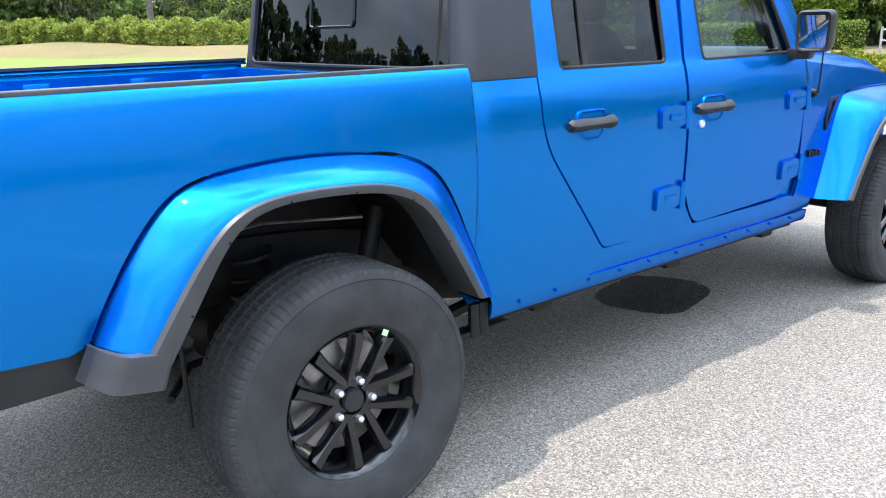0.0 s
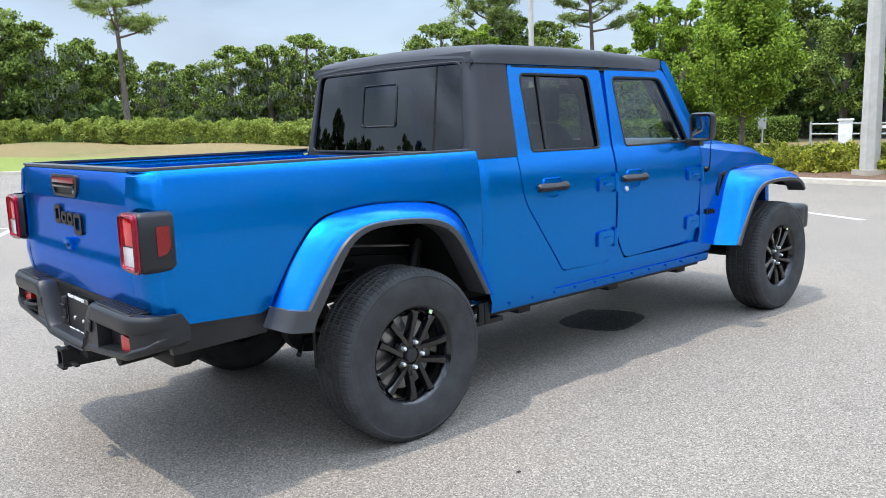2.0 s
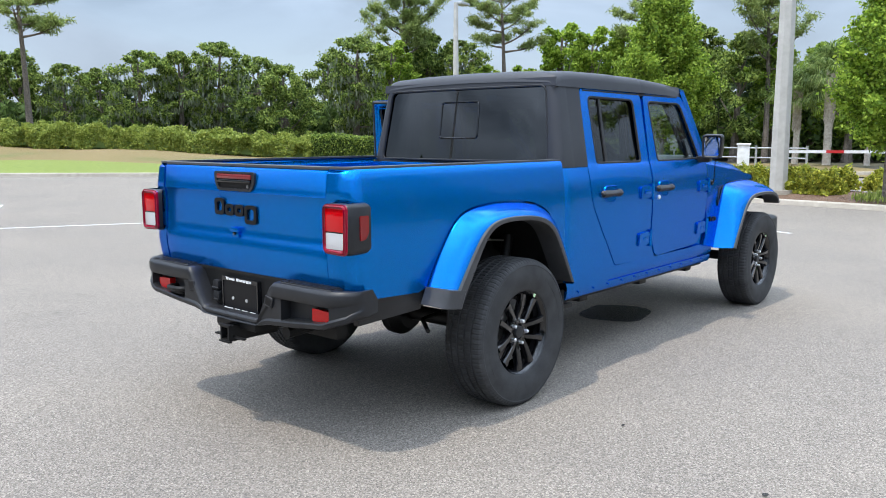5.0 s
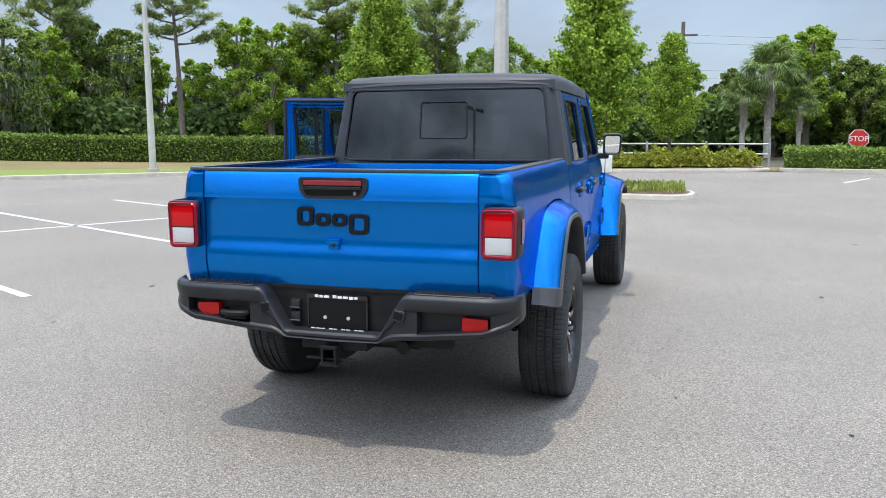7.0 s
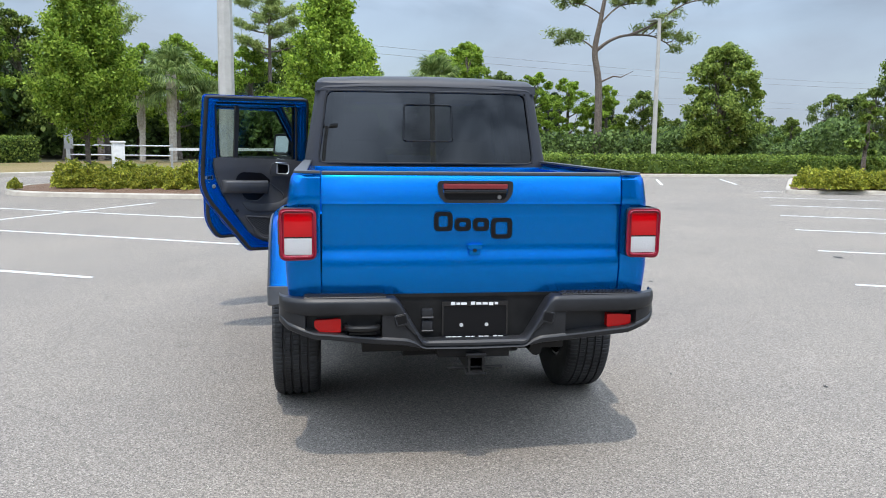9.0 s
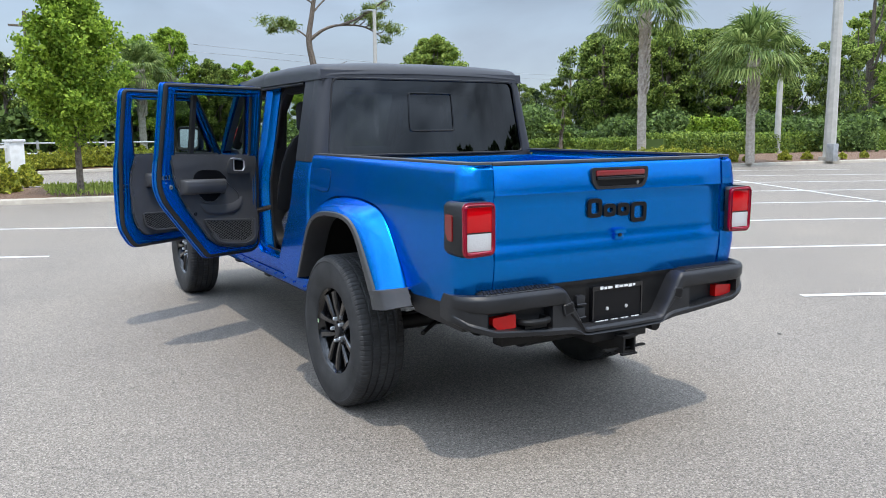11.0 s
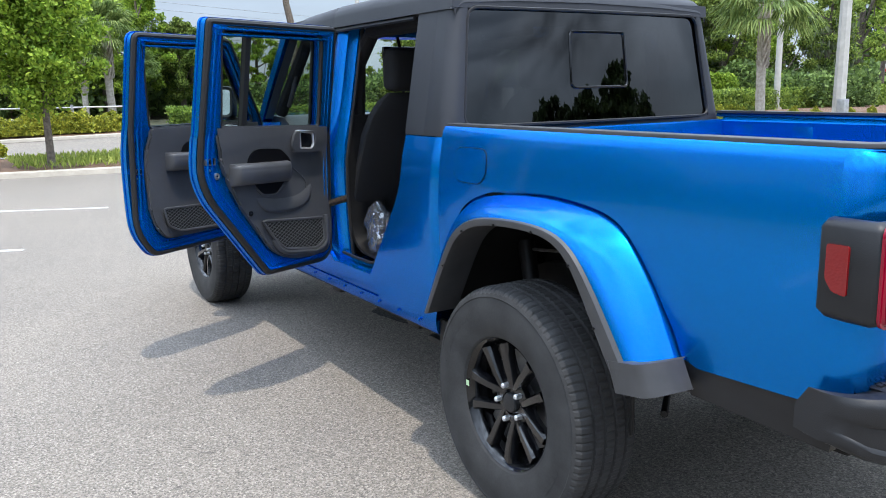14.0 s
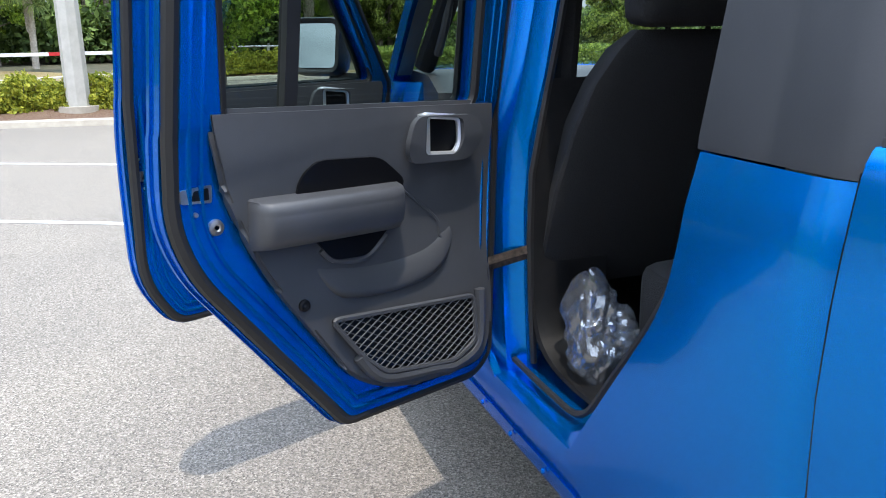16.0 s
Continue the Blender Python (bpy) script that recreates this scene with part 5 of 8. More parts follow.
# ---- doors ----
def inset(poly, d):
    """The polygon drawn in by d towards its middle."""
    cx, cz = sum(p[0] for p in poly) / len(poly), sum(p[1] for p in poly) / len(poly)
    out = []
    n = len(poly)
    for i in range(n):
        a, p, b = Vector(poly[i - 1]), Vector(poly[i]), Vector(poly[(i + 1) % n])
        t = ((p - a).normalized() + (b - p).normalized())
        t = t.normalized() if t.length > 1e-6 else (b - p).normalized()
        nn = Vector((-t.y, t.x))
        if nn.dot(Vector((cx, cz)) - p) < 0:
            nn = -nn
        out.append(tuple(p + nn * d))
    return out


def make_door(s, d, angle, tint, detail):
    bm = bmesh.new()
    y_in = lambda x, z: BODY_Y(z)
    sheet(bm, d["out"], [d["win"]], y_in, 0.012, ZC, s)
    # inner shell: drawn in twice, with a step for the seal
    hole = inset(d["win"], -0.012)
    for k, (o, y0, th) in enumerate(((inset(d["out"], 0.004), 0.012, 0.028), (inset(d["out"], 0.030), 0.040, 0.020))):
        sheet_bm = bmesh.new()
        sheet(sheet_bm, o, [hole], lambda x, z: BODY_Y(z) - y0, th, ZC, s)
        tmp = bpy.data.meshes.new("tmp")
        sheet_bm.to_mesh(tmp)
        sheet_bm.free()
        bm.from_mesh(tmp)
        bpy.data.meshes.remove(tmp)
    door = part("door", bm, M_BLUE, truck, ("open" if angle else "closed") + " blue side door with a dark window", 40)
    if angle:
        hx, hy = d["hinge"]
        door.matrix_basis = Matrix.Translation((hx, s * hy, 0)) @ Matrix.Rotation(-s * radians(angle), 4, "Z") @ Matrix.Translation((-hx, -s * hy, 0))
    # glass, its black gasket and the division bar
    bm = bmesh.new()
    sheet(bm, inset(d["win"], -0.010), [], lambda x, z: BODY_Y(z) - 0.018, 0, (1.4, 1.55), s)
    # the open door's pane gets the lit tint, the closed one the dim
    part("window", bm, (M_SIDE_LIT if angle else M_SIDE_DIM) if tint else M_GLASS, door, "dark privacy glass" if tint else "pale green side glass")
    bm = bmesh.new()
    loop = [Vector((x, s * (BODY_Y(z) - 0.004), z)) for x, z in inset(d["win"], 0.004)]
    tube(bm, loop + [loop[0]], 0.008, 6, False)
    loop = [Vector((x, s * (BODY_Y(z) - 0.050), z)) for x, z in inset(d["win"], -0.006)]
    tube(bm, loop + [loop[0]], 0.010, 6, False)
    if d["strip"]:
        loft(bm, [[(x, s * (BODY_Y(z) - y), z) for x, y in ((1.070, 0.010), (1.097, 0.010), (1.097, 0.036), (1.070, 0.036))] for z in (1.255, 1.4, 1.55, 1.68)], True, True)
    part("window_gasket", bm, M_SEAL, door, "black rubber window gasket")
    # outer handle
    h = d["handle"]
    y = BODY_Y(1.075)
    bm = bmesh.new()
    rings = []
    for x, g, hh, dd in ((0.0, 0.002, 0.012, 0.02), (0.010, 0.02, 0.022, 0.030), (0.05, 0.028, 0.023, 0.034), (0.12, 0.028, 0.020, 0.034), (0.185, 0.026, 0.020, 0.032), (0.19, 0.026, 0.024, 0.033), (0.228, 0.018, 0.024, 0.030), (0.242, 0.002, 0.012, 0.016)):
        rings.append([(h + x, s * (y + dd - 0.022 * (abs(k) / 2) ** 2), 1.075 + hh * k / 2) for k in (-2, -1, 0, 1, 2)] + [(h + x, s * (y + g * 0.3), 1.075 + hh * 0.8), (h + x, s * (y + g * 0.3), 1.075 - hh * 0.8)])
    loft(bm, rings, True, True)
    part("handle", bm, M_PLASTIC, door, "grained black door handle")
    bm = bmesh.new()
    sheet(bm, rounded([(h + 0.055, 1.112), (h + 0.175, 1.112), (h + 0.185, 1.09), (h + 0.16, 1.030), (h + 0.085, 1.030), (h + 0.05, 1.06)], 0.02, 3), [], lambda x, z: BODY_Y(z) + 0.003, 0.006, (), s)
    part("handle_cup", bm, M_BLUE, door, "blue recess behind the handle")
    bm = bmesh.new()
    loop = [Vector((x, s * (BODY_Y(z) + 0.001), z)) for x, z in rounded([(h + 0.045, 1.120), (h + 0.185, 1.120), (h + 0.195, 1.09), (h + 0.165, 1.022), (h + 0.08, 1.022), (h + 0.04, 1.06)], 0.025, 4)]
    tube(bm, loop + [loop[0]], 0.0055, 6, False)
    part("handle_rim", bm, M_BLUE, door)
    if d is FRONT_DOOR:
        bm = bmesh.new()
        revolve(bm, [(0.0005, -0.008), (0.013, -0.008), (0.016, -0.004), (0.016, 0.004)], 20)
        bmesh.ops.transform(bm, matrix=Matrix.Translation((h + 0.035, s * (BODY_Y(1.0) + 0.002), 1.015)) @ (Matrix.Rotation(math.pi, 4, "Z") if s > 0 else Matrix()), verts=bm.verts)
        part("key_lock", bm, M_CHROME, door, "bright round key lock")
    # two exposed hinges
    for z0, z1 in ((1.010, 1.108), (0.690, 0.795)):
        x = d["hinges"]
        bm = bmesh.new()
        o = rounded([(x, z0 + 0.008), (x + 0.10, z0 + 0.004), (x + 0.165, z0 + 0.016), (x + 0.165, z1 - 0.016), (x + 0.10, z1 - 0.004), (x, z1 - 0.010)], 0.014, 3)
        sheet(bm, o, [], lambda xx, z: BODY_Y(z) + 0.014, 0.016, (), s)
        bmesh.ops.bevel(bm, geom=[e for e in bm.edges if len(e.link_faces) == 2 and e.calc_face_angle(0) > 1.0], offset=0.004, segments=2, affect="EDGES")
        tube(bm, [(x + 0.165, s * (BODY_Y(z0) + 0.012), z0 - 0.004), (x + 0.165, s * (BODY_Y(z1) + 0.012), z1 + 0.004)], 0.013, 10)
        box(bm, x + 0.05, x + 0.12, *sorted((s * (BODY_Y(z0) + 0.012), s * (BODY_Y(z0) + 0.019))), (z0 + z1) / 2 - 0.012, (z0 + z1) / 2 + 0.012, 0.005)
        part("hinge", bm, M_BLUE, door, "body-coloured bolted hinge")
    # inner side
    yi = lambda z: BODY_Y(min(z, 1.2)) - 0.062
    bm = bmesh.new()
    if d is REAR_DOOR:
        tr = rounded([(0.903, 1.292), (0.928, 1.159), (0.956, 1.092), (1.004, 0.983), (1.184, 0.724), (1.271, 0.675), (1.397, 0.655), (1.560, 0.660), (1.590, 0.72), (1.584, 1.267)], [0.012, 0.05, 0.05, 0.05, 0.06, 0.05, 0.05, 0.03, 0.03, 0.012], 4)
    else:
        tr = rounded([(1.765, 1.262), (1.725, 1.10), (1.735, 0.80), (1.80, 0.690), (2.38, 0.700), (2.46, 0.80), (2.49, 1.268)], [0.02, 0.05, 0.05, 0.05, 0.06, 0.05, 0.02], 4)
    sheet(bm, tr, [], lambda x, z: yi(z), 0.022, (0.75, 0.85, 0.95, 1.05, 1.15, 1.22), s)
    bmesh.ops.bevel(bm, geom=[e for e in bm.edges if len(e.link_faces) == 2 and e.calc_face_angle(0) > 1.0], offset=0.008, segments=2, affect="EDGES")
    part("inner_trim", bm, M_TRIM, door, "soft black inner door trim")
    # rubber seal round the inner step
    bm = bmesh.new()
    rings = []
    for o, dy in ((0.006, 0.044), (0.010, 0.054), (0.020, 0.060), (0.030, 0.058), (0.034, 0.046)):
        rings.append([Vector((x, s * (BODY_Y(z) - dy), z)) for x, z in inset(d["out"], o)])
    loft(bm, rings, True)
    part("door_seal", bm, M_SEAL, door, "black rubber door seal")
    if not detail:
        return door
    for o0, dy in ((0.040, 0.060), (0.062, 0.060)):
        bm = bmesh.new()
        loft(bm, [[Vector((x, s * (BODY_Y(z) - dy - dd), z)) for x, z in inset(d["out"], o0 + do)] for do, dd in ((0.0, -0.002), (0.003, 0.005), (0.008, 0.006), (0.012, -0.002))], True)
        part("frame_bead", bm, M_BLUE, door)
    off = 0.0 if d is REAR_DOOR else 0.87
    yy = lambda z: s * (yi(z) - 0.022)
    # armrest
    bm = bmesh.new()
    rings = []
    for x, w in ((0.975, 0.004), (0.980, 0.045), (1.000, 0.060), (1.15, 0.064), (1.27, 0.060), (1.300, 0.046), (1.310, 0.004)):
        zt = 1.128 - 0.03 * (x - 0.975)
        rings.append([(x + off, yy(1.08) - s * a * w, zt + dz) for a, dz in ((0, -0.092), (0.55, -0.088), (0.90, -0.068), (1.0, -0.036), (1.0, -0.026), (0.985, -0.022), (1.0, -0.018), (0.93, -0.004), (0.80, 0.0), (0.0, 0.004))])
    loft(bm, rings, True, True)
    part("armrest", bm, M_TRIM, door, "padded black armrest with a seam", 50)
    bm = bmesh.new()
    pts = spline([(1.255, 1.125), (1.285, 1.130), (1.308, 1.118), (1.330, 1.098), (1.420, 1.027), (1.432, 0.985), (1.450, 0.975)], 5)
    tube(bm, [(p.x + off, yy(p.y) - s * 0.001, p.y) for p in pts], 0.0035, 6)
    part("trim_seam", bm, M_TRIM, door)
    # black patches on the trim stand for the shade in its two hollows
    bm = bmesh.new()
    sheet(bm, rounded([(1.068 + off, 1.095), (1.075 + off, 1.152), (1.112 + off, 1.186), (1.262 + off, 1.177), (1.335 + off, 1.118), (1.29 + off, 1.08)], 0.025, 4), [], lambda x, z: yi(z) - 0.0245, 0.006, (), s)
    part("pull_recess_shade", bm, M_BADGE, door, "black patch painting the shade of the hollow above the armrest")
    bm = bmesh.new()
    sheet(bm, rounded([(1.105 + off, 1.04), (1.290 + off, 1.03), (1.232 + off, 0.980), (1.148 + off, 0.986)], 0.02, 4), [], lambda x, z: yi(z) - 0.0245, 0.006, (), s)
    part("grab_recess_shade", bm, M_BADGE, door, "black patch painting the shade of the grip hollow under the armrest")
    bm = bmesh.new()
    pts = spline([(1.125, 1.01), (1.155, 0.984), (1.230, 0.975), (1.285, 1.012)], 5)
    tube(bm, [(p.x + off, yy(p.y) - s * 0.002, p.y) for p in pts], 0.007, 6)
    part("grab_lip", bm, M_TRIM, door)
    # lower moulding: a swelling shelf over the net
    bm = bmesh.new()
    rings = []
    line = spline([(1.115, 0.960), (1.165, 0.915), (1.28, 0.900), (1.385, 0.908), (1.440, 0.940), (1.465, 0.985)], 5)
    for i, p in enumerate(line):
        f = min(1.0, i / 5, (len(line) - 1 - i) / 5)
        rings.append([(p.x + off + dx, yy(p.y) - s * (dy * f if dy > 0 else dy), p.y + dz * (0.3 + 0.7 * f)) for dx, dy, dz in ((0, -0.004, 0.055), (0, 0.003, 0.045), (0.002, 0.008, 0.022), (0.005, 0.011, 0.004), (0.006, 0.008, -0.008), (0.004, -0.004, -0.014))])
    loft(bm, rings)
    part("moulding", bm, M_TRIM, door, "", 60)
    # latch release: bezel, bright ring, lever
    bm = bmesh.new()
    ring_poly = [(1.362, 1.170), (1.450, 1.163), (1.466, 1.185), (1.464, 1.238), (1.362, 1.250)]
    o = rounded([(1.314 + off, 1.190), (1.335 + off, 1.250), (1.505 + off, 1.243), (1.527 + off, 1.19), (1.490 + off, 1.148), (1.33 + off, 1.155)], 0.025, 5)
    sheet(bm, o, [rounded([(x + off, z) for x, z in ring_poly], 0.014, 4)], lambda x, z: yi(z) - 0.036, 0.014, (), s)
    part("release_bezel", bm, M_TRIM, door, "black bezel round the door release")
    bm = bmesh.new()
    loop = [Vector((x + off, yy(1.17) - s * 0.018, z)) for x, z in rounded(ring_poly, 0.014, 4)]
    tube(bm, loop + [loop[0]], 0.0065, 8, False)
    box(bm, 1.360 + off, 1.380 + off, *sorted((yy(1.17) - s * 0.026, yy(1.17) - s * 0.004)), 1.166, 1.252, 0.005)
    part("release_handle", bm, M_CHROME, door, "satin chrome door release")
    bm = bmesh.new()
    sheet(bm, rounded([(x + off, z) for x, z in ring_poly], 0.014, 4), [], lambda x, z: yi(z) - 0.025, 0.004, (), s)
    part("release_cup", bm, M_BADGE, door)
    # net pocket: frame and crossing cords
    net = [(1.132, 0.868), (1.52, 0.832), (1.523, 0.725), (1.456, 0.694), (1.261, 0.722), (1.205, 0.770)] if d is REAR_DOOR else [(0.93, 0.850), (1.52, 0.832), (1.523, 0.735), (1.45, 0.712), (1.02, 0.725), (0.95, 0.76)]
    bm = bmesh.new()
    yn = lambda z: yy(z) - s * 0.014
    nr = rounded(net, 0.02, 4)
    loop = [Vector((x + off, yn(z), z)) for x, z in nr]
    tube(bm, loop + [loop[0]], 0.006, 6, False)
    low = [p for p in spline([(1.195, 0.775), (1.255, 0.712), (1.40, 0.690), (1.46, 0.682), (1.535, 0.715), (1.545, 0.84)], 5)]
    if d is REAR_DOOR:
        tube(bm, [(p.x + off, yy(p.y) - s * 0.008, p.y) for p in low], 0.013, 8)
    part("net_frame", bm, M_TRIM, door, "black rim of the net pocket")
    bm = bmesh.new()
    def inside(x, z):
        hit = False
        for i in range(len(net)):
            (ax, az), (bx, bz) = net[i - 1], net[i]
            if (az > z) != (bz > z) and x < (bx - ax) * (z - az) / (bz - az) + ax:
                hit = not hit
        return hit
    for fam in (1, -1):
        for k in range(-40, 70):
            c = 1.2 + k * 0.0280
            run = []
            for j in range(70):
                z = 0.685 + j * 0.0027
                x = c + fam * (z - 0.685) * 1.7
                ok = inside(x, z)
                if ok:
                    run.append((x + off, yn(z) - s * 0.001 * fam, z))
                if (not ok or j == 69) and len(run) > 1:
                    tube(bm, [run[0], run[-1]], 0.0015, 4, False)
                    run = []
    part("pocket_net", bm, M_NET, door, "black net of crossing cords")["kind"] = "stuff"
    bm = bmesh.new()
    sheet(bm, [(x + off, z) for x, z in nr], [], lambda x, z: yi(z) - 0.024, 0.003, (), s)
    part("net_back", bm, M_BADGE, door)
    # latch on the trailing edge, a rubber buffer and screws
    bm = bmesh.new()
    lx = 0.868 if d is REAR_DOOR else 1.672
    lz = 1.131 if d is REAR_DOOR else 1.03
    ly = s * (BODY_Y(lz + 0.015) - 0.0605)
    sheet(bm, rounded([(lx - 0.006, lz + 0.004), (lx + 0.050, lz), (lx + 0.052, lz + 0.032), (lx - 0.006, lz + 0.028)], 0.004, 2), [rounded([(lx + 0.012, lz + 0.007), (lx + 0.046, lz + 0.005), (lx + 0.046, lz + 0.027), (lx + 0.018, lz + 0.024)], 0.003, 2)], lambda x, z: abs(ly) + 0.003, 0.006, (), s)
    part("latch", bm, M_STEEL, door, "bare steel latch")
    bm = bmesh.new()
    box(bm, lx + 0.004, lx + 0.048, *sorted((ly - s * 0.0015, ly + s * 0.002)), lz + 0.004, lz + 0.028)
    part("latch_slot", bm, M_BADGE, door)
    bm = bmesh.new()
    for dx, dz in ((-0.004, 0.062), (0.014, 0.056), (0.008, -0.018)):
        vs0 = len(bm.verts)
        revolve(bm, [(0.0005, -0.003), (0.0042, -0.003), (0.005, 0.003)], 10)
        bm.verts.ensure_lookup_table()
        bmesh.ops.translate(bm, vec=(lx + dx + 0.012, ly, lz + dz), verts=bm.verts[vs0:])
    part("latch_screw", bm, M_STEEL, door)
    if d is REAR_DOOR:
        bm = bmesh.new()
        revolve(bm, [(0.004, -0.008), (0.007, -0.010), (0.014, -0.008), (0.017, 0.004)], 16)
        bmesh.ops.translate(bm, vec=(0.924, s * (BODY_Y(1.08) - 0.0605), 1.085), verts=bm.verts)
        part("buffer", bm, M_STEEL, door, "grey round door buffer")
        bm = bmesh.new()
        revolve(bm, [(0.003, -0.004), (0.008, -0.006), (0.012, -0.004), (0.013, 0.004)], 16)
        bmesh.ops.translate(bm, vec=(1.081, yy(0.91), 0.908), verts=bm.verts)
        part("trim_plug", bm, M_BADGE, door)
    return door


make_door(-1, REAR_DOOR, 0, True, False)
make_door(-1, FRONT_DOOR, 0, False, False)
rl = make_door(1, REAR_DOOR, 66.0, True, True)
fl_ = make_door(1, FRONT_DOOR, 66.0, False, True)
rl["label"], fl_["label"] = "wide open blue rear door with black trim, armrest and net pocket", "wide open blue front door with black trim and net pocket"
# check straps between pillar and open doors
for hx, dx, dy in ((1.632, -0.10, 0.16), (2.55, -0.13, 0.15)):
    bm = bmesh.new()
    pts = spline([(hx - 0.052, 0.640, 0.912), (hx - 0.070, 0.68, 0.908), (hx - 0.074, 0.74, 0.898), (hx - 0.070, 0.80, 0.885), (hx + dx, 0.75 + dy, 0.875)], 5)
    loft(bm, [[(p.x, p.y, p.z - 0.017), (p.x - 0.006, p.y - 0.003, p.z), (p.x, p.y, p.z + 0.017)] for p in pts])
    bmesh.ops.solidify(bm, geom=bm.faces[:], thickness=0.004)
    part("check_strap", bm, M_WEB, truck, "worn brown-black woven check strap")
# fuel door on the left bed side
bm = bmesh.new()
fo = rounded([(0.235, 1.217), (0.422, 1.217), (0.428, 1.130), (0.396, 1.098), (0.262, 1.098), (0.229, 1.130)], 0.035, 5)
sheet(bm, fo, [], lambda x, z: BED_Y(z) + 0.0035, 0.006, ZC, 1)
part("fuel_door", bm, M_BLUE, truck, "blue fuel filler door")
bm = bmesh.new()
loop = [Vector((x, BED_Y(z) + 0.001, z)) for x, z in inset(fo, -0.002)]
tube(bm, loop + [loop[0]], 0.0014, 5, False)
part("fuel_door_gap", bm, M_BADGE, truck)
for s in (-1, 1):
    bm = bmesh.new()
    tube(bm, [(0.535, s * (BED_Y(z) - 0.006), z) for z in np.linspace(0.70, 1.26, 12)], 0.003, 5)
    part("bed_gap", bm, M_BADGE, truck)

for s in (-1, 1):
    flare(s, FO, FB, FI, 0.806, True)
    flare(s, GO, GB, GI, 0.740, False)

# ---- front: windscreen frame, hood, fenders, grille, bumper, mirrors ----
bm = bmesh.new()
for s in (-1, 1):
    loft(bm, [[(x - 0.03, s * y, z), (x + 0.03, s * (y + 0.004), z + 0.01), (x + 0.05, s * (y - 0.05), z + 0.01), (x - 0.01, s * (y - 0.06), z)] for x, y, z in ((2.60, 0.755, 1.245), (2.45, 0.735, 1.46), (2.27, 0.695, 1.745))], True, True)
loft(bm, [[(2.60, y, 1.235), (2.67, y, 1.225), (2.66, y, 1.27), (2.60, y, 1.28)] for y in (-0.75, 0, 0.75)], True, True)
loft(bm, [[(2.26, y, 1.725), (2.32, y, 1.715), (2.31, y, 1.765), (2.25, y, 1.775)] for y in (-0.69, 0, 0.69)], True, True)
part("windscreen_frame", bm, M_BLUE, truck, "blue windscreen frame")
bm = bmesh.new()
loft(bm, [[(x, f * y, z) for f in (-1, 0, 1)] for x, y, z in ((2.625, 0.70, 1.27), (2.30, 0.645, 1.73))])
part("windscreen", bm, M_GLASS, truck, "clear green-tinted windscreen")
bm = bmesh.new()
rings = []
for x, y, z in ((2.60, 0.745, 1.215), (2.72, 0.735, 1.222), (3.0, 0.71, 1.222), (3.4, 0.665, 1.205), (3.65, 0.635, 1.178), (3.78, 0.62, 1.145), (3.86, 0.605, 1.10), (3.885, 0.60, 1.04)):
    ring = []
    for f in np.linspace(-1, 1, 17):
        a = abs(f)
        ring.append((x, f * y, z + 0.035 * (1 - a ** 2) - (0.05 * ((a - 0.8) / 0.2) ** 2 if a > 0.8 else 0) + (0.018 if a < 0.5 else 0.018 * max(0, (0.6 - a) / 0.1))))
    rings.append([(x, -y, z - 0.10)] + ring + [(x, y, z - 0.10)])
loft(bm, rings)
part("hood", bm, M_BLUE, truck, "blue engine hood")
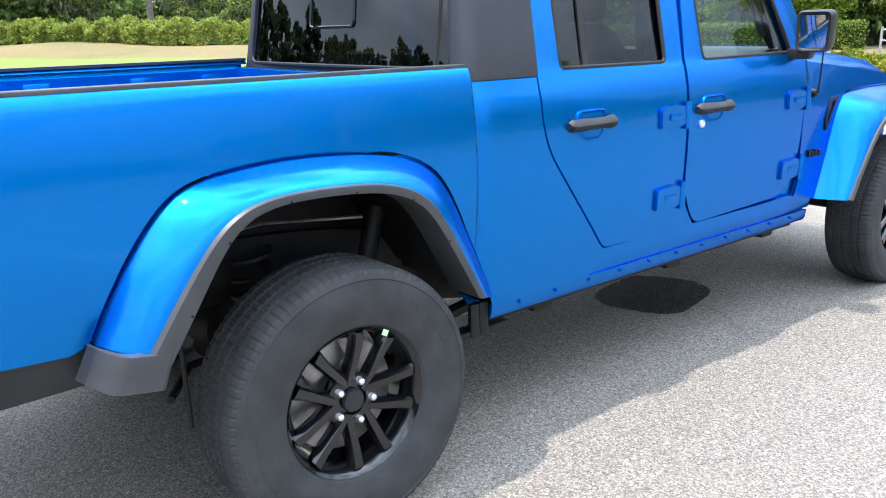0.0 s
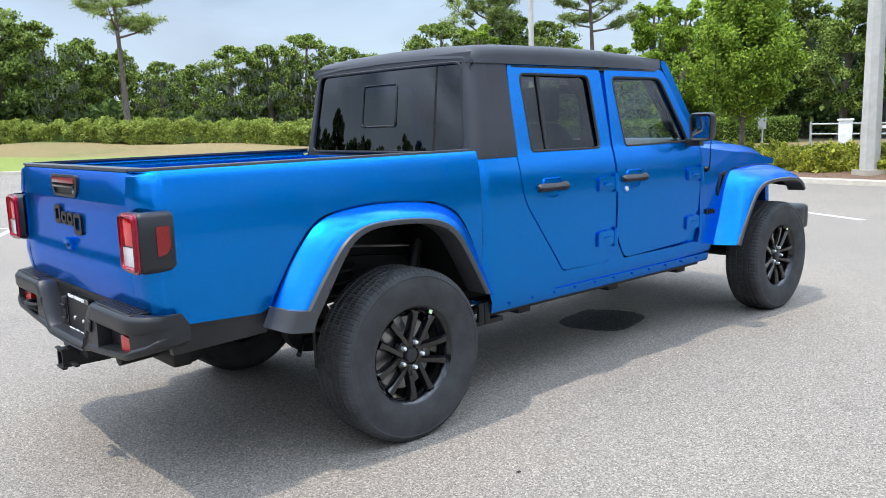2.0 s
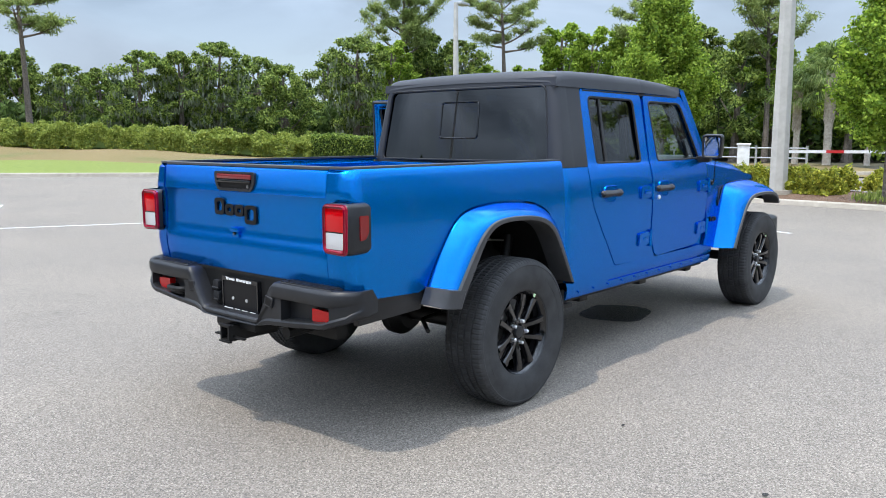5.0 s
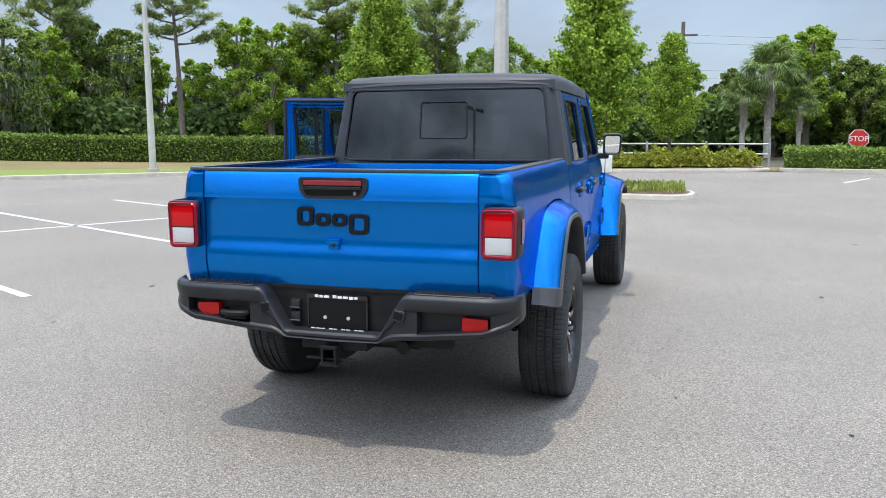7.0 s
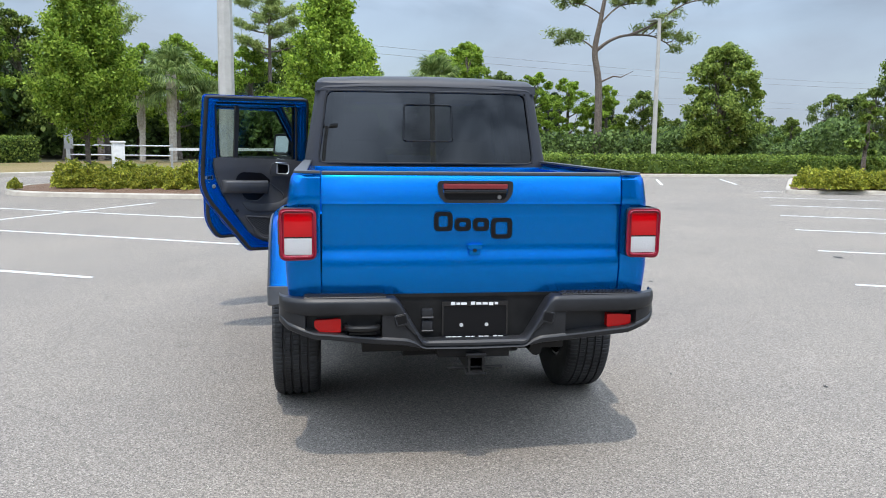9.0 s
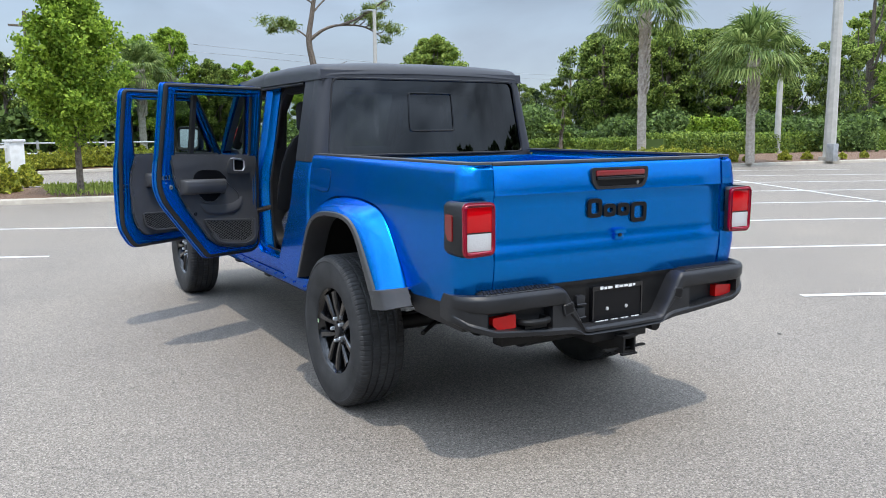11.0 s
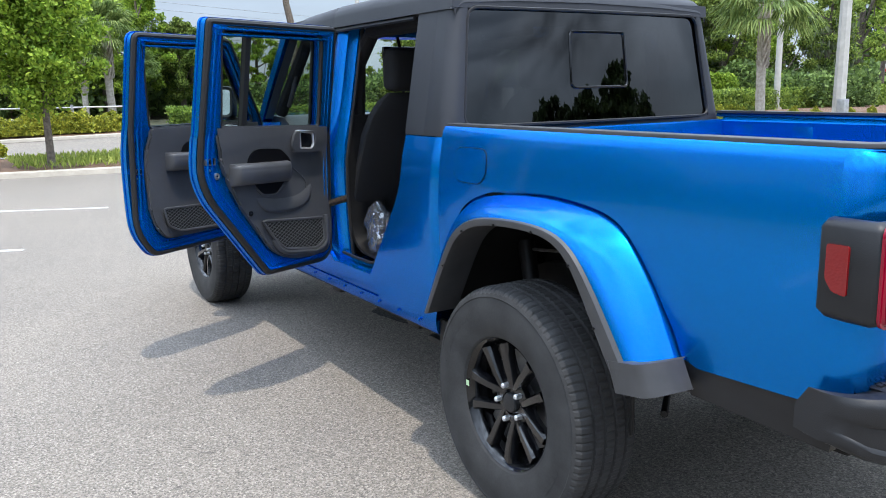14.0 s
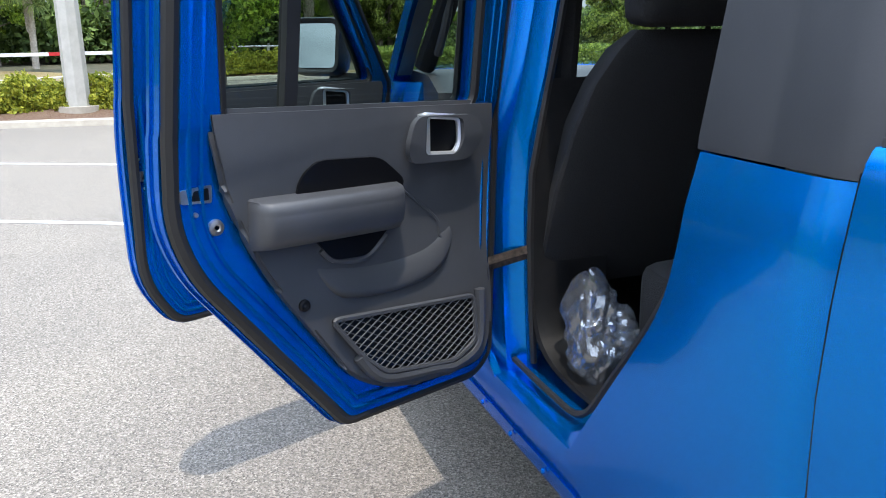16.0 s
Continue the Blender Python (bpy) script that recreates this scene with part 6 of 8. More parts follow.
for s in (-1, 1):
    bm = bmesh.new()
    sheet(bm, [(2.552, 1.225), (2.552, 0.66), (2.53, 0.60), (2.74, 0.56), (2.86, 0.80), (2.95, 1.0), (3.05, 1.06), (3.8, 1.05), (3.8, 1.09), (3.3, 1.15)], [], lambda x, z: 0.80 - max(0, x - 2.65) * 0.10 - max(0, z - 1.0) * 0.15, 0.02, (0.8, 1.0, 1.1), s)
    cowl = part("cowl_side", bm, M_BLUE, truck, "blue panel between front door and fender")
    bm = bmesh.new()
    sheet(bm, rounded([(2.775, 0.935), (2.835, 1.035), (2.925, 1.045), (2.795, 0.880)], 0.01, 2), [rounded([(2.797, 0.940), (2.845, 1.020), (2.880, 1.026), (2.805, 0.915)], 0.006, 2)], lambda x, z: 0.808 - max(0, x - 2.65) * 0.10, 0.012, (), s)
    part("side_vent", bm, M_BADGE, cowl, "dark slanted side vent")
    bm = bmesh.new()
    for k in range(4):
        box(bm, 2.625 + k * 0.03, 2.645 + k * 0.03, *sorted((s * 0.797, s * 0.806)), 0.775, 0.808 - (0.008 if k % 2 else 0))
    part("side_badge", bm, M_BADGE, cowl, "small dark badge shapes")
    bm = bmesh.new()
    revolve(bm, [(0.0005, -0.02), (0.014, -0.018), (0.02, -0.004), (0.022, 0.004)], 16)
    bmesh.ops.transform(bm, matrix=Matrix.Translation((2.63, s * 0.795, 1.075)) @ (Matrix.Rotation(math.pi, 4, "Z") if s > 0 else Matrix()), verts=bm.verts)
    if s < 0:
        tube(bm, [(2.63, -0.815, 1.075), (2.64, -0.815, 1.12), (2.66, -0.815, 1.40), (2.70, -0.815, 1.95)], [0.007, 0.004, 0.0022, 0.0012], 6)
    part("aerial" if s < 0 else "cap", bm, M_BADGE, cowl, "thin black aerial on a round foot" if s < 0 else "round black cap")
    # top of the front fender
    bm = bmesh.new()
    o, b = arch(GO, s * 0.742, 6), arch(GO, s * 0.60, 6)
    sel = [k for k in range(len(o)) if o[k].z > 0.96]
    loft(bm, [[o[k] + Vector((0, 0, 0.0)) for k in sel], [b[k] + Vector((0, 0, 0.02)) for k in sel]])
    part("fender_top", bm, M_BLUE, truck, "blue front fender top")
    # mirror
    bm = bmesh.new()
    rings = []
    for x, g in ((2.356, 0.020), (2.346, 0.014), (2.344, 0.006), (2.36, 0.0), (2.40, 0.0), (2.445, 0.012), (2.47, 0.035)):
        rings.append([(x, s * y, z) for y, z in rounded([(0.835 + g, 1.272 + g), (1.015 - g, 1.272 + g), (1.025 - g, 1.455 - g), (0.835 + g, 1.455 - g)], 0.035, 4)])
    loft(bm, rings, True, True)
    box(bm, 2.39, 2.47, *sorted((s * 0.765, s * 0.90)), 1.236, 1.285, 0.015)
    mirror = part("mirror", bm, M_PLASTIC, truck, "black door mirror", 45)
    bm = bmesh.new()
    sheet(bm, [(a * s, b) for a, b in rounded([(0.856, 1.293), (0.994, 1.293), (1.002, 1.434), (0.856, 1.434)], 0.022, 4)], [], lambda x, z: -2.351, 0.004, (), 1)
    bmesh.ops.transform(bm, matrix=Matrix(((0, -1, 0, 0), (1, 0, 0, 0), (0, 0, 1, 0), (0, 0, 0, 1))), verts=bm.verts)
    part("mirror_glass", bm, M_MIRROR, mirror, "clear mirror glass")
    if s < 0:
        mirror.matrix_basis = Matrix.Translation((2.43, -0.89, 1.357)) @ Matrix.Rotation(radians(9), 4, "Z") @ Matrix.Rotation(radians(-3), 4, "Y") @ Matrix.Diagonal((1, 0.80, 0.96, 1)) @ Matrix.Translation((-2.40, 0.93, -1.363))
    if s > 0:
        mirror.matrix_basis = Matrix.Translation((2.59, 0.985, 1.363)) @ Matrix.Rotation(-radians(38), 4, "Z") @ Matrix.Rotation(radians(9), 4, "Y") @ Matrix.Translation((-2.40, -0.93, -1.363))
bm = bmesh.new()
o = rounded([(-0.60, 0.70), (0.60, 0.70), (0.585, 1.10), (-0.585, 1.10)], 0.06, 4)
slots = [rounded([(y - 0.036, 0.80), (y + 0.036, 0.80), (y + 0.036, 1.03), (y - 0.036, 1.03)], 0.03, 4) for y in np.linspace(-0.28, 0.28, 7)]
sheet(bm, o, slots, lambda x, z: 3.90, 0.05, (), 1)
bmesh.ops.transform(bm, matrix=Matrix(((0, 1, 0, 0), (1, 0, 0, 0), (0, 0, 1, 0), (0, 0, 0, 1))), verts=bm.verts)
part("grille", bm, M_BLUE, truck, "blue slotted grille")
bm = bmesh.new()
box(bm, 3.90, 4.14, -0.82, 0.82, 0.52, 0.72, 0.05, 3)
for s in (-1, 1):
    box(bm, 3.72, 3.95, *sorted((s * 0.60, s * 0.88)), 0.56, 0.74, 0.06, 4)
part("front_bumper", bm, M_PLASTIC, truck, "grained black front bumper")

# ---- underbody ----
bm = bmesh.new()
for s in (-1, 1):
    pts = spline([(-1.15, s * 0.42, 0.62), (-0.7, s * 0.42, 0.66), (-0.3, s * 0.42, 0.74), (0.3, s * 0.44, 0.70), (0.7, s * 0.48, 0.52), (2.3, s * 0.48, 0.50), (2.9, s * 0.42, 0.62), (4.0, s * 0.42, 0.62)], 5)
    loft(bm, [[(p.x, p.y - 0.04, p.z - 0.07), (p.x, p.y + 0.04, p.z - 0.07), (p.x, p.y + 0.04, p.z + 0.07), (p.x, p.y - 0.04, p.z + 0.07)] for p in pts], True, True)
for x in (-0.9, 0.75, 1.6, 2.5):
    box(bm, x - 0.04, x + 0.04, -0.48, 0.48, 0.46, 0.54, 0.01)
part("chassis_frame", bm, M_DARK, truck, "black ladder chassis frame")
bm = bmesh.new()
tube(bm, [(0, -0.72, 0.392), (0, 0.72, 0.392)], 0.045, 12)
revolve(bm, [(0.0005, -0.10), (0.10, -0.09), (0.145, -0.03), (0.145, 0.03), (0.10, 0.09), (0.0005, 0.10)], 20)
bmesh.ops.translate(bm, vec=(0, 0, 0.392), verts=bm.verts[-120:])
part("rear_axle", bm, M_DARK, truck, "black rear axle and differential")
bm = bmesh.new()
tube(bm, [(WB, -0.72, 0.392), (WB, 0.72, 0.392)], 0.04, 12)
part("front_axle", bm, M_DARK, truck)
for s in (-1, 1):
    bm = bmesh.new()
    tube(bm, [(0.16, s * 0.60, 0.40), (0.32, s * 0.56, 0.86)], [0.032, 0.032], 12)
    tube(bm, [(0.13, s * 0.61, 0.30), (0.18, s * 0.59, 0.48)], 0.02, 10)
    part("shock_absorber", bm, M_DARK, truck, "black rear shock absorber")
    bm = bmesh.new()
    pts = [(-0.10 + 0.06 * math.cos(2 * math.pi * (j / 14)), s * 0.50 + 0.06 * math.sin(2 * math.pi * (j / 14)), 0.45 + 0.055 * (j / 14)) for j in range(85)]
    tube(bm, pts, 0.009, 6)
    part("coil_spring", bm, M_DARK, truck)
    bm = bmesh.new()
    tube(bm, [(-0.42, s * 0.74, 0.40), (-0.425, s * 0.74, 0.66)], 0.007, 8)
    tube(bm, [(-0.42, s * 0.74, 0.655), (-0.42, s * 0.78, 0.655)], 0.016, 8)
    tube(bm, [(-0.42, s * 0.60, 0.43), (-0.30, s * 0.45, 0.45), (0.0, s * 0.40, 0.46)], 0.012, 8)
    part("sway_bar_link", bm, M_DARK, truck, "thin stabiliser link")
    bm = bmesh.new()
    tube(bm, [(0.10, s * 0.56, 0.33), (0.95, s * 0.46, 0.42)], 0.026, 10)
    part("trailing_arm", bm, M_DARK, truck)
    bm = bmesh.new()
    for a in (-0.02, 0.02):
        box(bm, 0.56, 0.60, *sorted((s * 0.745, s * 0.765)), 0.40, 0.52, 0.008, m=Matrix.Translation((a, 0, 0)))
    box(bm, 0.50, 0.72, *sorted((s * 0.70, s * 0.76)), 0.40, 0.425, 0.006)
    part("sill_bracket", bm, M_DARK, truck, "black bracket under the sill's end")
    bm = bmesh.new()
    tube(bm, [(-0.46, s * 0.56, 0.84), (-0.1, s * 0.60, 0.88), (0.25, s * 0.58, 0.84)], 0.006, 6)
    tube(bm, [(-0.40, s * 0.62, 0.70), (-0.36, s * 0.60, 0.80), (-0.28, s * 0.58, 0.82)], 0.02, 8)
    part("brake_line", bm, M_STEEL, truck, "grey brake line in the arch")
bm = bmesh.new()
tube(bm, [(-1.10, -0.30, 0.50), (-0.6, -0.28, 0.52), (-0.2, -0.30, 0.66), (0.3, -0.30, 0.60), (1.0, -0.30, 0.45), (2.2, -0.30, 0.44)], 0.03, 10)
tube(bm, [(-0.95, -0.30, 0.51), (-0.90, 0.30, 0.50)], 0.03, 10)
revolve(bm, [(0.0005, -0.30), (0.09, -0.28), (0.10, 0.28), (0.0005, 0.30)], 20)
bmesh.ops.translate(bm, vec=(-0.78, 0.0, 0.50), verts=bm.verts[-80:])
part("exhaust", bm, M_DARK, truck, "dark exhaust pipe and silencer")
bm = bmesh.new()
box(bm, 0.8, 2.0, -0.42, 0.1, 0.40, 0.60, 0.05)
box(bm, 2.1, 3.3, -0.3, 0.3, 0.36, 0.70, 0.06)
part("fuel_tank", bm, M_DARK, truck, "black fuel tank and gearbox guard")
bm = bmesh.new()
box(bm, 0.60, 2.60, -0.70, 0.70, 0.555, 0.585)
part("cab_floor", bm, M_DARK, truck)
bm = bmesh.new()
box(bm, 0.53, 0.575, -0.755, 0.755, 0.60, 1.262)
part("cab_back_wall", bm, M_TRIM, truck, "black rear wall of the cab")
bm = bmesh.new()
loft(bm, [[(x, y, 1.765 - (0.015 if abs(y) > 0.5 else 0)) for x in (0.62, 1.4, 2.26)] for y in (-0.66, -0.4, 0.4, 0.66)])
part("headliner", bm, M_TRIM, truck, "dark headliner")


# ---- interior ----
def seat(name, x, y, w, rear=False):
    recline = 0.24 if rear else 0.35
    bm = bmesh.new()
    rings = []
    for px, z0, z1, f in ((x + (0.36 if rear else 0.50), 0.80, 0.90, 0.94), (x + (0.33 if rear else 0.46), 0.76, 0.945, 1.0), (x + 0.20, 0.76, 0.935, 1.0), (x + 0.02, 0.76, 0.92, 0.97)):
        rings.append([(px, y + w * u * f, z0 + (z1 - z0) * t) for u, t in rounded([(-0.5, 0), (0.5, 0), (0.5, 1), (-0.5, 1)], 0.12, 3)])
    loft(bm, rings, True, True)
    st = part("seat", bm, M_CLOTH, truck, "black cloth " + name)
    bm = bmesh.new()
    rings = []
    for k, (z, t, f) in enumerate(((0.80, 0.10, 0.94), (0.88, 0.14, 1.0), (1.05, 0.15, 1.0), (1.20, 0.14, 0.93), (1.30, 0.125, 0.82), (1.37, 0.11, 0.66), (1.41, 0.06, 0.48))):
        z = z if not rear else 0.80 + (z - 0.80) * 0.74
        px = x - (z - 0.84) * recline
        rings.append([(px - 0.09 + t * a, y + w * u * f, z) for a, u in rounded([(-0.5, -0.5), (0.5, -0.42), (0.42, 0.0), (0.5, 0.42), (-0.5, 0.5)], 0.12, 3)])
    loft(bm, rings, True, True)
    part("backrest", bm, M_CLOTH, st, "black cloth backrest")
    bm = bmesh.new()
    box(bm, x, x + 0.30, y - w * 0.36, y + w * 0.36, 0.585, 0.77, 0.03)
    part("seat_base", bm, M_DARK, st)
    if rear:
        return
    bm = bmesh.new()
    px = x - (1.5 - 0.84) * recline - 0.08
    box(bm, px - 0.065, px + 0.05, y - 0.145, y + 0.145, 1.415, 1.62, 0.045, 3)
    for d in (-0.05, 0.05):
        tube(bm, [(px, y + d, 1.38), (px, y + d, 1.46)], 0.007, 6)
    part("headrest", bm, M_CLOTH, st, "black headrest")


seat("front seat", 1.72, 0.405, 0.54)
seat("front seat", 1.72, -0.405, 0.54)
seat("rear bench seat", 0.93, 0.30, 0.56, True)
seat("rear bench seat", 0.93, -0.30, 0.56, True)
bm = bmesh.new()
rings = []
for y in (-0.68, -0.3, 0.3, 0.68):
    rings.append([(2.595, y, 1.285), (2.40, y, 1.275), (2.30, y, 1.225), (2.27, y, 1.08), (2.33, y, 0.95), (2.45, y, 0.80), (2.60, y, 0.80)])
loft(bm, rings, True, True)
part("dashboard", bm, M_TRIM, truck, "black dashboard")
for s in (-1, 1):
    bm = bmesh.new()
    loft(bm, [[(x - 0.045, s * (y - 0.012), z), (x - 0.050, s * (y - 0.060), z), (x + 0.03, s * (y - 0.075), z), (x + 0.02, s * (y - 0.064), z)] for x, y, z in ((2.59, 0.755, 1.27), (2.45, 0.735, 1.46), (2.28, 0.695, 1.72))], True, True)
    part("pillar_lining", bm, M_TRIM, truck, "black lining of the windscreen pillar")
bm = bmesh.new()
c, ax = Vector((2.16, 0.37, 1.12)), Matrix.Rotation(radians(-66), 4, "Y")
pts = [c + (ax @ Vector((0.185 * math.cos(a), 0.185 * math.sin(a), 0))) for a in np.linspace(0, 2 * math.pi, 33)]
tube(bm, pts, 0.015, 8, False)
for a in (0.0, math.pi, -math.pi / 2):
    tube(bm, [c, c + (ax @ Vector((0.18 * math.sin(a + math.pi / 2) * 0 + 0.18 * math.cos(a), 0.18 * math.sin(a), 0)))], 0.016, 6)
tube(bm, [c + Vector((-0.01, 0, 0)), c + Vector((0.24, 0, -0.08))], [0.06, 0.04], 12)
part("steering_wheel", bm, M_TRIM, truck, "black steering wheel")
bm = bmesh.new()
box(bm, 2.22, 2.25, -0.12, 0.12, 1.60, 1.67, 0.012)
tube(bm, [(2.24, 0, 1.66), (2.27, 0, 1.73)], 0.01, 6)
part("rear_view_mirror", bm, M_GLOSS, truck, "black interior mirror")
for s in (-1, 1):
    bm = bmesh.new()
    tube(bm, [(1.63, s * 0.60, 0.62), (1.63, s * 0.60, 1.20), (1.62, s * 0.585, 1.55), (1.50, s * 0.56, 1.70), (0.70, s * 0.55, 1.71), (0.63, s * 0.56, 1.5), (0.62, s * 0.60, 1.26)], 0.038, 10)
    tube(bm, [(1.58, s * 0.57, 1.66), (2.20, s * 0.60, 1.69), (2.50, s * 0.66, 1.30)], 0.035, 10)
    part("roll_bar", bm, M_CLOTH, truck, "padded black roll bar")
    bm = bmesh.new()
    tube(bm, [(2.42, s * 0.64, 1.34), (2.36, s * 0.635, 1.42), (2.30, s * 0.63, 1.54), (2.31, s * 0.63, 1.60)], 0.014, 8)
    part("grab_handle", bm, M_TRIM, truck, "black grab handle")

# crumpled clear bag on the rear floor
bm = bmesh.new()
bmesh.ops.create_icosphere(bm, subdivisions=5, radius=1.0)
fold = random.Random(4)
planes = [(Vector((fold.gauss(0, 1), fold.gauss(0, 1), fold.gauss(0, 0.7))).normalized(), 0.62 + 0.36 * fold.random()) for k in range(34)]
dents = [(Vector((fold.gauss(0, 1), fold.gauss(0, 1), fold.gauss(0, 1))).normalized(), fold.uniform(-0.3, 0.3), 0.05 + 0.08 * fold.random()) for k in range(9)]
for v in bm.verts:
    d = v.co.normalized()
    k = min(1.12, min(h / max(0.05, n.dot(d)) for n, h in planes))
    k -= sum(a * max(0.0, 1.0 - abs(n.dot(d) - o) * 7.0) for n, o, a in dents)
    k += 0.05 * noise.noise(d * 2.2)
    v.co = Vector((d.x * 0.118 * k, d.y * 0.105 * k, max(-0.15, d.z * 0.195 * k)))
bmesh.ops.translate(bm, vec=(1.400, 0.605, 0.735), verts=bm.verts)
tagged(ob_of("plastic_bag", bm, M_FILM, sharp=16), "crumpled clear plastic bag on the rear footwell floor", "bag")

# ---- plants ----
def foliage(name, dark, mid, light, through=0.35):
    m = bpy.data.materials.new(name)
    m.use_nodes = True
    nt = m.node_tree
    b = bsdf(m)
    geo = nt.nodes.new("ShaderNodeNewGeometry")
    info = nt.nodes.new("ShaderNodeObjectInfo")
    r = ramp(m, geo, "Random Per Island", [(0.0, dark), (0.5, mid), (1.0, light)])
    hue = nt.nodes.new("ShaderNodeHueSaturation")
    vary = nt.nodes.new("ShaderNodeMapRange")
    vary.inputs["To Min"].default_value, vary.inputs["To Max"].default_value = 0.92, 1.12
    join(m, info, "Random", vary, "Value")
    join(m, vary, "Result", hue, "Value")
    join(m, r, "Color", hue, "Color")
    join(m, hue, "Color", b, "Base Color")
    b.inputs["Roughness"].default_value = 0.62
    b.inputs["Specular IOR Level"].default_value = 0.25
    tr = nt.nodes.new("ShaderNodeBsdfTranslucent")
    join(m, hue, "Color", tr, "Color")
    mx = nt.nodes.new("ShaderNodeMixShader")
    mx.inputs["Fac"].default_value = through
    out = nt.nodes["Material Output"]
    nt.links.new(b.outputs["BSDF"], mx.inputs[1])
    nt.links.new(tr.outputs["BSDF"], mx.inputs[2])
    nt.links.new(mx.outputs["Shader"], out.inputs["Surface"])
    return m


M_OAK = foliage("oak_leaves", (0.060, 0.110, 0.026), (0.245, 0.340, 0.066), (0.500, 0.590, 0.140), 0.48)
M_WOOD = foliage("woodland_leaves", (0.030, 0.058, 0.014), (0.165, 0.240, 0.050), (0.420, 0.500, 0.120), 0.44)
# oak leaves with the shade of back-lit crowns put into the colour
M_SHADED_OAK = foliage("shaded_oak_leaves", (0.020, 0.034, 0.012), (0.050, 0.082, 0.030), (0.092, 0.132, 0.052), 0.2)
M_YOUNG = foliage("fresh_leaves", (0.075, 0.140, 0.016), (0.235, 0.360, 0.042), (0.450, 0.570, 0.085), 0.46)
M_PINE = foliage("pine_needles", (0.120, 0.170, 0.050), (0.270, 0.345, 0.105), (0.450, 0.500, 0.180), 0.45)
M_MOSS = foliage("grey_moss_leaves", (0.132, 0.162, 0.096), (0.204, 0.240, 0.144), (0.288, 0.318, 0.210))
M_PALM = foliage("palm_fronds", (0.060, 0.100, 0.030), (0.160, 0.235, 0.065), (0.330, 0.400, 0.135), 0.4)
M_SHRUB = foliage("yellow_green_shrub", (0.14, 0.175, 0.028), (0.32, 0.35, 0.046), (0.55, 0.52, 0.076), 0.42)
M_HEDGE = foliage("hedge_leaves", (0.050, 0.092, 0.018), (0.165, 0.245, 0.042), (0.330, 0.410, 0.080), 0.4)
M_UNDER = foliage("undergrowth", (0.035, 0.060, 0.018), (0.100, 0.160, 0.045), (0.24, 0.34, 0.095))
M_WILD = foliage("yellow_hedge_leaves", (0.150, 0.200, 0.040), (0.270, 0.330, 0.065), (0.43, 0.47, 0.11), 0.45)
M_BARK = mat("grey_brown_bark", (0.14, 0.11, 0.085), 0.9)
bk = noise_of(M_BARK, 14, 6, 0.7)
put_color(M_BARK, ramp(M_BARK, bk, "Fac", [(0.3, (0.075, 0.058, 0.045)), (0.7, (0.23, 0.19, 0.155))]).outputs["Color"])
bump(M_BARK, bk, "Fac", 1.0, 0.04)
M_PALMBARK = mat("palm_trunk", (0.26, 0.22, 0.18), 0.9)
put_color(M_PALMBARK, ramp(M_PALMBARK, noise_of(M_PALMBARK, 9, 5, 0.7), "Fac", [(0.3, (0.30, 0.26, 0.215)), (0.7, (0.60, 0.54, 0.47))]).outputs["Color"])
bump(M_PALMBARK, noise_of(M_PALMBARK, 30, 4), "Fac", 0.8, 0.02)


def leaf_mesh(name, centres, size, material, rng, aspect=1.6, up=0.25, axis=None):
    """Many folded leaves (two triangles each) round the centres."""
    n = len(centres)
    s = size * (0.6 + 0.8 * rng.random(n))[:, None]
    a = axis if axis is not None else rng.normal(size=(n, 3))
    a = a / np.linalg.norm(a, axis=1)[:, None]
    b = rng.normal(size=(n, 3))
    b[:, 2] += up
    b = np.cross(a, b)
    b = b / (np.linalg.norm(b, axis=1)[:, None] + 1e-9)
    c = np.cross(a, b)
    u, v = a * s * aspect * 0.5, b * s * 0.5
    w = c * s * 0.16
    verts = np.stack([centres - u, centres + v + w, centres + u, centres - v + w], 1).reshape(-1, 3)
    me = bpy.data.meshes.new(name)
    me.vertices.add(4 * n)
    me.vertices.foreach_set("co", verts.astype(np.float32).ravel())
    k = np.arange(n)[:, None] * 4
    loops = np.concatenate([k, k + 1, k + 2, k, k + 2, k + 3], 1).ravel()
    me.loops.add(6 * n)
    me.loops.foreach_set("vertex_index", loops.astype(np.int32))
    me.polygons.add(2 * n)
    me.polygons.foreach_set("loop_start", (np.arange(2 * n) * 3).astype(np.int32))
    me.polygons.foreach_set("loop_total", np.full(2 * n, 3, np.int32))
    me.update()
    me.validate()
    me.materials.append(material)
    return me


def clumps(rng, centres, radii, per, flat=0.75):
    """Points on the shells of clumps, thinned inside."""
    out = []
    for c, r in zip(centres, radii):
        d = rng.normal(size=(per, 3))
        d /= np.linalg.norm(d, axis=1)[:, None]
        rr = r * np.abs(0.20 + 0.95 * rng.random(per) ** 0.6 + 0.26 * rng.normal(size=per))
        p = d * rr[:, None]
        p[:, 2] *= flat
        out.append(np.array(c) + p)
    return np.concatenate(out)


def limbs(bm, base, ends, r0, rng):
    for e in ends:
        e = Vector(e)
        b = Vector(base(min(0.95, max(0.25, 0.35 + 0.5 * rng.random()))))
        if e.z < b.z + 0.2:
            b = Vector(base(0.3))
        mid = b.lerp(e, 0.5) + Vector((0, 0, -0.06 * (e - b).length)) + Vector(rng.normal(size=3) * 0.05 * (e - b).length)
        tube(bm, spline([b, mid, e], 3), [r0 * 0.42 * (1 - 0.8 * k / 6) for k in range(7)], 5, False)


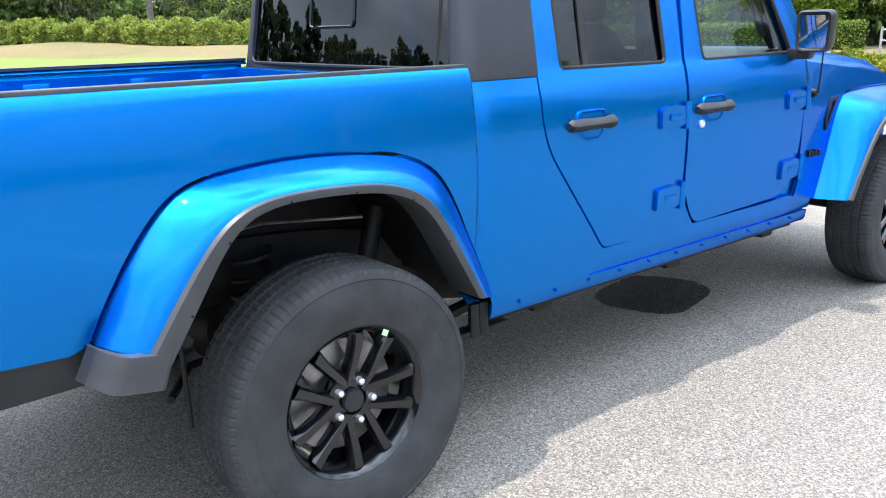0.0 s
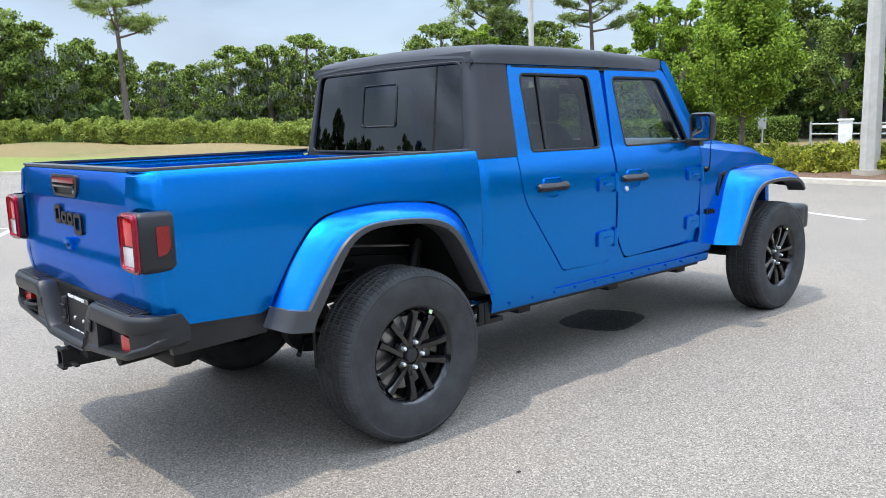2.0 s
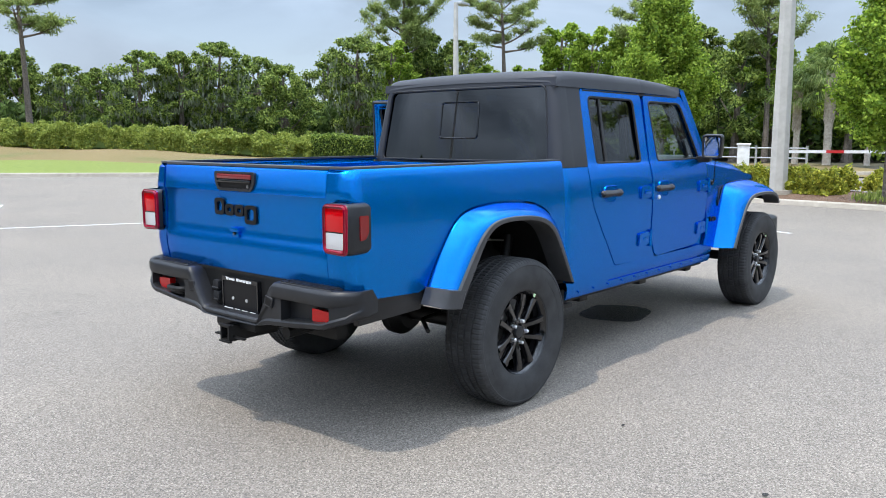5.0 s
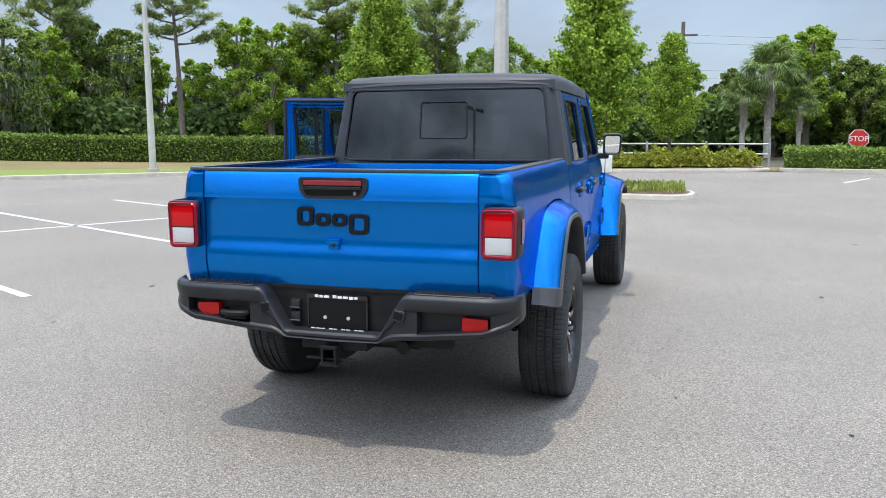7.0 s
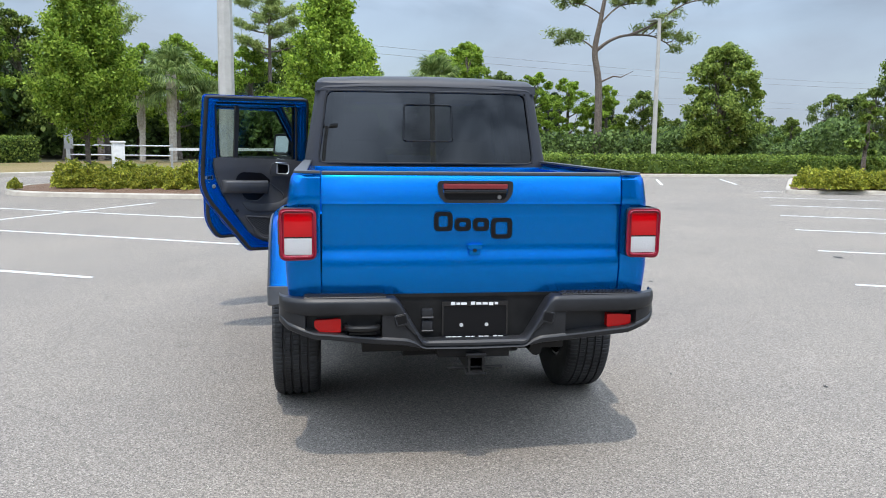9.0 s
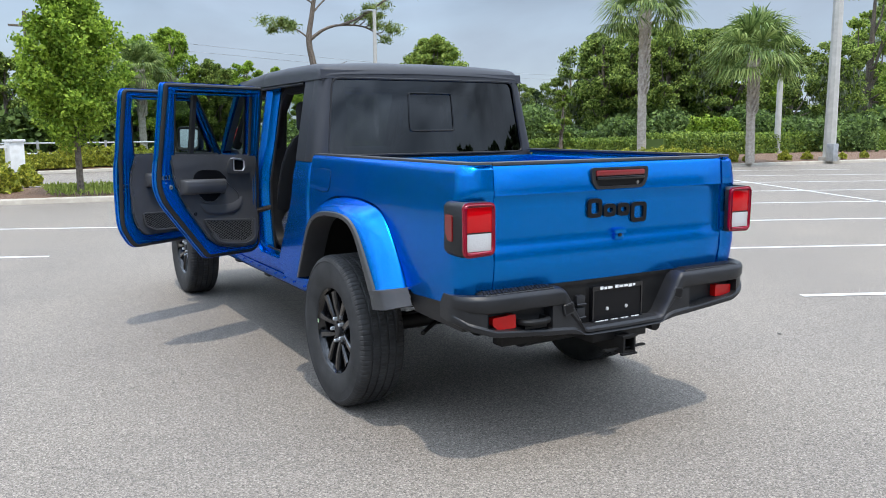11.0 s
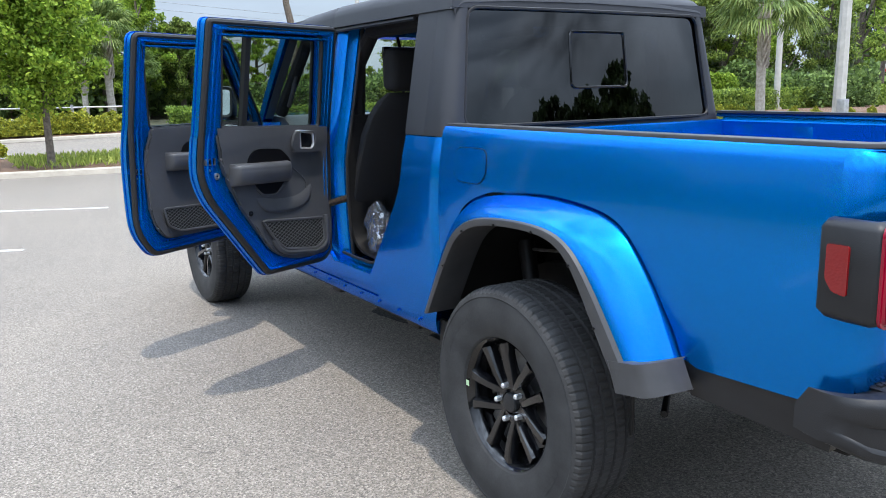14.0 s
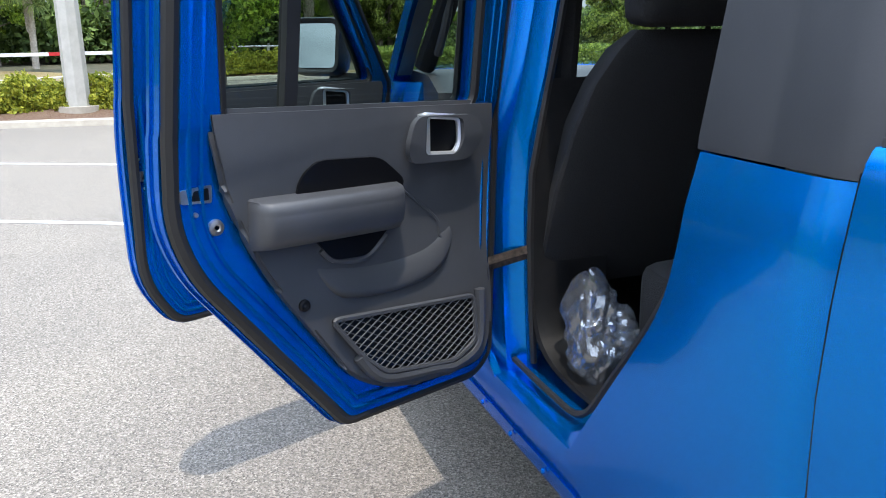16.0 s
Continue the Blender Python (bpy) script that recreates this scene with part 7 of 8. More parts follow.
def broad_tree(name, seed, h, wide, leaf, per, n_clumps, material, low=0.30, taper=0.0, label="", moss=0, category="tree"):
    """Broadleaf tree: uneven lobes of leaf clumps on limbs, with gaps between them."""
    rng = np.random.default_rng(seed)
    root = tagged(empty(name), label, category)
    lean = rng.normal(size=2) * 0.03 * h
    stem = lambda t: (lean[0] * t * t, lean[1] * t * t, h * 0.86 * t)
    ends, cs, rs = [], [], []
    lobes = max(9, n_clumps // 4)
    for k in range(lobes):
        t = (k + rng.random()) / lobes
        env = math.sin(math.pi * min(1, 0.14 + 0.84 * t)) ** 0.6 if not taper else (1 - t) ** taper * min(1, 0.45 + 4 * t)
        a = k * 2.4 + rng.random()
        q = wide / 2 * env * (0.18 + 0.74 * rng.random() ** 0.7)
        big = wide * (0.095 + 0.080 * rng.random()) * (0.66 + 0.42 * env)
        c = np.array((stem(t)[0] + q * math.cos(a), stem(t)[1] + q * math.sin(a), h * (low + (0.93 - low) * t)))
        ends.append(tuple(c))
        for _ in range(n_clumps // lobes):
            d = rng.normal(size=3)
            d /= np.linalg.norm(d)
            d[2] = abs(d[2]) * 0.85 - 0.30
            cs.append(tuple(c + d * big * (0.40 + 0.70 * rng.random())))
            rs.append(big * (0.34 + 0.34 * rng.random()))
    bm = bmesh.new()
    tube(bm, [stem(t) for t in np.linspace(0, 1, 8)], [h * 0.026 * (1.25 - t) + (0.02 * h if t == 0 else 0) * 0.6 for t in np.linspace(0, 1, 8)], 8)
    limbs(bm, stem, ends[::2], h * 0.022, rng)
    part("trunk", bm, M_BARK, root)
    pts = clumps(rng, cs, rs, per)
    ob = new("crown", leaf_mesh("crown", pts, leaf, material, rng))
    ob.parent = root
    if moss:
        hang = np.array([cs[int(i)] for i in rng.integers(0, int(len(cs) * 0.75), moss)]) + rng.normal(size=(moss, 3)) * wide * np.array((0.05, 0.05, 0.03)) - np.array((0, 0, 0.35))
        ax = np.tile((0.05, 0.05, -1.0), (moss, 1)) + rng.normal(size=(moss, 3)) * 0.12
        ob = new("hanging_moss", leaf_mesh("hanging_moss", hang, leaf * 0.9, M_MOSS, rng, 4.0, axis=ax))
        ob.parent = root
        ob["kind"] = "stuff"
    return root


def young_tree(seed, h, wide, label, branches=84, per=640, leaf=0.052):
    """Upright young tree: a straight stem, branches that rise steeply, leaves along them."""
    rng = np.random.default_rng(seed)
    root = tagged(empty("young_tree"), label, "tree")
    bm = bmesh.new()
    tube(bm, [(0.03 * math.sin(2.5 * t), 0.02 * t, h * 0.95 * t) for t in np.linspace(0, 1, 9)], [0.060 * (1.1 - t) + 0.006 for t in np.linspace(0, 1, 9)], 8)
    pts = []
    for k in range(branches):
        t = (k + rng.random()) / branches
        z = h * (0.20 + 0.72 * t)
        run = wide / 2 * min(1.0, 0.62 + 2.2 * t) * (1.0 - t) ** 0.80 * (0.72 + 0.42 * rng.random()) + 0.10
        a = k * 2.4 + rng.random() * 0.7
        lift = 0.42 + 0.5 * rng.random() + 0.6 * t
        b = Vector((0, 0, z))
        e = b + Vector((math.cos(a) * run, math.sin(a) * run, lift * run * 0.85 + 0.06))
        m = b.lerp(e, 0.5) + Vector((0, 0, -0.10 * run))
        line = spline([b, m, e], 3)
        tube(bm, line, [0.016 * (1 - t * 0.6) * (1 - 0.85 * j / (len(line) - 1)) + 0.002 for j in range(len(line))], 4, False)
        n = int(per * (0.35 + 0.65 * run / (wide / 2)))
        f = 0.22 + 0.83 * rng.random(n) ** 0.75
        p = np.array(b)[None] * (1 - f)[:, None] + np.array(e)[None] * f[:, None]
        p[:, 2] -= 0.22 * run * f * (1 - f)
        spread = (0.20 - 0.10 * f) * (0.5 + 0.5 * wide / 3)
        pts.append(p + rng.normal(size=(n, 3)) * spread[:, None] * np.array((1, 1, 0.75)))
    part("trunk", bm, M_BARK, root)
    ob = new("crown", leaf_mesh("crown", np.concatenate(pts), leaf, M_YOUNG, rng))
    ob.parent = root
    return root


def needles(root, bm, tufts, h, rng, per=95):
    """Finishes a pine: trunk and boughs, and needle tufts at (place, radius)."""
    part("trunk", bm, M_BARK, root)
    pts = clumps(rng, [t[0] for t in tufts], [t[1] for t in tufts], per, 0.62)
    ob = new("crown", leaf_mesh("crown", pts, h * 0.0040, M_PINE, rng, 6.5))
    ob.parent = root
    return root


def bough(bm, line, r, rng, tufts, h, twigs=5, bare=0.40, size=1.0):
    """A bough along line with side twigs that end in needle tufts."""
    line = spline(line, 4)
    n = len(line)
    tube(bm, line, [r * (1 - 0.8 * k / (n - 1)) for k in range(n)], 5, False)
    whole = (line[-1] - line[0]).length
    d = (line[-1] - line[0]).normalized()
    side = d.cross(Vector((0, 0, 1)))
    for k in range(twigs):
        f = bare + (1.0 - bare) * (k + rng.random()) / twigs
        b = line[min(n - 1, int(f * (n - 1)))]
        w = (d * 0.6 + side * (1 if k % 2 else -1) * (0.5 + 0.6 * rng.random()) + Vector((0, 0, 0.15 + 0.55 * rng.random()))).normalized()
        e = b + w * whole * (0.16 + 0.22 * rng.random())
        tube(bm, [b, b.lerp(e, 0.5) - Vector((0, 0, 0.03 * whole)), e], [r * 0.35, r * 0.25, r * 0.12], 4, False)
        tufts.append((tuple(e), h * size * (0.022 + 0.018 * rng.random())))
        if rng.random() < 0.6:
            tufts.append((tuple(b.lerp(e, 0.55) + Vector((0, 0, 0.01 * h))), h * size * (0.012 + 0.010 * rng.random())))
    tufts.append((tuple(line[-1]), h * size * (0.018 + 0.012 * rng.random())))


def pine_tree(name, seed, h, label, boughs=20, reach=1.0, start=0.5, steep=0.2):
    """Tall pine: a bare bent stem, uneven boughs above, open tufted crown."""
    rng = np.random.default_rng(seed)
    root = tagged(empty(name), label, "pine tree")
    bend = rng.normal(size=2) * 0.030 * h
    stem = lambda t: Vector((bend[0] * t * t, bend[1] * math.sin(t * 3) * 0.6, h * t))
    bm = bmesh.new()
    tube(bm, [stem(t) for t in np.linspace(0, 1, 12)], [h * 0.0175 * (1.10 - 0.85 * t) for t in np.linspace(0, 1, 12)], 8)
    tufts = []
    for k in range(boughs):
        u = ((k + rng.random()) / boughs) ** 0.85
        t = start + (0.95 - start) * u
        a = k * 2.4 + rng.normal() * 0.5
        q = reach * h * (0.10 + 0.16 * rng.random()) * (1.05 - 0.45 * u)
        b = stem(t)
        out = Vector((math.cos(a), math.sin(a), 0))
        rise = steep * (0.5 + rng.random()) + 0.25 * u
        m = b + out * q * 0.5 + Vector((0, 0, rise * q * 0.30))
        e = b + out * q + Vector((0, 0, rise * q))
        bough(bm, [b, m, e], h * 0.0062 * (1.2 - 0.6 * u), rng, tufts, h, 6 + int(4 * rng.random()))
    tufts.append((tuple(stem(0.99)), h * 0.03))
    return needles(root, bm, tufts, h, rng)


def crooked_pine(seed, label, turn):
    """A sparse pine with a crooked stem, one long forked limb and a dead branch."""
    rng = np.random.default_rng(seed)
    root = tagged(empty("bent_pine"), label, "pine tree")
    at = lambda u, z, v=0.0: Vector((u * math.cos(turn) - v * math.sin(turn), u * math.sin(turn) + v * math.cos(turn), z))
    bm = bmesh.new()
    stem = spline([at(0, -0.6), at(0.1, 2.0), at(0.05, 4.4), at(-0.2, 6.0), at(0.0, 7.4), at(0.25, 8.9), at(0.6, 10.8)], 4)
    tube(bm, stem, [0.24 - 0.17 * k / (len(stem) - 1) for k in range(len(stem))], 9)
    tufts = []
    for line, r, n, bare in (
            ([at(-0.2, 6.0), at(0.6, 6.6), at(1.5, 6.85), at(2.8, 6.8, 0.3), at(3.9, 6.2, 0.5)], 0.11, 7, 0.55),
            ([at(1.5, 6.85), at(2.6, 7.3, -0.2), at(4.2, 8.3, -0.5), at(5.4, 8.5, -0.6)], 0.08, 7, 0.45),
            ([at(-0.15, 6.1), at(-1.0, 6.7, 0.3), at(-2.1, 6.6, 0.6)], 0.06, 5, 0.4),
            ([at(0.0, 7.4), at(1.0, 8.4, 0.4), at(2.6, 8.6, 0.8)], 0.06, 6, 0.4),
            ([at(0.1, 7.9), at(-0.9, 8.4, -0.5), at(-1.9, 8.3, -0.9)], 0.05, 5, 0.4),
            ([at(0.4, 9.6), at(1.5, 10.3, -0.6), at(2.7, 10.4, -1.0)], 0.05, 6, 0.3),
            ([at(0.4, 9.9), at(-0.8, 10.6, 0.5), at(-1.7, 10.9, 0.8)], 0.05, 6, 0.3),
            ([at(0.6, 10.7), at(0.9, 11.4), at(0.8, 12.0)], 0.04, 5, 0.2)):
        bough(bm, line, r, rng, tufts, 12.0, n, bare, 1.05)
    tube(bm, [at(0.05, 4.4), at(0.8, 4.75), at(1.2, 4.7), at(1.8, 5.0)], [0.06, 0.045, 0.035, 0.012], 5, False)
    return needles(root, bm, tufts, 12.0, rng, 150)


def fan_palm(name, seed, h, label, fronds=34, reach=1.5):
    """Cabbage palm: ringed trunk, crown of fan leaves, drooping old ones below."""
    rng = np.random.default_rng(seed)
    root = tagged(empty(name), label, "palm tree")
    bm = bmesh.new()
    k = 22
    tube(bm, [(0.05 * math.sin(t * 2), 0.04 * t, h * t) for t in np.linspace(0, 1, k)], [0.155 - 0.025 * t + (0.014 if i % 2 else 0) + (0.05 if t > 0.86 else 0) for i, t in enumerate(np.linspace(0, 1, k))], 10)
    for i in range(110):
        a, z = i * 2.4, h * (0.45 + 0.55 * i / 110)
        b = Vector((0.135 * math.cos(a), 0.135 * math.sin(a), z))
        tube(bm, [b, b + Vector((0.085 * math.cos(a + 0.4), 0.085 * math.sin(a + 0.4), 0.20))], [0.045, 0.020], 5)
    part("trunk", bm, M_PALMBARK, root)
    verts, faces = [], []
    for i in range(fronds):
        a = i * 2.39996
        el = 1.42 - 1.75 * (i / fronds) ** 0.9 + rng.normal() * 0.14
        d = Vector((math.cos(a) * math.cos(el), math.sin(a) * math.cos(el), math.sin(el)))
        base = Vector((0, 0, h))
        hub = base + d * reach * (0.52 + 0.16 * rng.random()) + Vector((0, 0, -0.12 * reach * math.cos(el)))
        side = d.cross(Vector((0, 0, 1)))
        side = side.normalized() if side.length > 0.05 else Vector((1, 0, 0))
        nrm = side.cross(d).normalized()
        n0 = len(verts)
        verts += [base + side * 0.015, hub + side * 0.012, hub - side * 0.012, base - side * 0.015]
        faces.append((n0, n0 + 1, n0 + 2, n0 + 3))
        for j in range(30):
            f = (j / 29 - 0.5) * 2
            t = f * 1.9
            w = d * math.cos(t) + side * math.sin(t)
            L = reach * (0.78 - 0.26 * abs(f)) * (0.8 + 0.3 * rng.random())
            mid = hub + w * L * 0.55 + nrm * (0.03 + 0.05 * rng.random()) * reach - nrm * 0.10 * reach * abs(f)
            tip = hub + w * L * 0.94 - nrm * 0.16 * reach * abs(f) + Vector((0, 0, -(0.16 + 0.26 * rng.random()) * L))
            q = w.cross(nrm) * 0.017 * reach
            n0 = len(verts)
            verts += [hub, mid + q, tip, mid - q]
            faces.append((n0, n0 + 1, n0 + 2, n0 + 3))
    me = bpy.data.meshes.new("crown")
    me.from_pydata([tuple(v) for v in verts], [], faces)
    me.materials.append(M_PALM)
    ob = new("crown", me)
    ob.parent = root
    return root


def feather_palm(name, seed, h, label):
    """Date palm: arching fronds with two ranks of leaflets."""
    rng = np.random.default_rng(seed)
    root = tagged(empty(name), label, "palm tree")
    bm = bmesh.new()
    tube(bm, [(0, 0, h * t) for t in np.linspace(0, 1, 20)], [0.24 + (0.03 if i % 2 else 0) + (0.1 if i > 16 else 0) for i in range(20)], 10)
    part("trunk", bm, M_BARK, root)
    verts, faces = [], []
    for i in range(64):
        a, el = i * 2.39996, 1.38 - 1.45 * i / 64
        out = Vector((math.cos(a), math.sin(a), 0))
        side = out.cross(Vector((0, 0, 1)))
        L = 2.9 + 0.4 * rng.random()
        prev = Vector((0, 0, h))
        for j in range(22):
            t = (j + 1) / 22
            e = el - 1.25 * t * t
            p = prev + (out * math.cos(e) + Vector((0, 0, math.sin(e)))) * L / 22
            for s, lift in ((-1, 0.25), (1, 0.25), (-1, -0.40), (1, -0.40)):
                tip = p + (side * s * 0.75 + out * 0.45 + Vector((0, 0, lift))) * 0.55 * (1.1 - 0.6 * t)
                q = out * 0.075
                n0 = len(verts)
                verts += [p - q, tip, p + q]
                faces.append((n0, n0 + 1, n0 + 2))
            prev = p
    me = bpy.data.meshes.new("crown")
    me.from_pydata([tuple(v) for v in verts], [], faces)
    me.materials.append(M_PALM)
    ob = new("crown", me)
    ob.parent = root
    return root


def place(root, x, y, z=0.0, turn=0.0, scale=1.0):
    m = Matrix.Translation((x, y, z)) @ Matrix.Rotation(turn, 4, "Z") @ Matrix.Scale(scale, 4)
    root.matrix_basis = m
    return root


def again(root, x, y, z=0.0, turn=0.0, scale=1.0):
    c = copy_thing(root, Matrix())
    return place(c, x, y, z, turn, scale)


# trees that stand alone
place(young_tree(11, 5.05, 2.15, "young bright green tree on the mulched island"), 14.4, 0.56, 0.12)
place(young_tree(12, 5.4, 2.7, "full bright green young tree on the mulched island", 110, 680), 16.7, 6.5, 0.12)
place(young_tree(13, 5.2, 2.2, "slim bright green young tree beside the gate", 76, 460), 28.0, -0.8, 0.1)
place(broad_tree("round_tree", 14, 6.4, 3.7, 0.088, 200, 240, M_OAK, 0.12, 0, "dense round dark green tree behind the hedge"), 33.5, -18.6)
place(broad_tree("slim_tree", 15, 3.4, 1.7, 0.12, 260, 22, M_HEDGE, 0.06, 0.5, "slim bright green columnar tree behind the hedge"), 26.5, -21.5)
place(crooked_pine(21, "tall sparse pine with a crooked bare trunk", radians(-109)), 37.5, -13.6)

place(broad_tree("airy_oak", 16, 11.5, 5.2, 0.12, 150, 96, M_OAK, 0.10, 0, "tall airy oak behind the low hedge"), 28.4, -48.0)
# woodland: a few kinds, set along the skyline by bearing and rise
REF = Vector((-3.8, 0.0, 0))
skyline = ramp_of(sorted([(-180, 0.1), (-120, 0.11), (-80, 0.09), (-69, 0.05), (-61, 0.06), (-58.5, 0.125), (-55, 0.1), (-47, 0.125), (-45, 0.13), (-41, 0.132), (-38, 0.12), (-36.5, 0.082), (-33.5, 0.056), (-31, 0.035), (-26, 0.045), (-23.8, 0.03), (-21, 0.062), (-16, 0.078), (-13, 0.084), (-11.2, 0.098), (-9, 0.118), (-7.5, 0.115), (-6, 0.085), (-4, 0.08), (-1, 0.085), (1.4, 0.105), (3.6, 0.138), (6.7, 0.092), (9.3, 0.108), (11, 0.11), (14, 0.118), (16, 0.115), (18, 0.14), (21, 0.14), (24, 0.15), (28, 0.156), (30.6, 0.122), (33, 0.095), (35, 0.1), (37, 0.122), (39.3, 0.138), (43, 0.142), (46.3, 0.118), (47.7, 0.095), (50.7, 0.098), (53, 0.116), (57, 0.115), (59.6, 0.118), (62.5, 0.078), (65, 0.09), (67.5, 0.108), (70, 0.126), (72, 0.148), (74, 0.158), (78, 0.155), (90, 0.13), (130, 0.11), (180, 0.1)]))
kinds = [
    broad_tree("oak_tree", 31, 8.0, 5.3, 0.108, 150, 144, M_WOOD, 0.20, 0, "broad dark green oak at the wood's edge"),
    broad_tree("oak_tree", 32, 8.0, 4.3, 0.108, 150, 128, M_WOOD, 0.18, 0, "tall dark green oak at the wood's edge"),
    broad_tree("mossy_oak", 33, 8.0, 4.7, 0.100, 130, 120, M_WOOD, 0.22, 0, "oak hung with grey moss at the wood's edge", 1500),
    broad_tree("light_tree", 34, 8.0, 4.3, 0.100, 150, 124, M_YOUNG, 0.22, 0, "light green broadleaf tree at the wood's edge"),
    pine_tree("pine_tree", 35, 12.0, "tall spreading pine rising over the wood", 21, 1.0, 0.46, 0.65),
    pine_tree("pine_tree", 36, 12.0, "tall flat-topped pine rising over the wood", 15, 1.05, 0.58, 0.22),
    broad_tree("live_oak", 37, 8.0, 5.2, 0.24, 44, 180, M_SHADED_OAK, 0.14, 0, "dense oak round the lot, dark leaves carrying its back-lit shade"),
    broad_tree("live_oak", 38, 8.0, 4.4, 0.24, 44, 160, M_SHADED_OAK, 0.12, 0, "tall oak deeper in the wood, dark leaves carrying its shade"),
]
first = [True] * len(kinds)
rng = np.random.default_rng(5)


def plant(kind, b, d, h, turn):
    x, y = REF.x + d * math.cos(radians(b)), REF.y + d * math.sin(radians(b))
    scale = h / (12.0 if kind in (4, 5) else 8.0)
    if first[kind]:
        first[kind] = False
        kinds[kind]["group"] = "woodland trees"
        return place(kinds[kind], x, y, 0.0, turn, scale)
    return again(kinds[kind], x, y, 0.0, turn, scale)


b = -79.0
while b < 80:
    near_side = -60 < b < -12
    d = (46 if near_side else 48) + 8 * rng.random()
    if b < -55.5:
        d = 165 + 30 * rng.random()
    h = (skyline(b) * d + 1.4) * (0.91 + 0.18 * rng.random())
    kind = int(rng.choice([0, 0, 1, 2, 2] if b > 58 else [1, 3, 3, 3] if -20 < b < 34 else [0, 1, 1, 2, 2, 3, 3]))
    if 50 < b < 60 or 42 < b < 46:
        kind = 2
    plant(kind, b, d, h, 6.28 * rng.random())
    b += 2.1 + 0.8 * rng.random()
# a second rank between and behind, with the wood's shade put into darker leaves
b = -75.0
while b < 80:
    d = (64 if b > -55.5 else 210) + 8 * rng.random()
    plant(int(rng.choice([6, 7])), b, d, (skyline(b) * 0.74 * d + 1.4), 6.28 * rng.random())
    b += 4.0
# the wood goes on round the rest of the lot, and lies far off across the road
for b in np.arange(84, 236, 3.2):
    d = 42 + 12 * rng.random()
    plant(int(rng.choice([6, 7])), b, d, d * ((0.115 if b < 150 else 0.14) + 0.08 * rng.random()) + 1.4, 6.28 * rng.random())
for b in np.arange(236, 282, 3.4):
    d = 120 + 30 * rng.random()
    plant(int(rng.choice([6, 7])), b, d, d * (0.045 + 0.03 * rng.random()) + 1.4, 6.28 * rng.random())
# a knot of tall oaks by the gate
for b, d, h, k in ((-9.0, 49, 7.3, 3), (-12.2, 50, 5.5, 1), (-7.0, 51, 7.2, 3)):
    plant(k, b, d, h, 6.28 * rng.random())
# a dense dark stand behind the palms
for b, d, h, k in ((-38.9, 46, 7.0, 1), (-41.0, 47, 7.5, 0), (-43.2, 46, 7.1, 0), (-45.4, 47, 7.3, 2), (-47.4, 46, 7.2, 0), (-40.0, 50, 6.4, 0), (-44.3, 50, 6.8, 1)):
    plant(k, b, d, h, 6.28 * rng.random())
# pines over the skyline
for b, d, h, k in ((65.8, 46, 10.8, 5), (40.8, 54, 12.5, 4), (33.4, 50, 10.8, 5), (23.5, 50, 10.6, 5), (15.6, 48, 10.2, 4), (4.6, 52, 10.0, 5), (-57.8, 66, 11.0, 4), (76, 50, 10.5, 5)):
    plant(k, b, d, h, 6.28 * rng.random())

# undergrowth that fills the wood's edge
def thicket(name, arc, d0, d1, h, n, leaf, material, label):
    rng = np.random.default_rng(77)
    bb = np.radians(arc[0] + (arc[1] - arc[0]) * rng.random(n))
    dd = d0 + (d1 - d0) * rng.random(n)
    lump = np.array([0.55 + 0.45 * noise.noise(Vector((a * 16, d * 0.12, 0))) for a, d in zip(bb, dd)])
    z = h * lump * rng.random(n) ** 0.7 + 0.1
    pts = np.stack([REF.x + dd * np.cos(bb), REF.y + dd * np.sin(bb), z], 1)
    return tagged(new(name, leaf_mesh(name, pts, leaf, material, rng)), label, "undergrowth", kind="stuff")


thicket("undergrowth", (-14, 80), 50, 64, 5.2, 120000, 0.26, M_UNDER, "dense dark undergrowth under the trees")
thicket("scrub", (-56.5, -14), 42, 58, 3.2, 110000, 0.135, M_UNDER, "green scrub behind the hedge")
thicket("far_scrub", (-80, -56), 160, 215, 8.0, 9000, 1.2, M_UNDER, "far dark scrub")
thicket("far_thicket", (80, 228), 50, 66, 5.0, 12000, 0.8, M_UNDER, "dark thicket round the lot")

# palms
pa = fan_palm("cabbage_palm", 41, 3.6, "cabbage palm with a pale trunk", 50, 1.25)
place(pa, 40.5, -4.16, 0, 0, 0.90)
for x, y, s, r in ((40.8, -5.4, 1.22, 1.0), (41.0, -6.9, 0.74, 2.0), (37.0, 8.1, 1.16, 3.0), (37.5, 6.5, 0.85, 4.0), (37.2, 9.6, 0.95, 5.0)):
    again(pa, x, y, 0.1, r, s)
place(fan_palm("cabbage_palm", 44, 3.75, "shaggy cabbage palm with a broad crown and a booted trunk", 50, 1.6), 15.8, -21.6, 0.1)
place(fan_palm("cabbage_palm", 43, 5.35, "tall cabbage palm with a pale bare trunk", 46, 1.55), 17.8, -18.3, 0.1)
place(feather_palm("date_palm", 42, 5.2, "date palm with arching feather fronds"), 25.7, -56.4, 0, 0.3, 1.08)


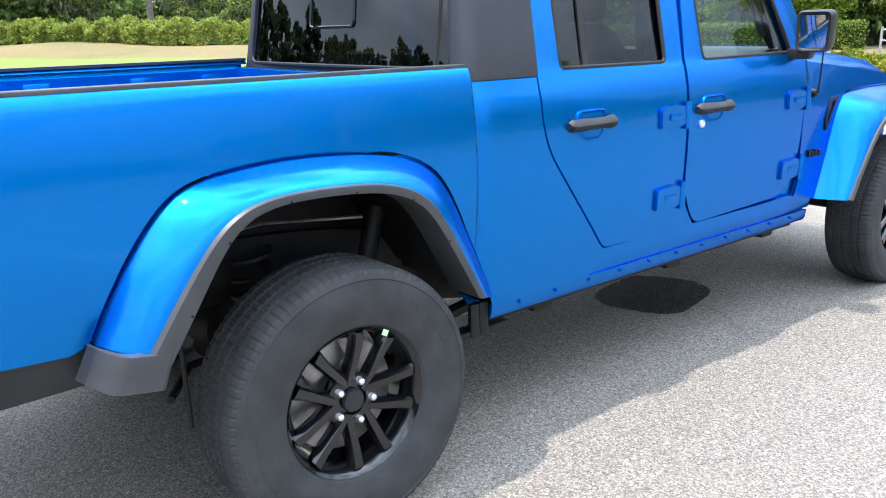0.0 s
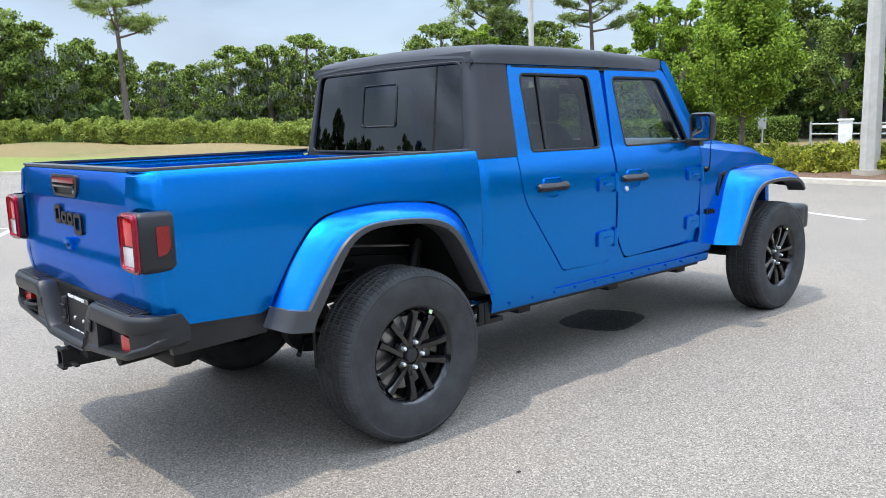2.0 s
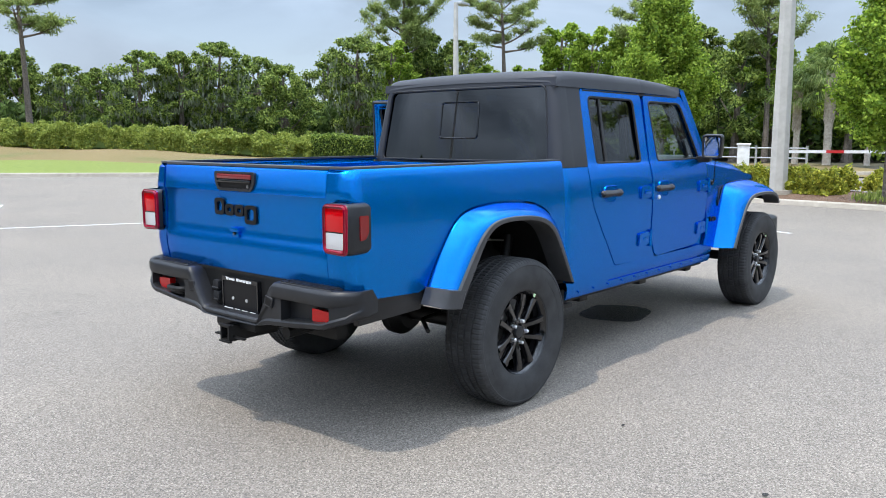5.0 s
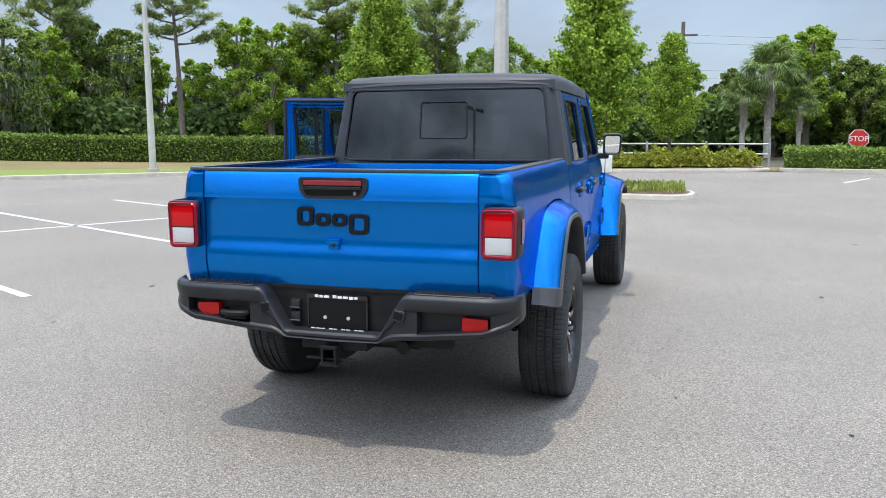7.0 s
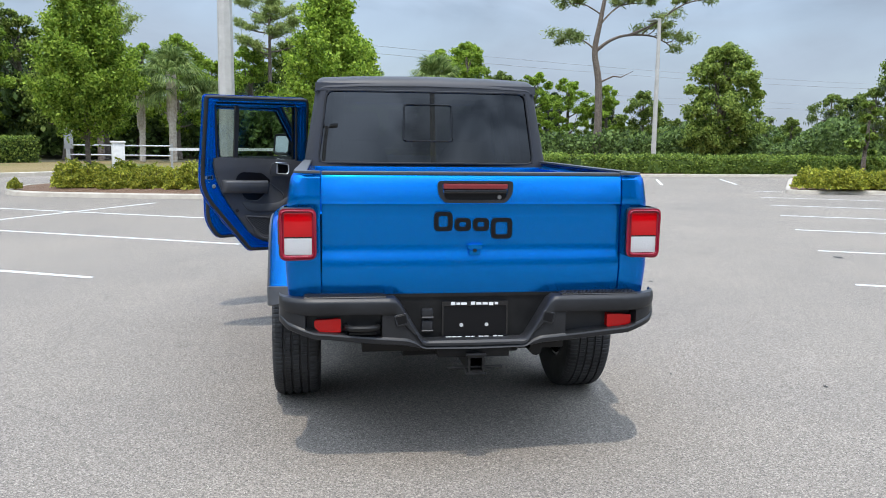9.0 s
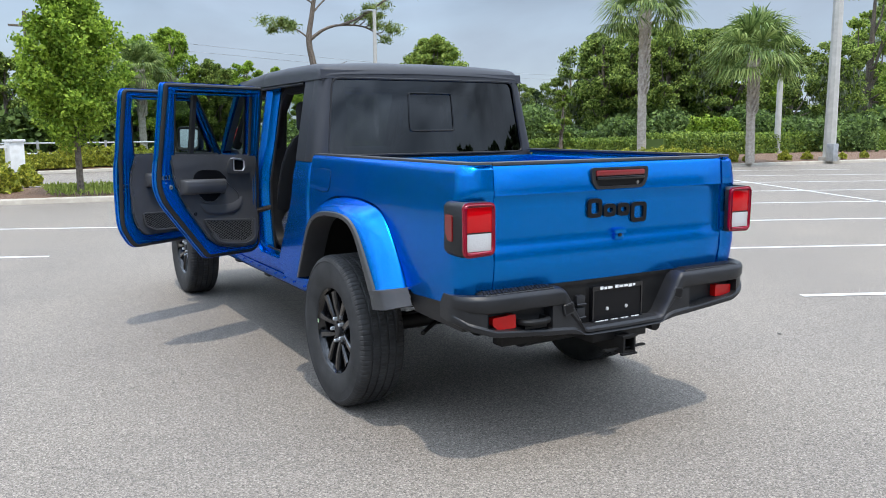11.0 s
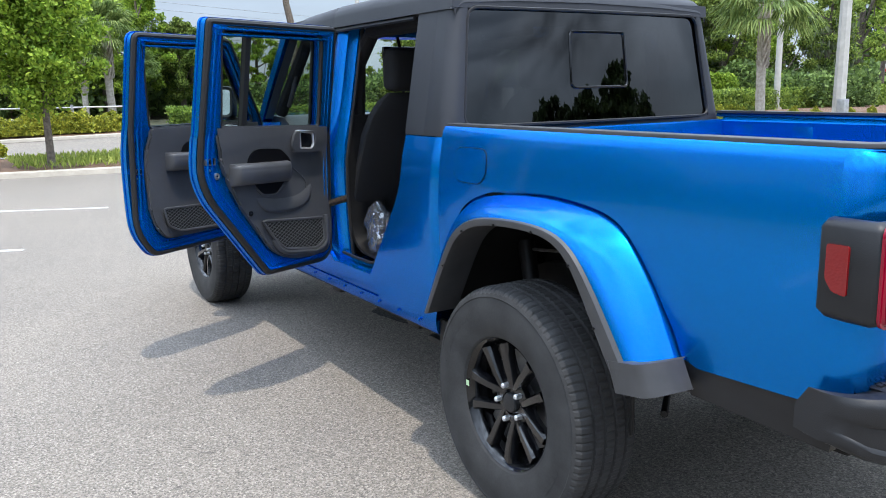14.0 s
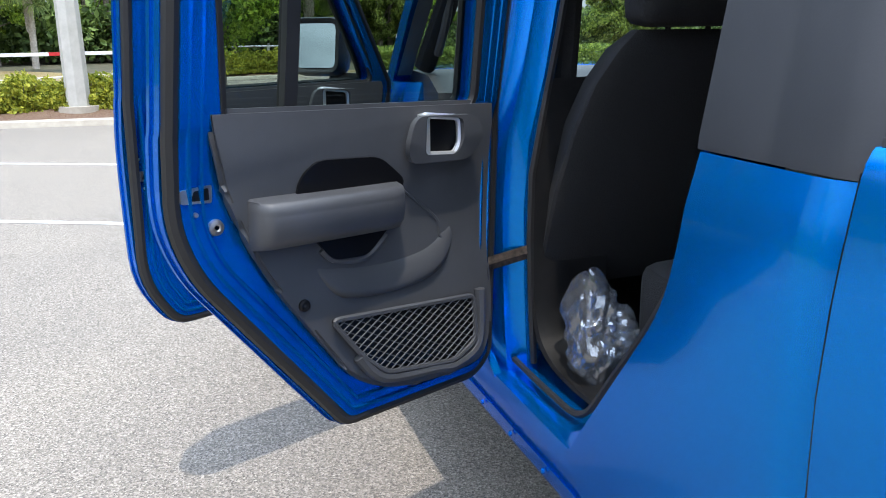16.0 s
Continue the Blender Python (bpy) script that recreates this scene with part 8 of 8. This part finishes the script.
def shrub(name, seed, w, h, n, leaf, material, label, category="shrub"):
    rng = np.random.default_rng(seed)
    root = tagged(empty(name), label, category)
    bm = bmesh.new()
    for k in range(7):
        a = k * 0.9
        tube(bm, [(0.02 * math.cos(a), 0.02 * math.sin(a), 0), (w * 0.28 * math.cos(a), w * 0.28 * math.sin(a), h * 0.7)], [0.012, 0.005], 5, False)
    part("stems", bm, M_BARK, root)
    d = rng.normal(size=(n, 3))
    d /= np.linalg.norm(d, axis=1)[:, None]
    d[:, 2] = np.abs(d[:, 2])
    lump = np.array([0.80 + 0.35 * noise.noise(Vector(v) * 2.4 + Vector((seed, 0, 0))) for v in d])
    r = lump * (0.55 + 0.45 * rng.random(n) ** 0.4)
    pts = d * r[:, None] * np.array((w / 2, w / 2, h))
    pts[:, 2] += 0.06
    ob = new("leaves", leaf_mesh("leaves", pts, leaf, material, rng))
    ob.parent = root
    return root


place(shrub("mound_shrub", 57, 3.6, 2.2, 9000, 0.11, M_YOUNG, "broad bright green shrub mound behind the hedge"), 24.5, -29.3)
place(shrub("mound_shrub", 58, 2.8, 2.0, 7000, 0.11, M_YOUNG, "bright green shrub mound behind the hedge"), 24.2, -34.0)
s1 = shrub("golden_shrub", 51, 1.15, 0.78, 2600, 0.055, M_SHRUB, "low yellow-green shrub in the mulch bed")
s2 = shrub("golden_shrub", 52, 0.95, 0.62, 2200, 0.055, M_SHRUB, "small yellow-green shrub in the mulch bed")
used = [False, False]
def bush(k, x, y, turn, scale, z=0.12):
    o = (s1, s2)[k]
    o["group"] = "shrubs in the beds"
    if not used[k]:
        used[k] = True
        return place(o, x, y, z, turn, scale)
    return again(o, x, y, z, turn, scale)
rng = np.random.default_rng(9)
for k in range(15):
    p = Vector((14.9, 1.9, 0)).lerp(Vector((15.6, 7.0, 0)), k / 14)
    for off in (0.25, 1.30, 2.35):
        q = p + Vector((off + 0.40 * rng.random(), 0.25 * rng.normal(), 0))
        bush(int(rng.integers(0, 2)), q.x, q.y, 6.28 * rng.random(), 0.52 + 0.42 * rng.random())
for k in range(16):
    p = Vector((26.4, 1.8, 0)).lerp(Vector((28.2, -3.8, 0)), k / 15)
    bush(k % 2, p.x + 0.4 * rng.random(), p.y, 6.28 * rng.random(), 0.8 + 0.35 * rng.random())
for y0, y1, n in ((-12.9, -15.4, 14), (-16.1, -19.4, 18), (-20.2, -21.4, 6)):
    for k in range(n):
        p = Vector((16.35, y0, 0)).lerp(Vector((16.25, y1, 0)), k / (n - 1))
        bush(k % 2, p.x + 0.8 * rng.random(), p.y, 6.28 * rng.random(), 0.66 + 0.20 * rng.random())
for k in range(10):
    p = Vector((16.2, -22.4, 0)).lerp(Vector((14.6, -36.0, 0)), k / 9)
    bush(1, p.x + 0.5 * rng.random(), p.y, 6.28 * rng.random(), 0.40 + 0.25 * rng.random())
bush(1, 15.7, 7.9, 1.0, 0.42)


# low grass and weeds on the island's tip
gr = np.random.default_rng(61)
tip = np.stack([13.9 + 2.6 * gr.random(1500), -1.45 + 2.6 * gr.random(1500), np.full(1500, 0.12)], 1)
tip = tip[(tip[:, 0] - 13.7) * 0.9 > np.abs(tip[:, 1] + 0.6) * 0.25]
tip[:, 2] += 0.05 + 0.07 * gr.random(len(tip))
blades = np.tile((0.0, 0.0, 1.0), (len(tip), 1)) + gr.normal(size=(len(tip), 3)) * 0.35
tagged(new("grass_tufts", leaf_mesh("grass_tufts", tip, 0.035, M_WILD, gr, 4.5, axis=blades)), "low yellow-green grass tufts on the island", "grass", kind="stuff")


def hedge(name, pts, w, h, leaf, dens, material, label, z0=0.0, rough=0.12, grain=1.3):
    """A clipped hedge along pts: dark core and a dense coat of leaves."""
    rng = np.random.default_rng(len(pts) + int(h * 100))
    pts = [Vector(p) for p in pts]
    bm = bmesh.new()
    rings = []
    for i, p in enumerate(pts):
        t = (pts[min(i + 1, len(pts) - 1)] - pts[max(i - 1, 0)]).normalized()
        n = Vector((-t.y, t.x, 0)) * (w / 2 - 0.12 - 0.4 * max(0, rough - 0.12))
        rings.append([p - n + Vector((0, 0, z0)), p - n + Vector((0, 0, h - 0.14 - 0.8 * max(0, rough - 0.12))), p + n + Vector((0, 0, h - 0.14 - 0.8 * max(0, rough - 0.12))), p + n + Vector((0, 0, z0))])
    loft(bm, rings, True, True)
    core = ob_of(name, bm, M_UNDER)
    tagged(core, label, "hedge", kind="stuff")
    cs = []
    for a, b in zip(pts, pts[1:]):
        L = (b - a).length
        k = int(L * dens)
        f = rng.random(k)
        side = rng.random(k)
        t = (b - a).normalized()
        n = np.array((-t.y, t.x, 0))
        per = side * (2 * h + w) - h
        off = np.where(per < 0, -w / 2, np.where(per > w, w / 2, per - w / 2))
        zz = np.where(per < 0, h + per, np.where(per > w, h - (per - w), h))
        q = np.array(a)[None] + f[:, None] * np.array(b - a)[None] + off[:, None] * n[None]
        q[:, 2] += zz + z0
        lump = np.array([noise.noise(Vector((v[0], v[1], 0.4 * v[2])) * grain) for v in q])
        q += rng.normal(size=(k, 3)) * 0.05 + lump[:, None] * rough * np.array((0.6, 0.6, 1.0))
        cs.append(q)
    ob = new("hedge_coat", leaf_mesh("hedge_coat", np.concatenate(cs), leaf, material, rng))
    ob.parent = core
    return core


far_edge = [Vector((p.x + 12 * 0.80, p.y + 12 * 0.60, bank(p.y))) for p in near]
hedge("hedge_left", far_edge[8:34:2], 1.4, 1.15, 0.075, 1300, M_HEDGE, "clipped green hedge on the grass bank")
hedge("wild_hedge", far_edge[32::2], 1.4, 0.85, 0.085, 1900, M_WILD, "loose yellow-green shrub hedge on the grass bank", 0, 0.60, 1.9)
hedge("hedge_right", [(27.2, -9.4, 0.1), (27.1, -14, 0.1), (27.2, -20, 0.1), (28.4, -30, 0.1)], 1.2, 0.66, 0.065, 1500, M_HEDGE, "low clipped hedge before the scrub")
hedge("hedge_strip", [(21, -22, 0.1), (22.5, -32, 0.05), (24.5, -44, 0.0), (26.2, -51.5, 0.0)], 1.2, 0.95, 0.075, 1100, M_HEDGE, "low clipped hedge in the planting strip")
hedge("hedge_gold", [(26.0, -52.0, 0.0), (20.1, -54.6, 0.0)], 1.3, 0.95, 0.09, 900, M_SHRUB, "low yellow-green hedge across the lot")
hedge("hedge_stop", [(28.2, -5.0, 0.05), (27.7, -7.0, 0.05), (27.4, -9.0, 0.05)], 1.3, 0.76, 0.065, 2000, M_HEDGE, "dark clipped hedge beside the stop sign")

# ---- lamp posts, gate, signs ----
M_POLE = mat("pale_concrete_pole", (0.50, 0.48, 0.45), 0.8)
put_color(M_POLE, ramp(M_POLE, noise_of(M_POLE, 3, 7, 0.7), "Fac", [(0.3, (0.40, 0.385, 0.355)), (0.75, (0.56, 0.545, 0.51))]).outputs["Color"])
bump(M_POLE, noise_of(M_POLE, 90, 3), "Fac", 0.3, 0.002)
M_GALV = mat("galvanised_steel", (0.48, 0.49, 0.50), 0.45, 0.6)
put_color(M_GALV, ramp(M_GALV, noise_of(M_GALV, 7, 4), "Fac", [(0.3, (0.36, 0.37, 0.38)), (0.75, (0.55, 0.56, 0.57))]).outputs["Color"])
M_WHITEP = mat("white_enamel", (0.74, 0.74, 0.72), 0.45)
put_color(M_WHITEP, ramp(M_WHITEP, noise_of(M_WHITEP, 5, 6), "Fac", [(0.25, (0.62, 0.61, 0.58)), (0.6, (0.77, 0.77, 0.75))]).outputs["Color"])
M_SIGNRED = mat("sign_red", (0.50, 0.02, 0.02), 0.45)
put_color(M_SIGNRED, ramp(M_SIGNRED, noise_of(M_SIGNRED, 4, 4), "Fac", [(0.3, (0.42, 0.016, 0.018)), (0.7, (0.56, 0.026, 0.026))]).outputs["Color"])
M_SIGNBACK = mat("grey_sign_back", (0.35, 0.36, 0.36), 0.5, 0.5)


def lamp_post(x, y, h, r0, r1, heads, z=0.0, turn=0.0, square=False):
    root = tagged(empty("street_lamp", x, y, z), "pale concrete lamp post with flat lamp head" if heads else "thick pale concrete pole", "street lamp" if heads else "pole")
    bm = bmesh.new()
    tube(bm, [(0, 0, -0.1), (0, 0, h * 0.5), (0, 0, h)], [r0, (r0 + r1) / 2, r1], 8 if square else 12)
    part("pole", bm, M_POLE, root)
    bm = bmesh.new()
    tube(bm, [(0, 0, -0.1), (0, 0, 0.14)], [r0 * 1.7, r0 * 1.6], 14)
    part("footing", bm, M_CONCRETE, root)
    for k in range(heads):
        a = turn + math.pi * k
        m = Matrix.Translation((0, 0, h)) @ Matrix.Rotation(a, 4, "Z")
        bm = bmesh.new()
        tube(bm, [(0, 0, -0.05), (0.25, 0, 0.02), (0.35, 0, 0.03)], 0.035, 8)
        box(bm, 0.15, 0.80, -0.18, 0.18, -0.02, 0.08, 0.03)
        bmesh.ops.transform(bm, matrix=m, verts=bm.verts)
        part("lamp_head", bm, M_GALV, root, "flat grey lamp head")
    root["group"] = "lamp posts"
    return root


lamp_post(15.3, 2.95, 9.5, 0.205, 0.13, 1, 0.1, 0.6, True)
lamp_post(20.8, 17.1, 6.4, 0.13, 0.085, 1, 0.06, 0.2)
lamp_post(32.0, -14.6, 6.9, 0.12, 0.08, 1, 0.05, 0.2)
lamp_post(15.6, -25.8, 10.0, 0.23, 0.15, 1, 0.1, 0.6, True)
lamp_post(29.5, -58.9, 13.0, 0.16, 0.12, 1, 0.0, 2.6)
lamp_post(24.3, -59.2, 10.9, 0.19, 0.13, 1, 0.0, 2.9)
lamp_post(21.8, -30.8, 5.6, 0.15, 0.12, 1, 0.1, 2.0)
lamp_post(-17.5, -2.6, 8.3, 0.21, 0.15, 1, 0.0, 1.2)
lamp_post(-24.5, 5.0, 8.5, 0.16, 0.10, 2, 0.0, 1.2)
lamp_post(-19.0, 17.5, 8.5, 0.16, 0.10, 2, 0.0, 1.2)
bm = bmesh.new()
box(bm, 15.05, 15.35, -25.55, -25.25, 0.1, 0.75, 0.02)
tagged(ob_of("utility_box", bm, M_GALV), "small grey utility box beside the pole", "utility box")


def barrier(x, y, turn, length):
    root = tagged(empty("barrier_gate", x, y, 0.05), "white barrier gate with a red and white arm, closed", "barrier")
    root.rotation_euler.z = turn
    bm = bmesh.new()
    box(bm, -0.2, 0.2, -0.22, 0.22, 0, 1.08, 0.03)
    part("cabinet", bm, M_WHITEP, root, "white enamel cabinet")
    bm = bmesh.new()
    box(bm, -0.24, 0.24, -0.26, 0.26, 1.05, 1.12, 0.02)
    part("lid", bm, M_WHITEP, root)
    k = int(length / 0.5)
    for i in range(k):
        bm = bmesh.new()
        box(bm, -0.03, 0.03, 0.2 + i * 0.5, 0.7 + i * 0.5 - 0.002, 0.86, 0.95)
        part("arm_piece", bm, M_SIGNRED if i % 7 == 5 else M_WHITEP, root)
    root["group"] = "gates"
    return root


barrier(24.6, 1.3, 0.35, 4.5)
barrier(27.5, 8.4, 0.35, 0.0)["label"] = "white barrier cabinet without its arm beside the gate"


def rail_fence(pts, label):
    root = tagged(empty("rail_fence", *pts[0]), label, "fence")
    o = Vector((*pts[0], 0))
    for i in range(len(pts)):
        p = Vector((*pts[i], 0)) - o
        bm = bmesh.new()
        tube(bm, [p, p + Vector((0, 0, 1.05))], 0.05, 8)
        part("post", bm, M_GALV, root)
        if i + 1 < len(pts):
            q = Vector((*pts[i + 1], 0)) - o
            for z in (0.55, 0.95):
                bm = bmesh.new()
                tube(bm, [p + Vector((0, 0, z)), q + Vector((0, 0, z))], 0.03, 8)
                part("rail", bm, M_GALV, root)
    return root


rail_fence([(30.5, -4.6), (31.0, -2.2), (31.5, 0.2), (32.0, 2.6)], "grey tubular rail fence behind the gate")
rail_fence([(30.5, 7.0), (31.0, 9.2), (31.5, 11.4)], "grey tubular rail fence beside the gate")

# stop sign
stop = tagged(empty("stop_sign", 35.5, -8.7, -0.44), "red octagonal stop sign on a steel post", "road sign")
bm = bmesh.new()
tube(bm, [(0, 0, 0), (0, 0, 1.9)], 0.03, 8)
part("post", bm, M_GALV, stop)
def octagon(r, x0, x1):
    bm = bmesh.new()
    loft(bm, [[(x, r * math.cos(a), 1.55 + r * math.sin(a)) for a in [math.pi / 8 + k * math.pi / 4 for k in range(8)]] for x in (x0, x1)], True, True)
    return bm
part("rim", octagon(0.44, -0.045, -0.035), M_WHITEP, stop, "white rim")
part("face", octagon(0.41, -0.052, -0.045), M_SIGNRED, stop, "red face")
txt = bpy.data.curves.new("lettering", "FONT")
txt.body, txt.align_x, txt.align_y, txt.size, txt.extrude = "STOP", "CENTER", "CENTER", 0.32, 0.003
txt.materials.append(M_WHITEP)
lettering = new("lettering", txt)
lettering.parent = stop
lettering.matrix_basis = Matrix.Translation((-0.058, 0, 1.55)) @ Matrix(((0, 0, -1, 0), (-1, 0, 0, 0), (0, 1, 0, 0), (0, 0, 0, 1)))
# a small sign by the gate, seen from behind
for x, y, h in ((21.3, 8.3, 1.5),):
    root = tagged(empty("small_sign", x, y, 0.1), "small grey sign seen from behind on a post", "road sign")
    bm = bmesh.new()
    tube(bm, [(0, 0, 0), (0, 0, h)], 0.025, 8)
    part("post", bm, M_GALV, root)
    bm = bmesh.new()
    box(bm, -0.04, -0.028, -0.13, 0.13, h - 0.62, h, 0.004)
    part("panel", bm, M_SIGNBACK, root)

# filling station far off: canopy on columns, shop, parked cars
st = tagged(empty("filling_station", 61.5, -130, -0.45), "far filling station with a red and white canopy", "building")
st.rotation_euler.z, st.scale.x = radians(26), 0.82
bm = bmesh.new()
loft(bm, [[(-12.6, y, z), (12.6, y, z)] for y, z in ((4.4, 3.55), (0.0, 4.15), (-4.4, 3.55))])
loft(bm, [[(-12.6, -4.4, 3.5), (12.6, -4.4, 3.5)], [(-12.6, 4.4, 3.5), (12.6, 4.4, 3.5)]])
part("canopy_roof", bm, M_WHITEP, st, "white ribbed metal roof")
for y in (-4.45, 4.45):
    bm = bmesh.new()
    box(bm, -12.65, 12.65, y - 0.05, y + 0.05, 3.0, 3.55)
    part("fascia", bm, M_SIGNRED, st, "red fascia")
    bm = bmesh.new()
    box(bm, -12.66, 12.66, y - 0.056, y + 0.056, 3.40, 3.62)
    part("fascia_edge", bm, M_WHITEP, st)
for x in (-12.65, 12.65):
    bm = bmesh.new()
    box(bm, x - 0.05, x + 0.05, -4.4, 4.4, 3.0, 3.55)
    part("fascia", bm, M_SIGNRED, st, "red fascia")
for k in range(7):
    x = -11.4 + k * 3.8
    for y in (-3.6, 3.6):
        bm = bmesh.new()
        box(bm, x - 0.16, x + 0.16, y - 0.16, y + 0.16, 0, 3.5)
        part("column", bm, M_WHITEP, st)
    if k % 2:
        bm = bmesh.new()
        box(bm, x - 1.0, x + 1.0, -0.4, 0.4, 0, 1.7, 0.05)
        part("pump", bm, M_GALV, st)
shop = tagged(empty("gabled_house", 61.5, -130, -0.45), "far white gabled building beside the canopy", "building")
shop.rotation_euler.z = radians(26)
bm = bmesh.new()
loft(bm, [[(x, y, z) for x, z in ((-13.9, 0), (-13.9, 3.2), (-11.5, 4.5), (-9.1, 3.2), (-9.1, 0))] for y in (-12, -3)], True, True)
part("wall", bm, M_WHITEP, shop, "white wall")
for s in (-1, 1):
    bm = bmesh.new()
    loft(bm, [[(-11.5, y, 4.62), (-11.5 + s * 2.7, y, 3.16), (-11.5 + s * 2.7, y, 3.06), (-11.5, y, 4.52)] for y in (-12.4, -2.6)], True, True)
    part("roof", bm, M_WHITEP, shop, "pale metal roof")
for k in range(3):
    bm = bmesh.new()
    box(bm, -13.4 + k * 1.5, -12.5 + k * 1.5, -3.0, -2.95, 0.9, 2.4)
    part("window", bm, M_TINT, shop)


def car(x, y, turn, color, label):
    root = tagged(empty("parked_car", x, y, 0), label, "car")
    root.rotation_euler.z = turn
    m = mat("car_paint", color, 0.3, 0.3, 1.0)
    bump(m, noise_of(m, 40, 2), "Fac", 0.02, 0.001)
    bm = bmesh.new()
    side = [(-2.1, 0.35), (-2.15, 0.75), (-1.9, 0.95), (-1.2, 1.0), (-0.7, 1.42), (0.6, 1.45), (1.2, 1.0), (2.0, 0.88), (2.15, 0.6), (2.1, 0.35)]
    loft(bm, [[(px, f * (0.86 if pz < 1.05 else 0.70), pz) for px, pz in side] for f in (-1, -0.6, 0.6, 1)], True, True)
    part("body", bm, m, root)
    bm = bmesh.new()
    loft(bm, [[(px, f * 0.80, pz) for px, pz in ((-1.1, 1.03), (-0.66, 1.38), (0.56, 1.40), (1.05, 1.03))] for f in (-1, 1)], True, True)
    part("glass", bm, M_TINT, root)
    for wx in (-1.35, 1.35):
        for s in (-1, 1):
            bm = bmesh.new()
            revolve(bm, [(0.0005, 0.0), (0.2, 0.0), (0.31, 0.02), (0.32, 0.2), (0.0005, 0.2)], 20)
            bmesh.ops.translate(bm, vec=(wx, -0.9 if s < 0 else 0.7, 0.32), verts=bm.verts)
            part("wheel", bm, M_TYRE, root)
    return root


car(37.0, -75, 0.4, (0.30, 0.31, 0.33), "silver car parked far across the road")
car(22.5, -79, 0.4, (0.04, 0.05, 0.07), "dark car parked far across the road")
car(17.5, -76, 0.4, (0.45, 0.45, 0.46), "pale car parked far across the road")


# overhead cables along the road
def cable_line(a, b, heights):
    a, b = Vector(a), Vector(b)
    for end in (a, b):
        root = tagged(empty("utility_pole", end.x, end.y, 0), "weathered brown wooden utility pole among the trees", "utility pole")
        bm = bmesh.new()
        tube(bm, [(0, 0, -0.6), (0, 0, 8.4)], [0.17, 0.12], 10)
        part("pole", bm, M_BARK, root)
        bm = bmesh.new()
        box(bm, -0.06, 0.06, -0.9, 0.9, 7.5, 7.62)
        part("crossarm", bm, M_BARK, root)
        bm = bmesh.new()
        tube(bm, [(-0.35, 0, 5.0), (-0.35, 0, 6.1)], 0.26, 14)
        part("transformer", bm, M_GALV, root, "grey transformer drum")
    for h in heights:
        bm = bmesh.new()
        pts = [a.lerp(b, k / 24) + Vector((0, 0, h - 1.6 * (k / 24) * (1 - k / 24))) for k in range(25)]
        tube(bm, pts, 0.016, 5, False)
        o = tagged(ob_of("overhead_cable", bm, M_GALV), "thin grey overhead cable strung between poles", "cable")
        o["group"] = "overhead cables"


cable_line((51.0, -0.9, 0), (76.0, -62.0, 0), (7.6, 7.1, 5.4, 4.9))
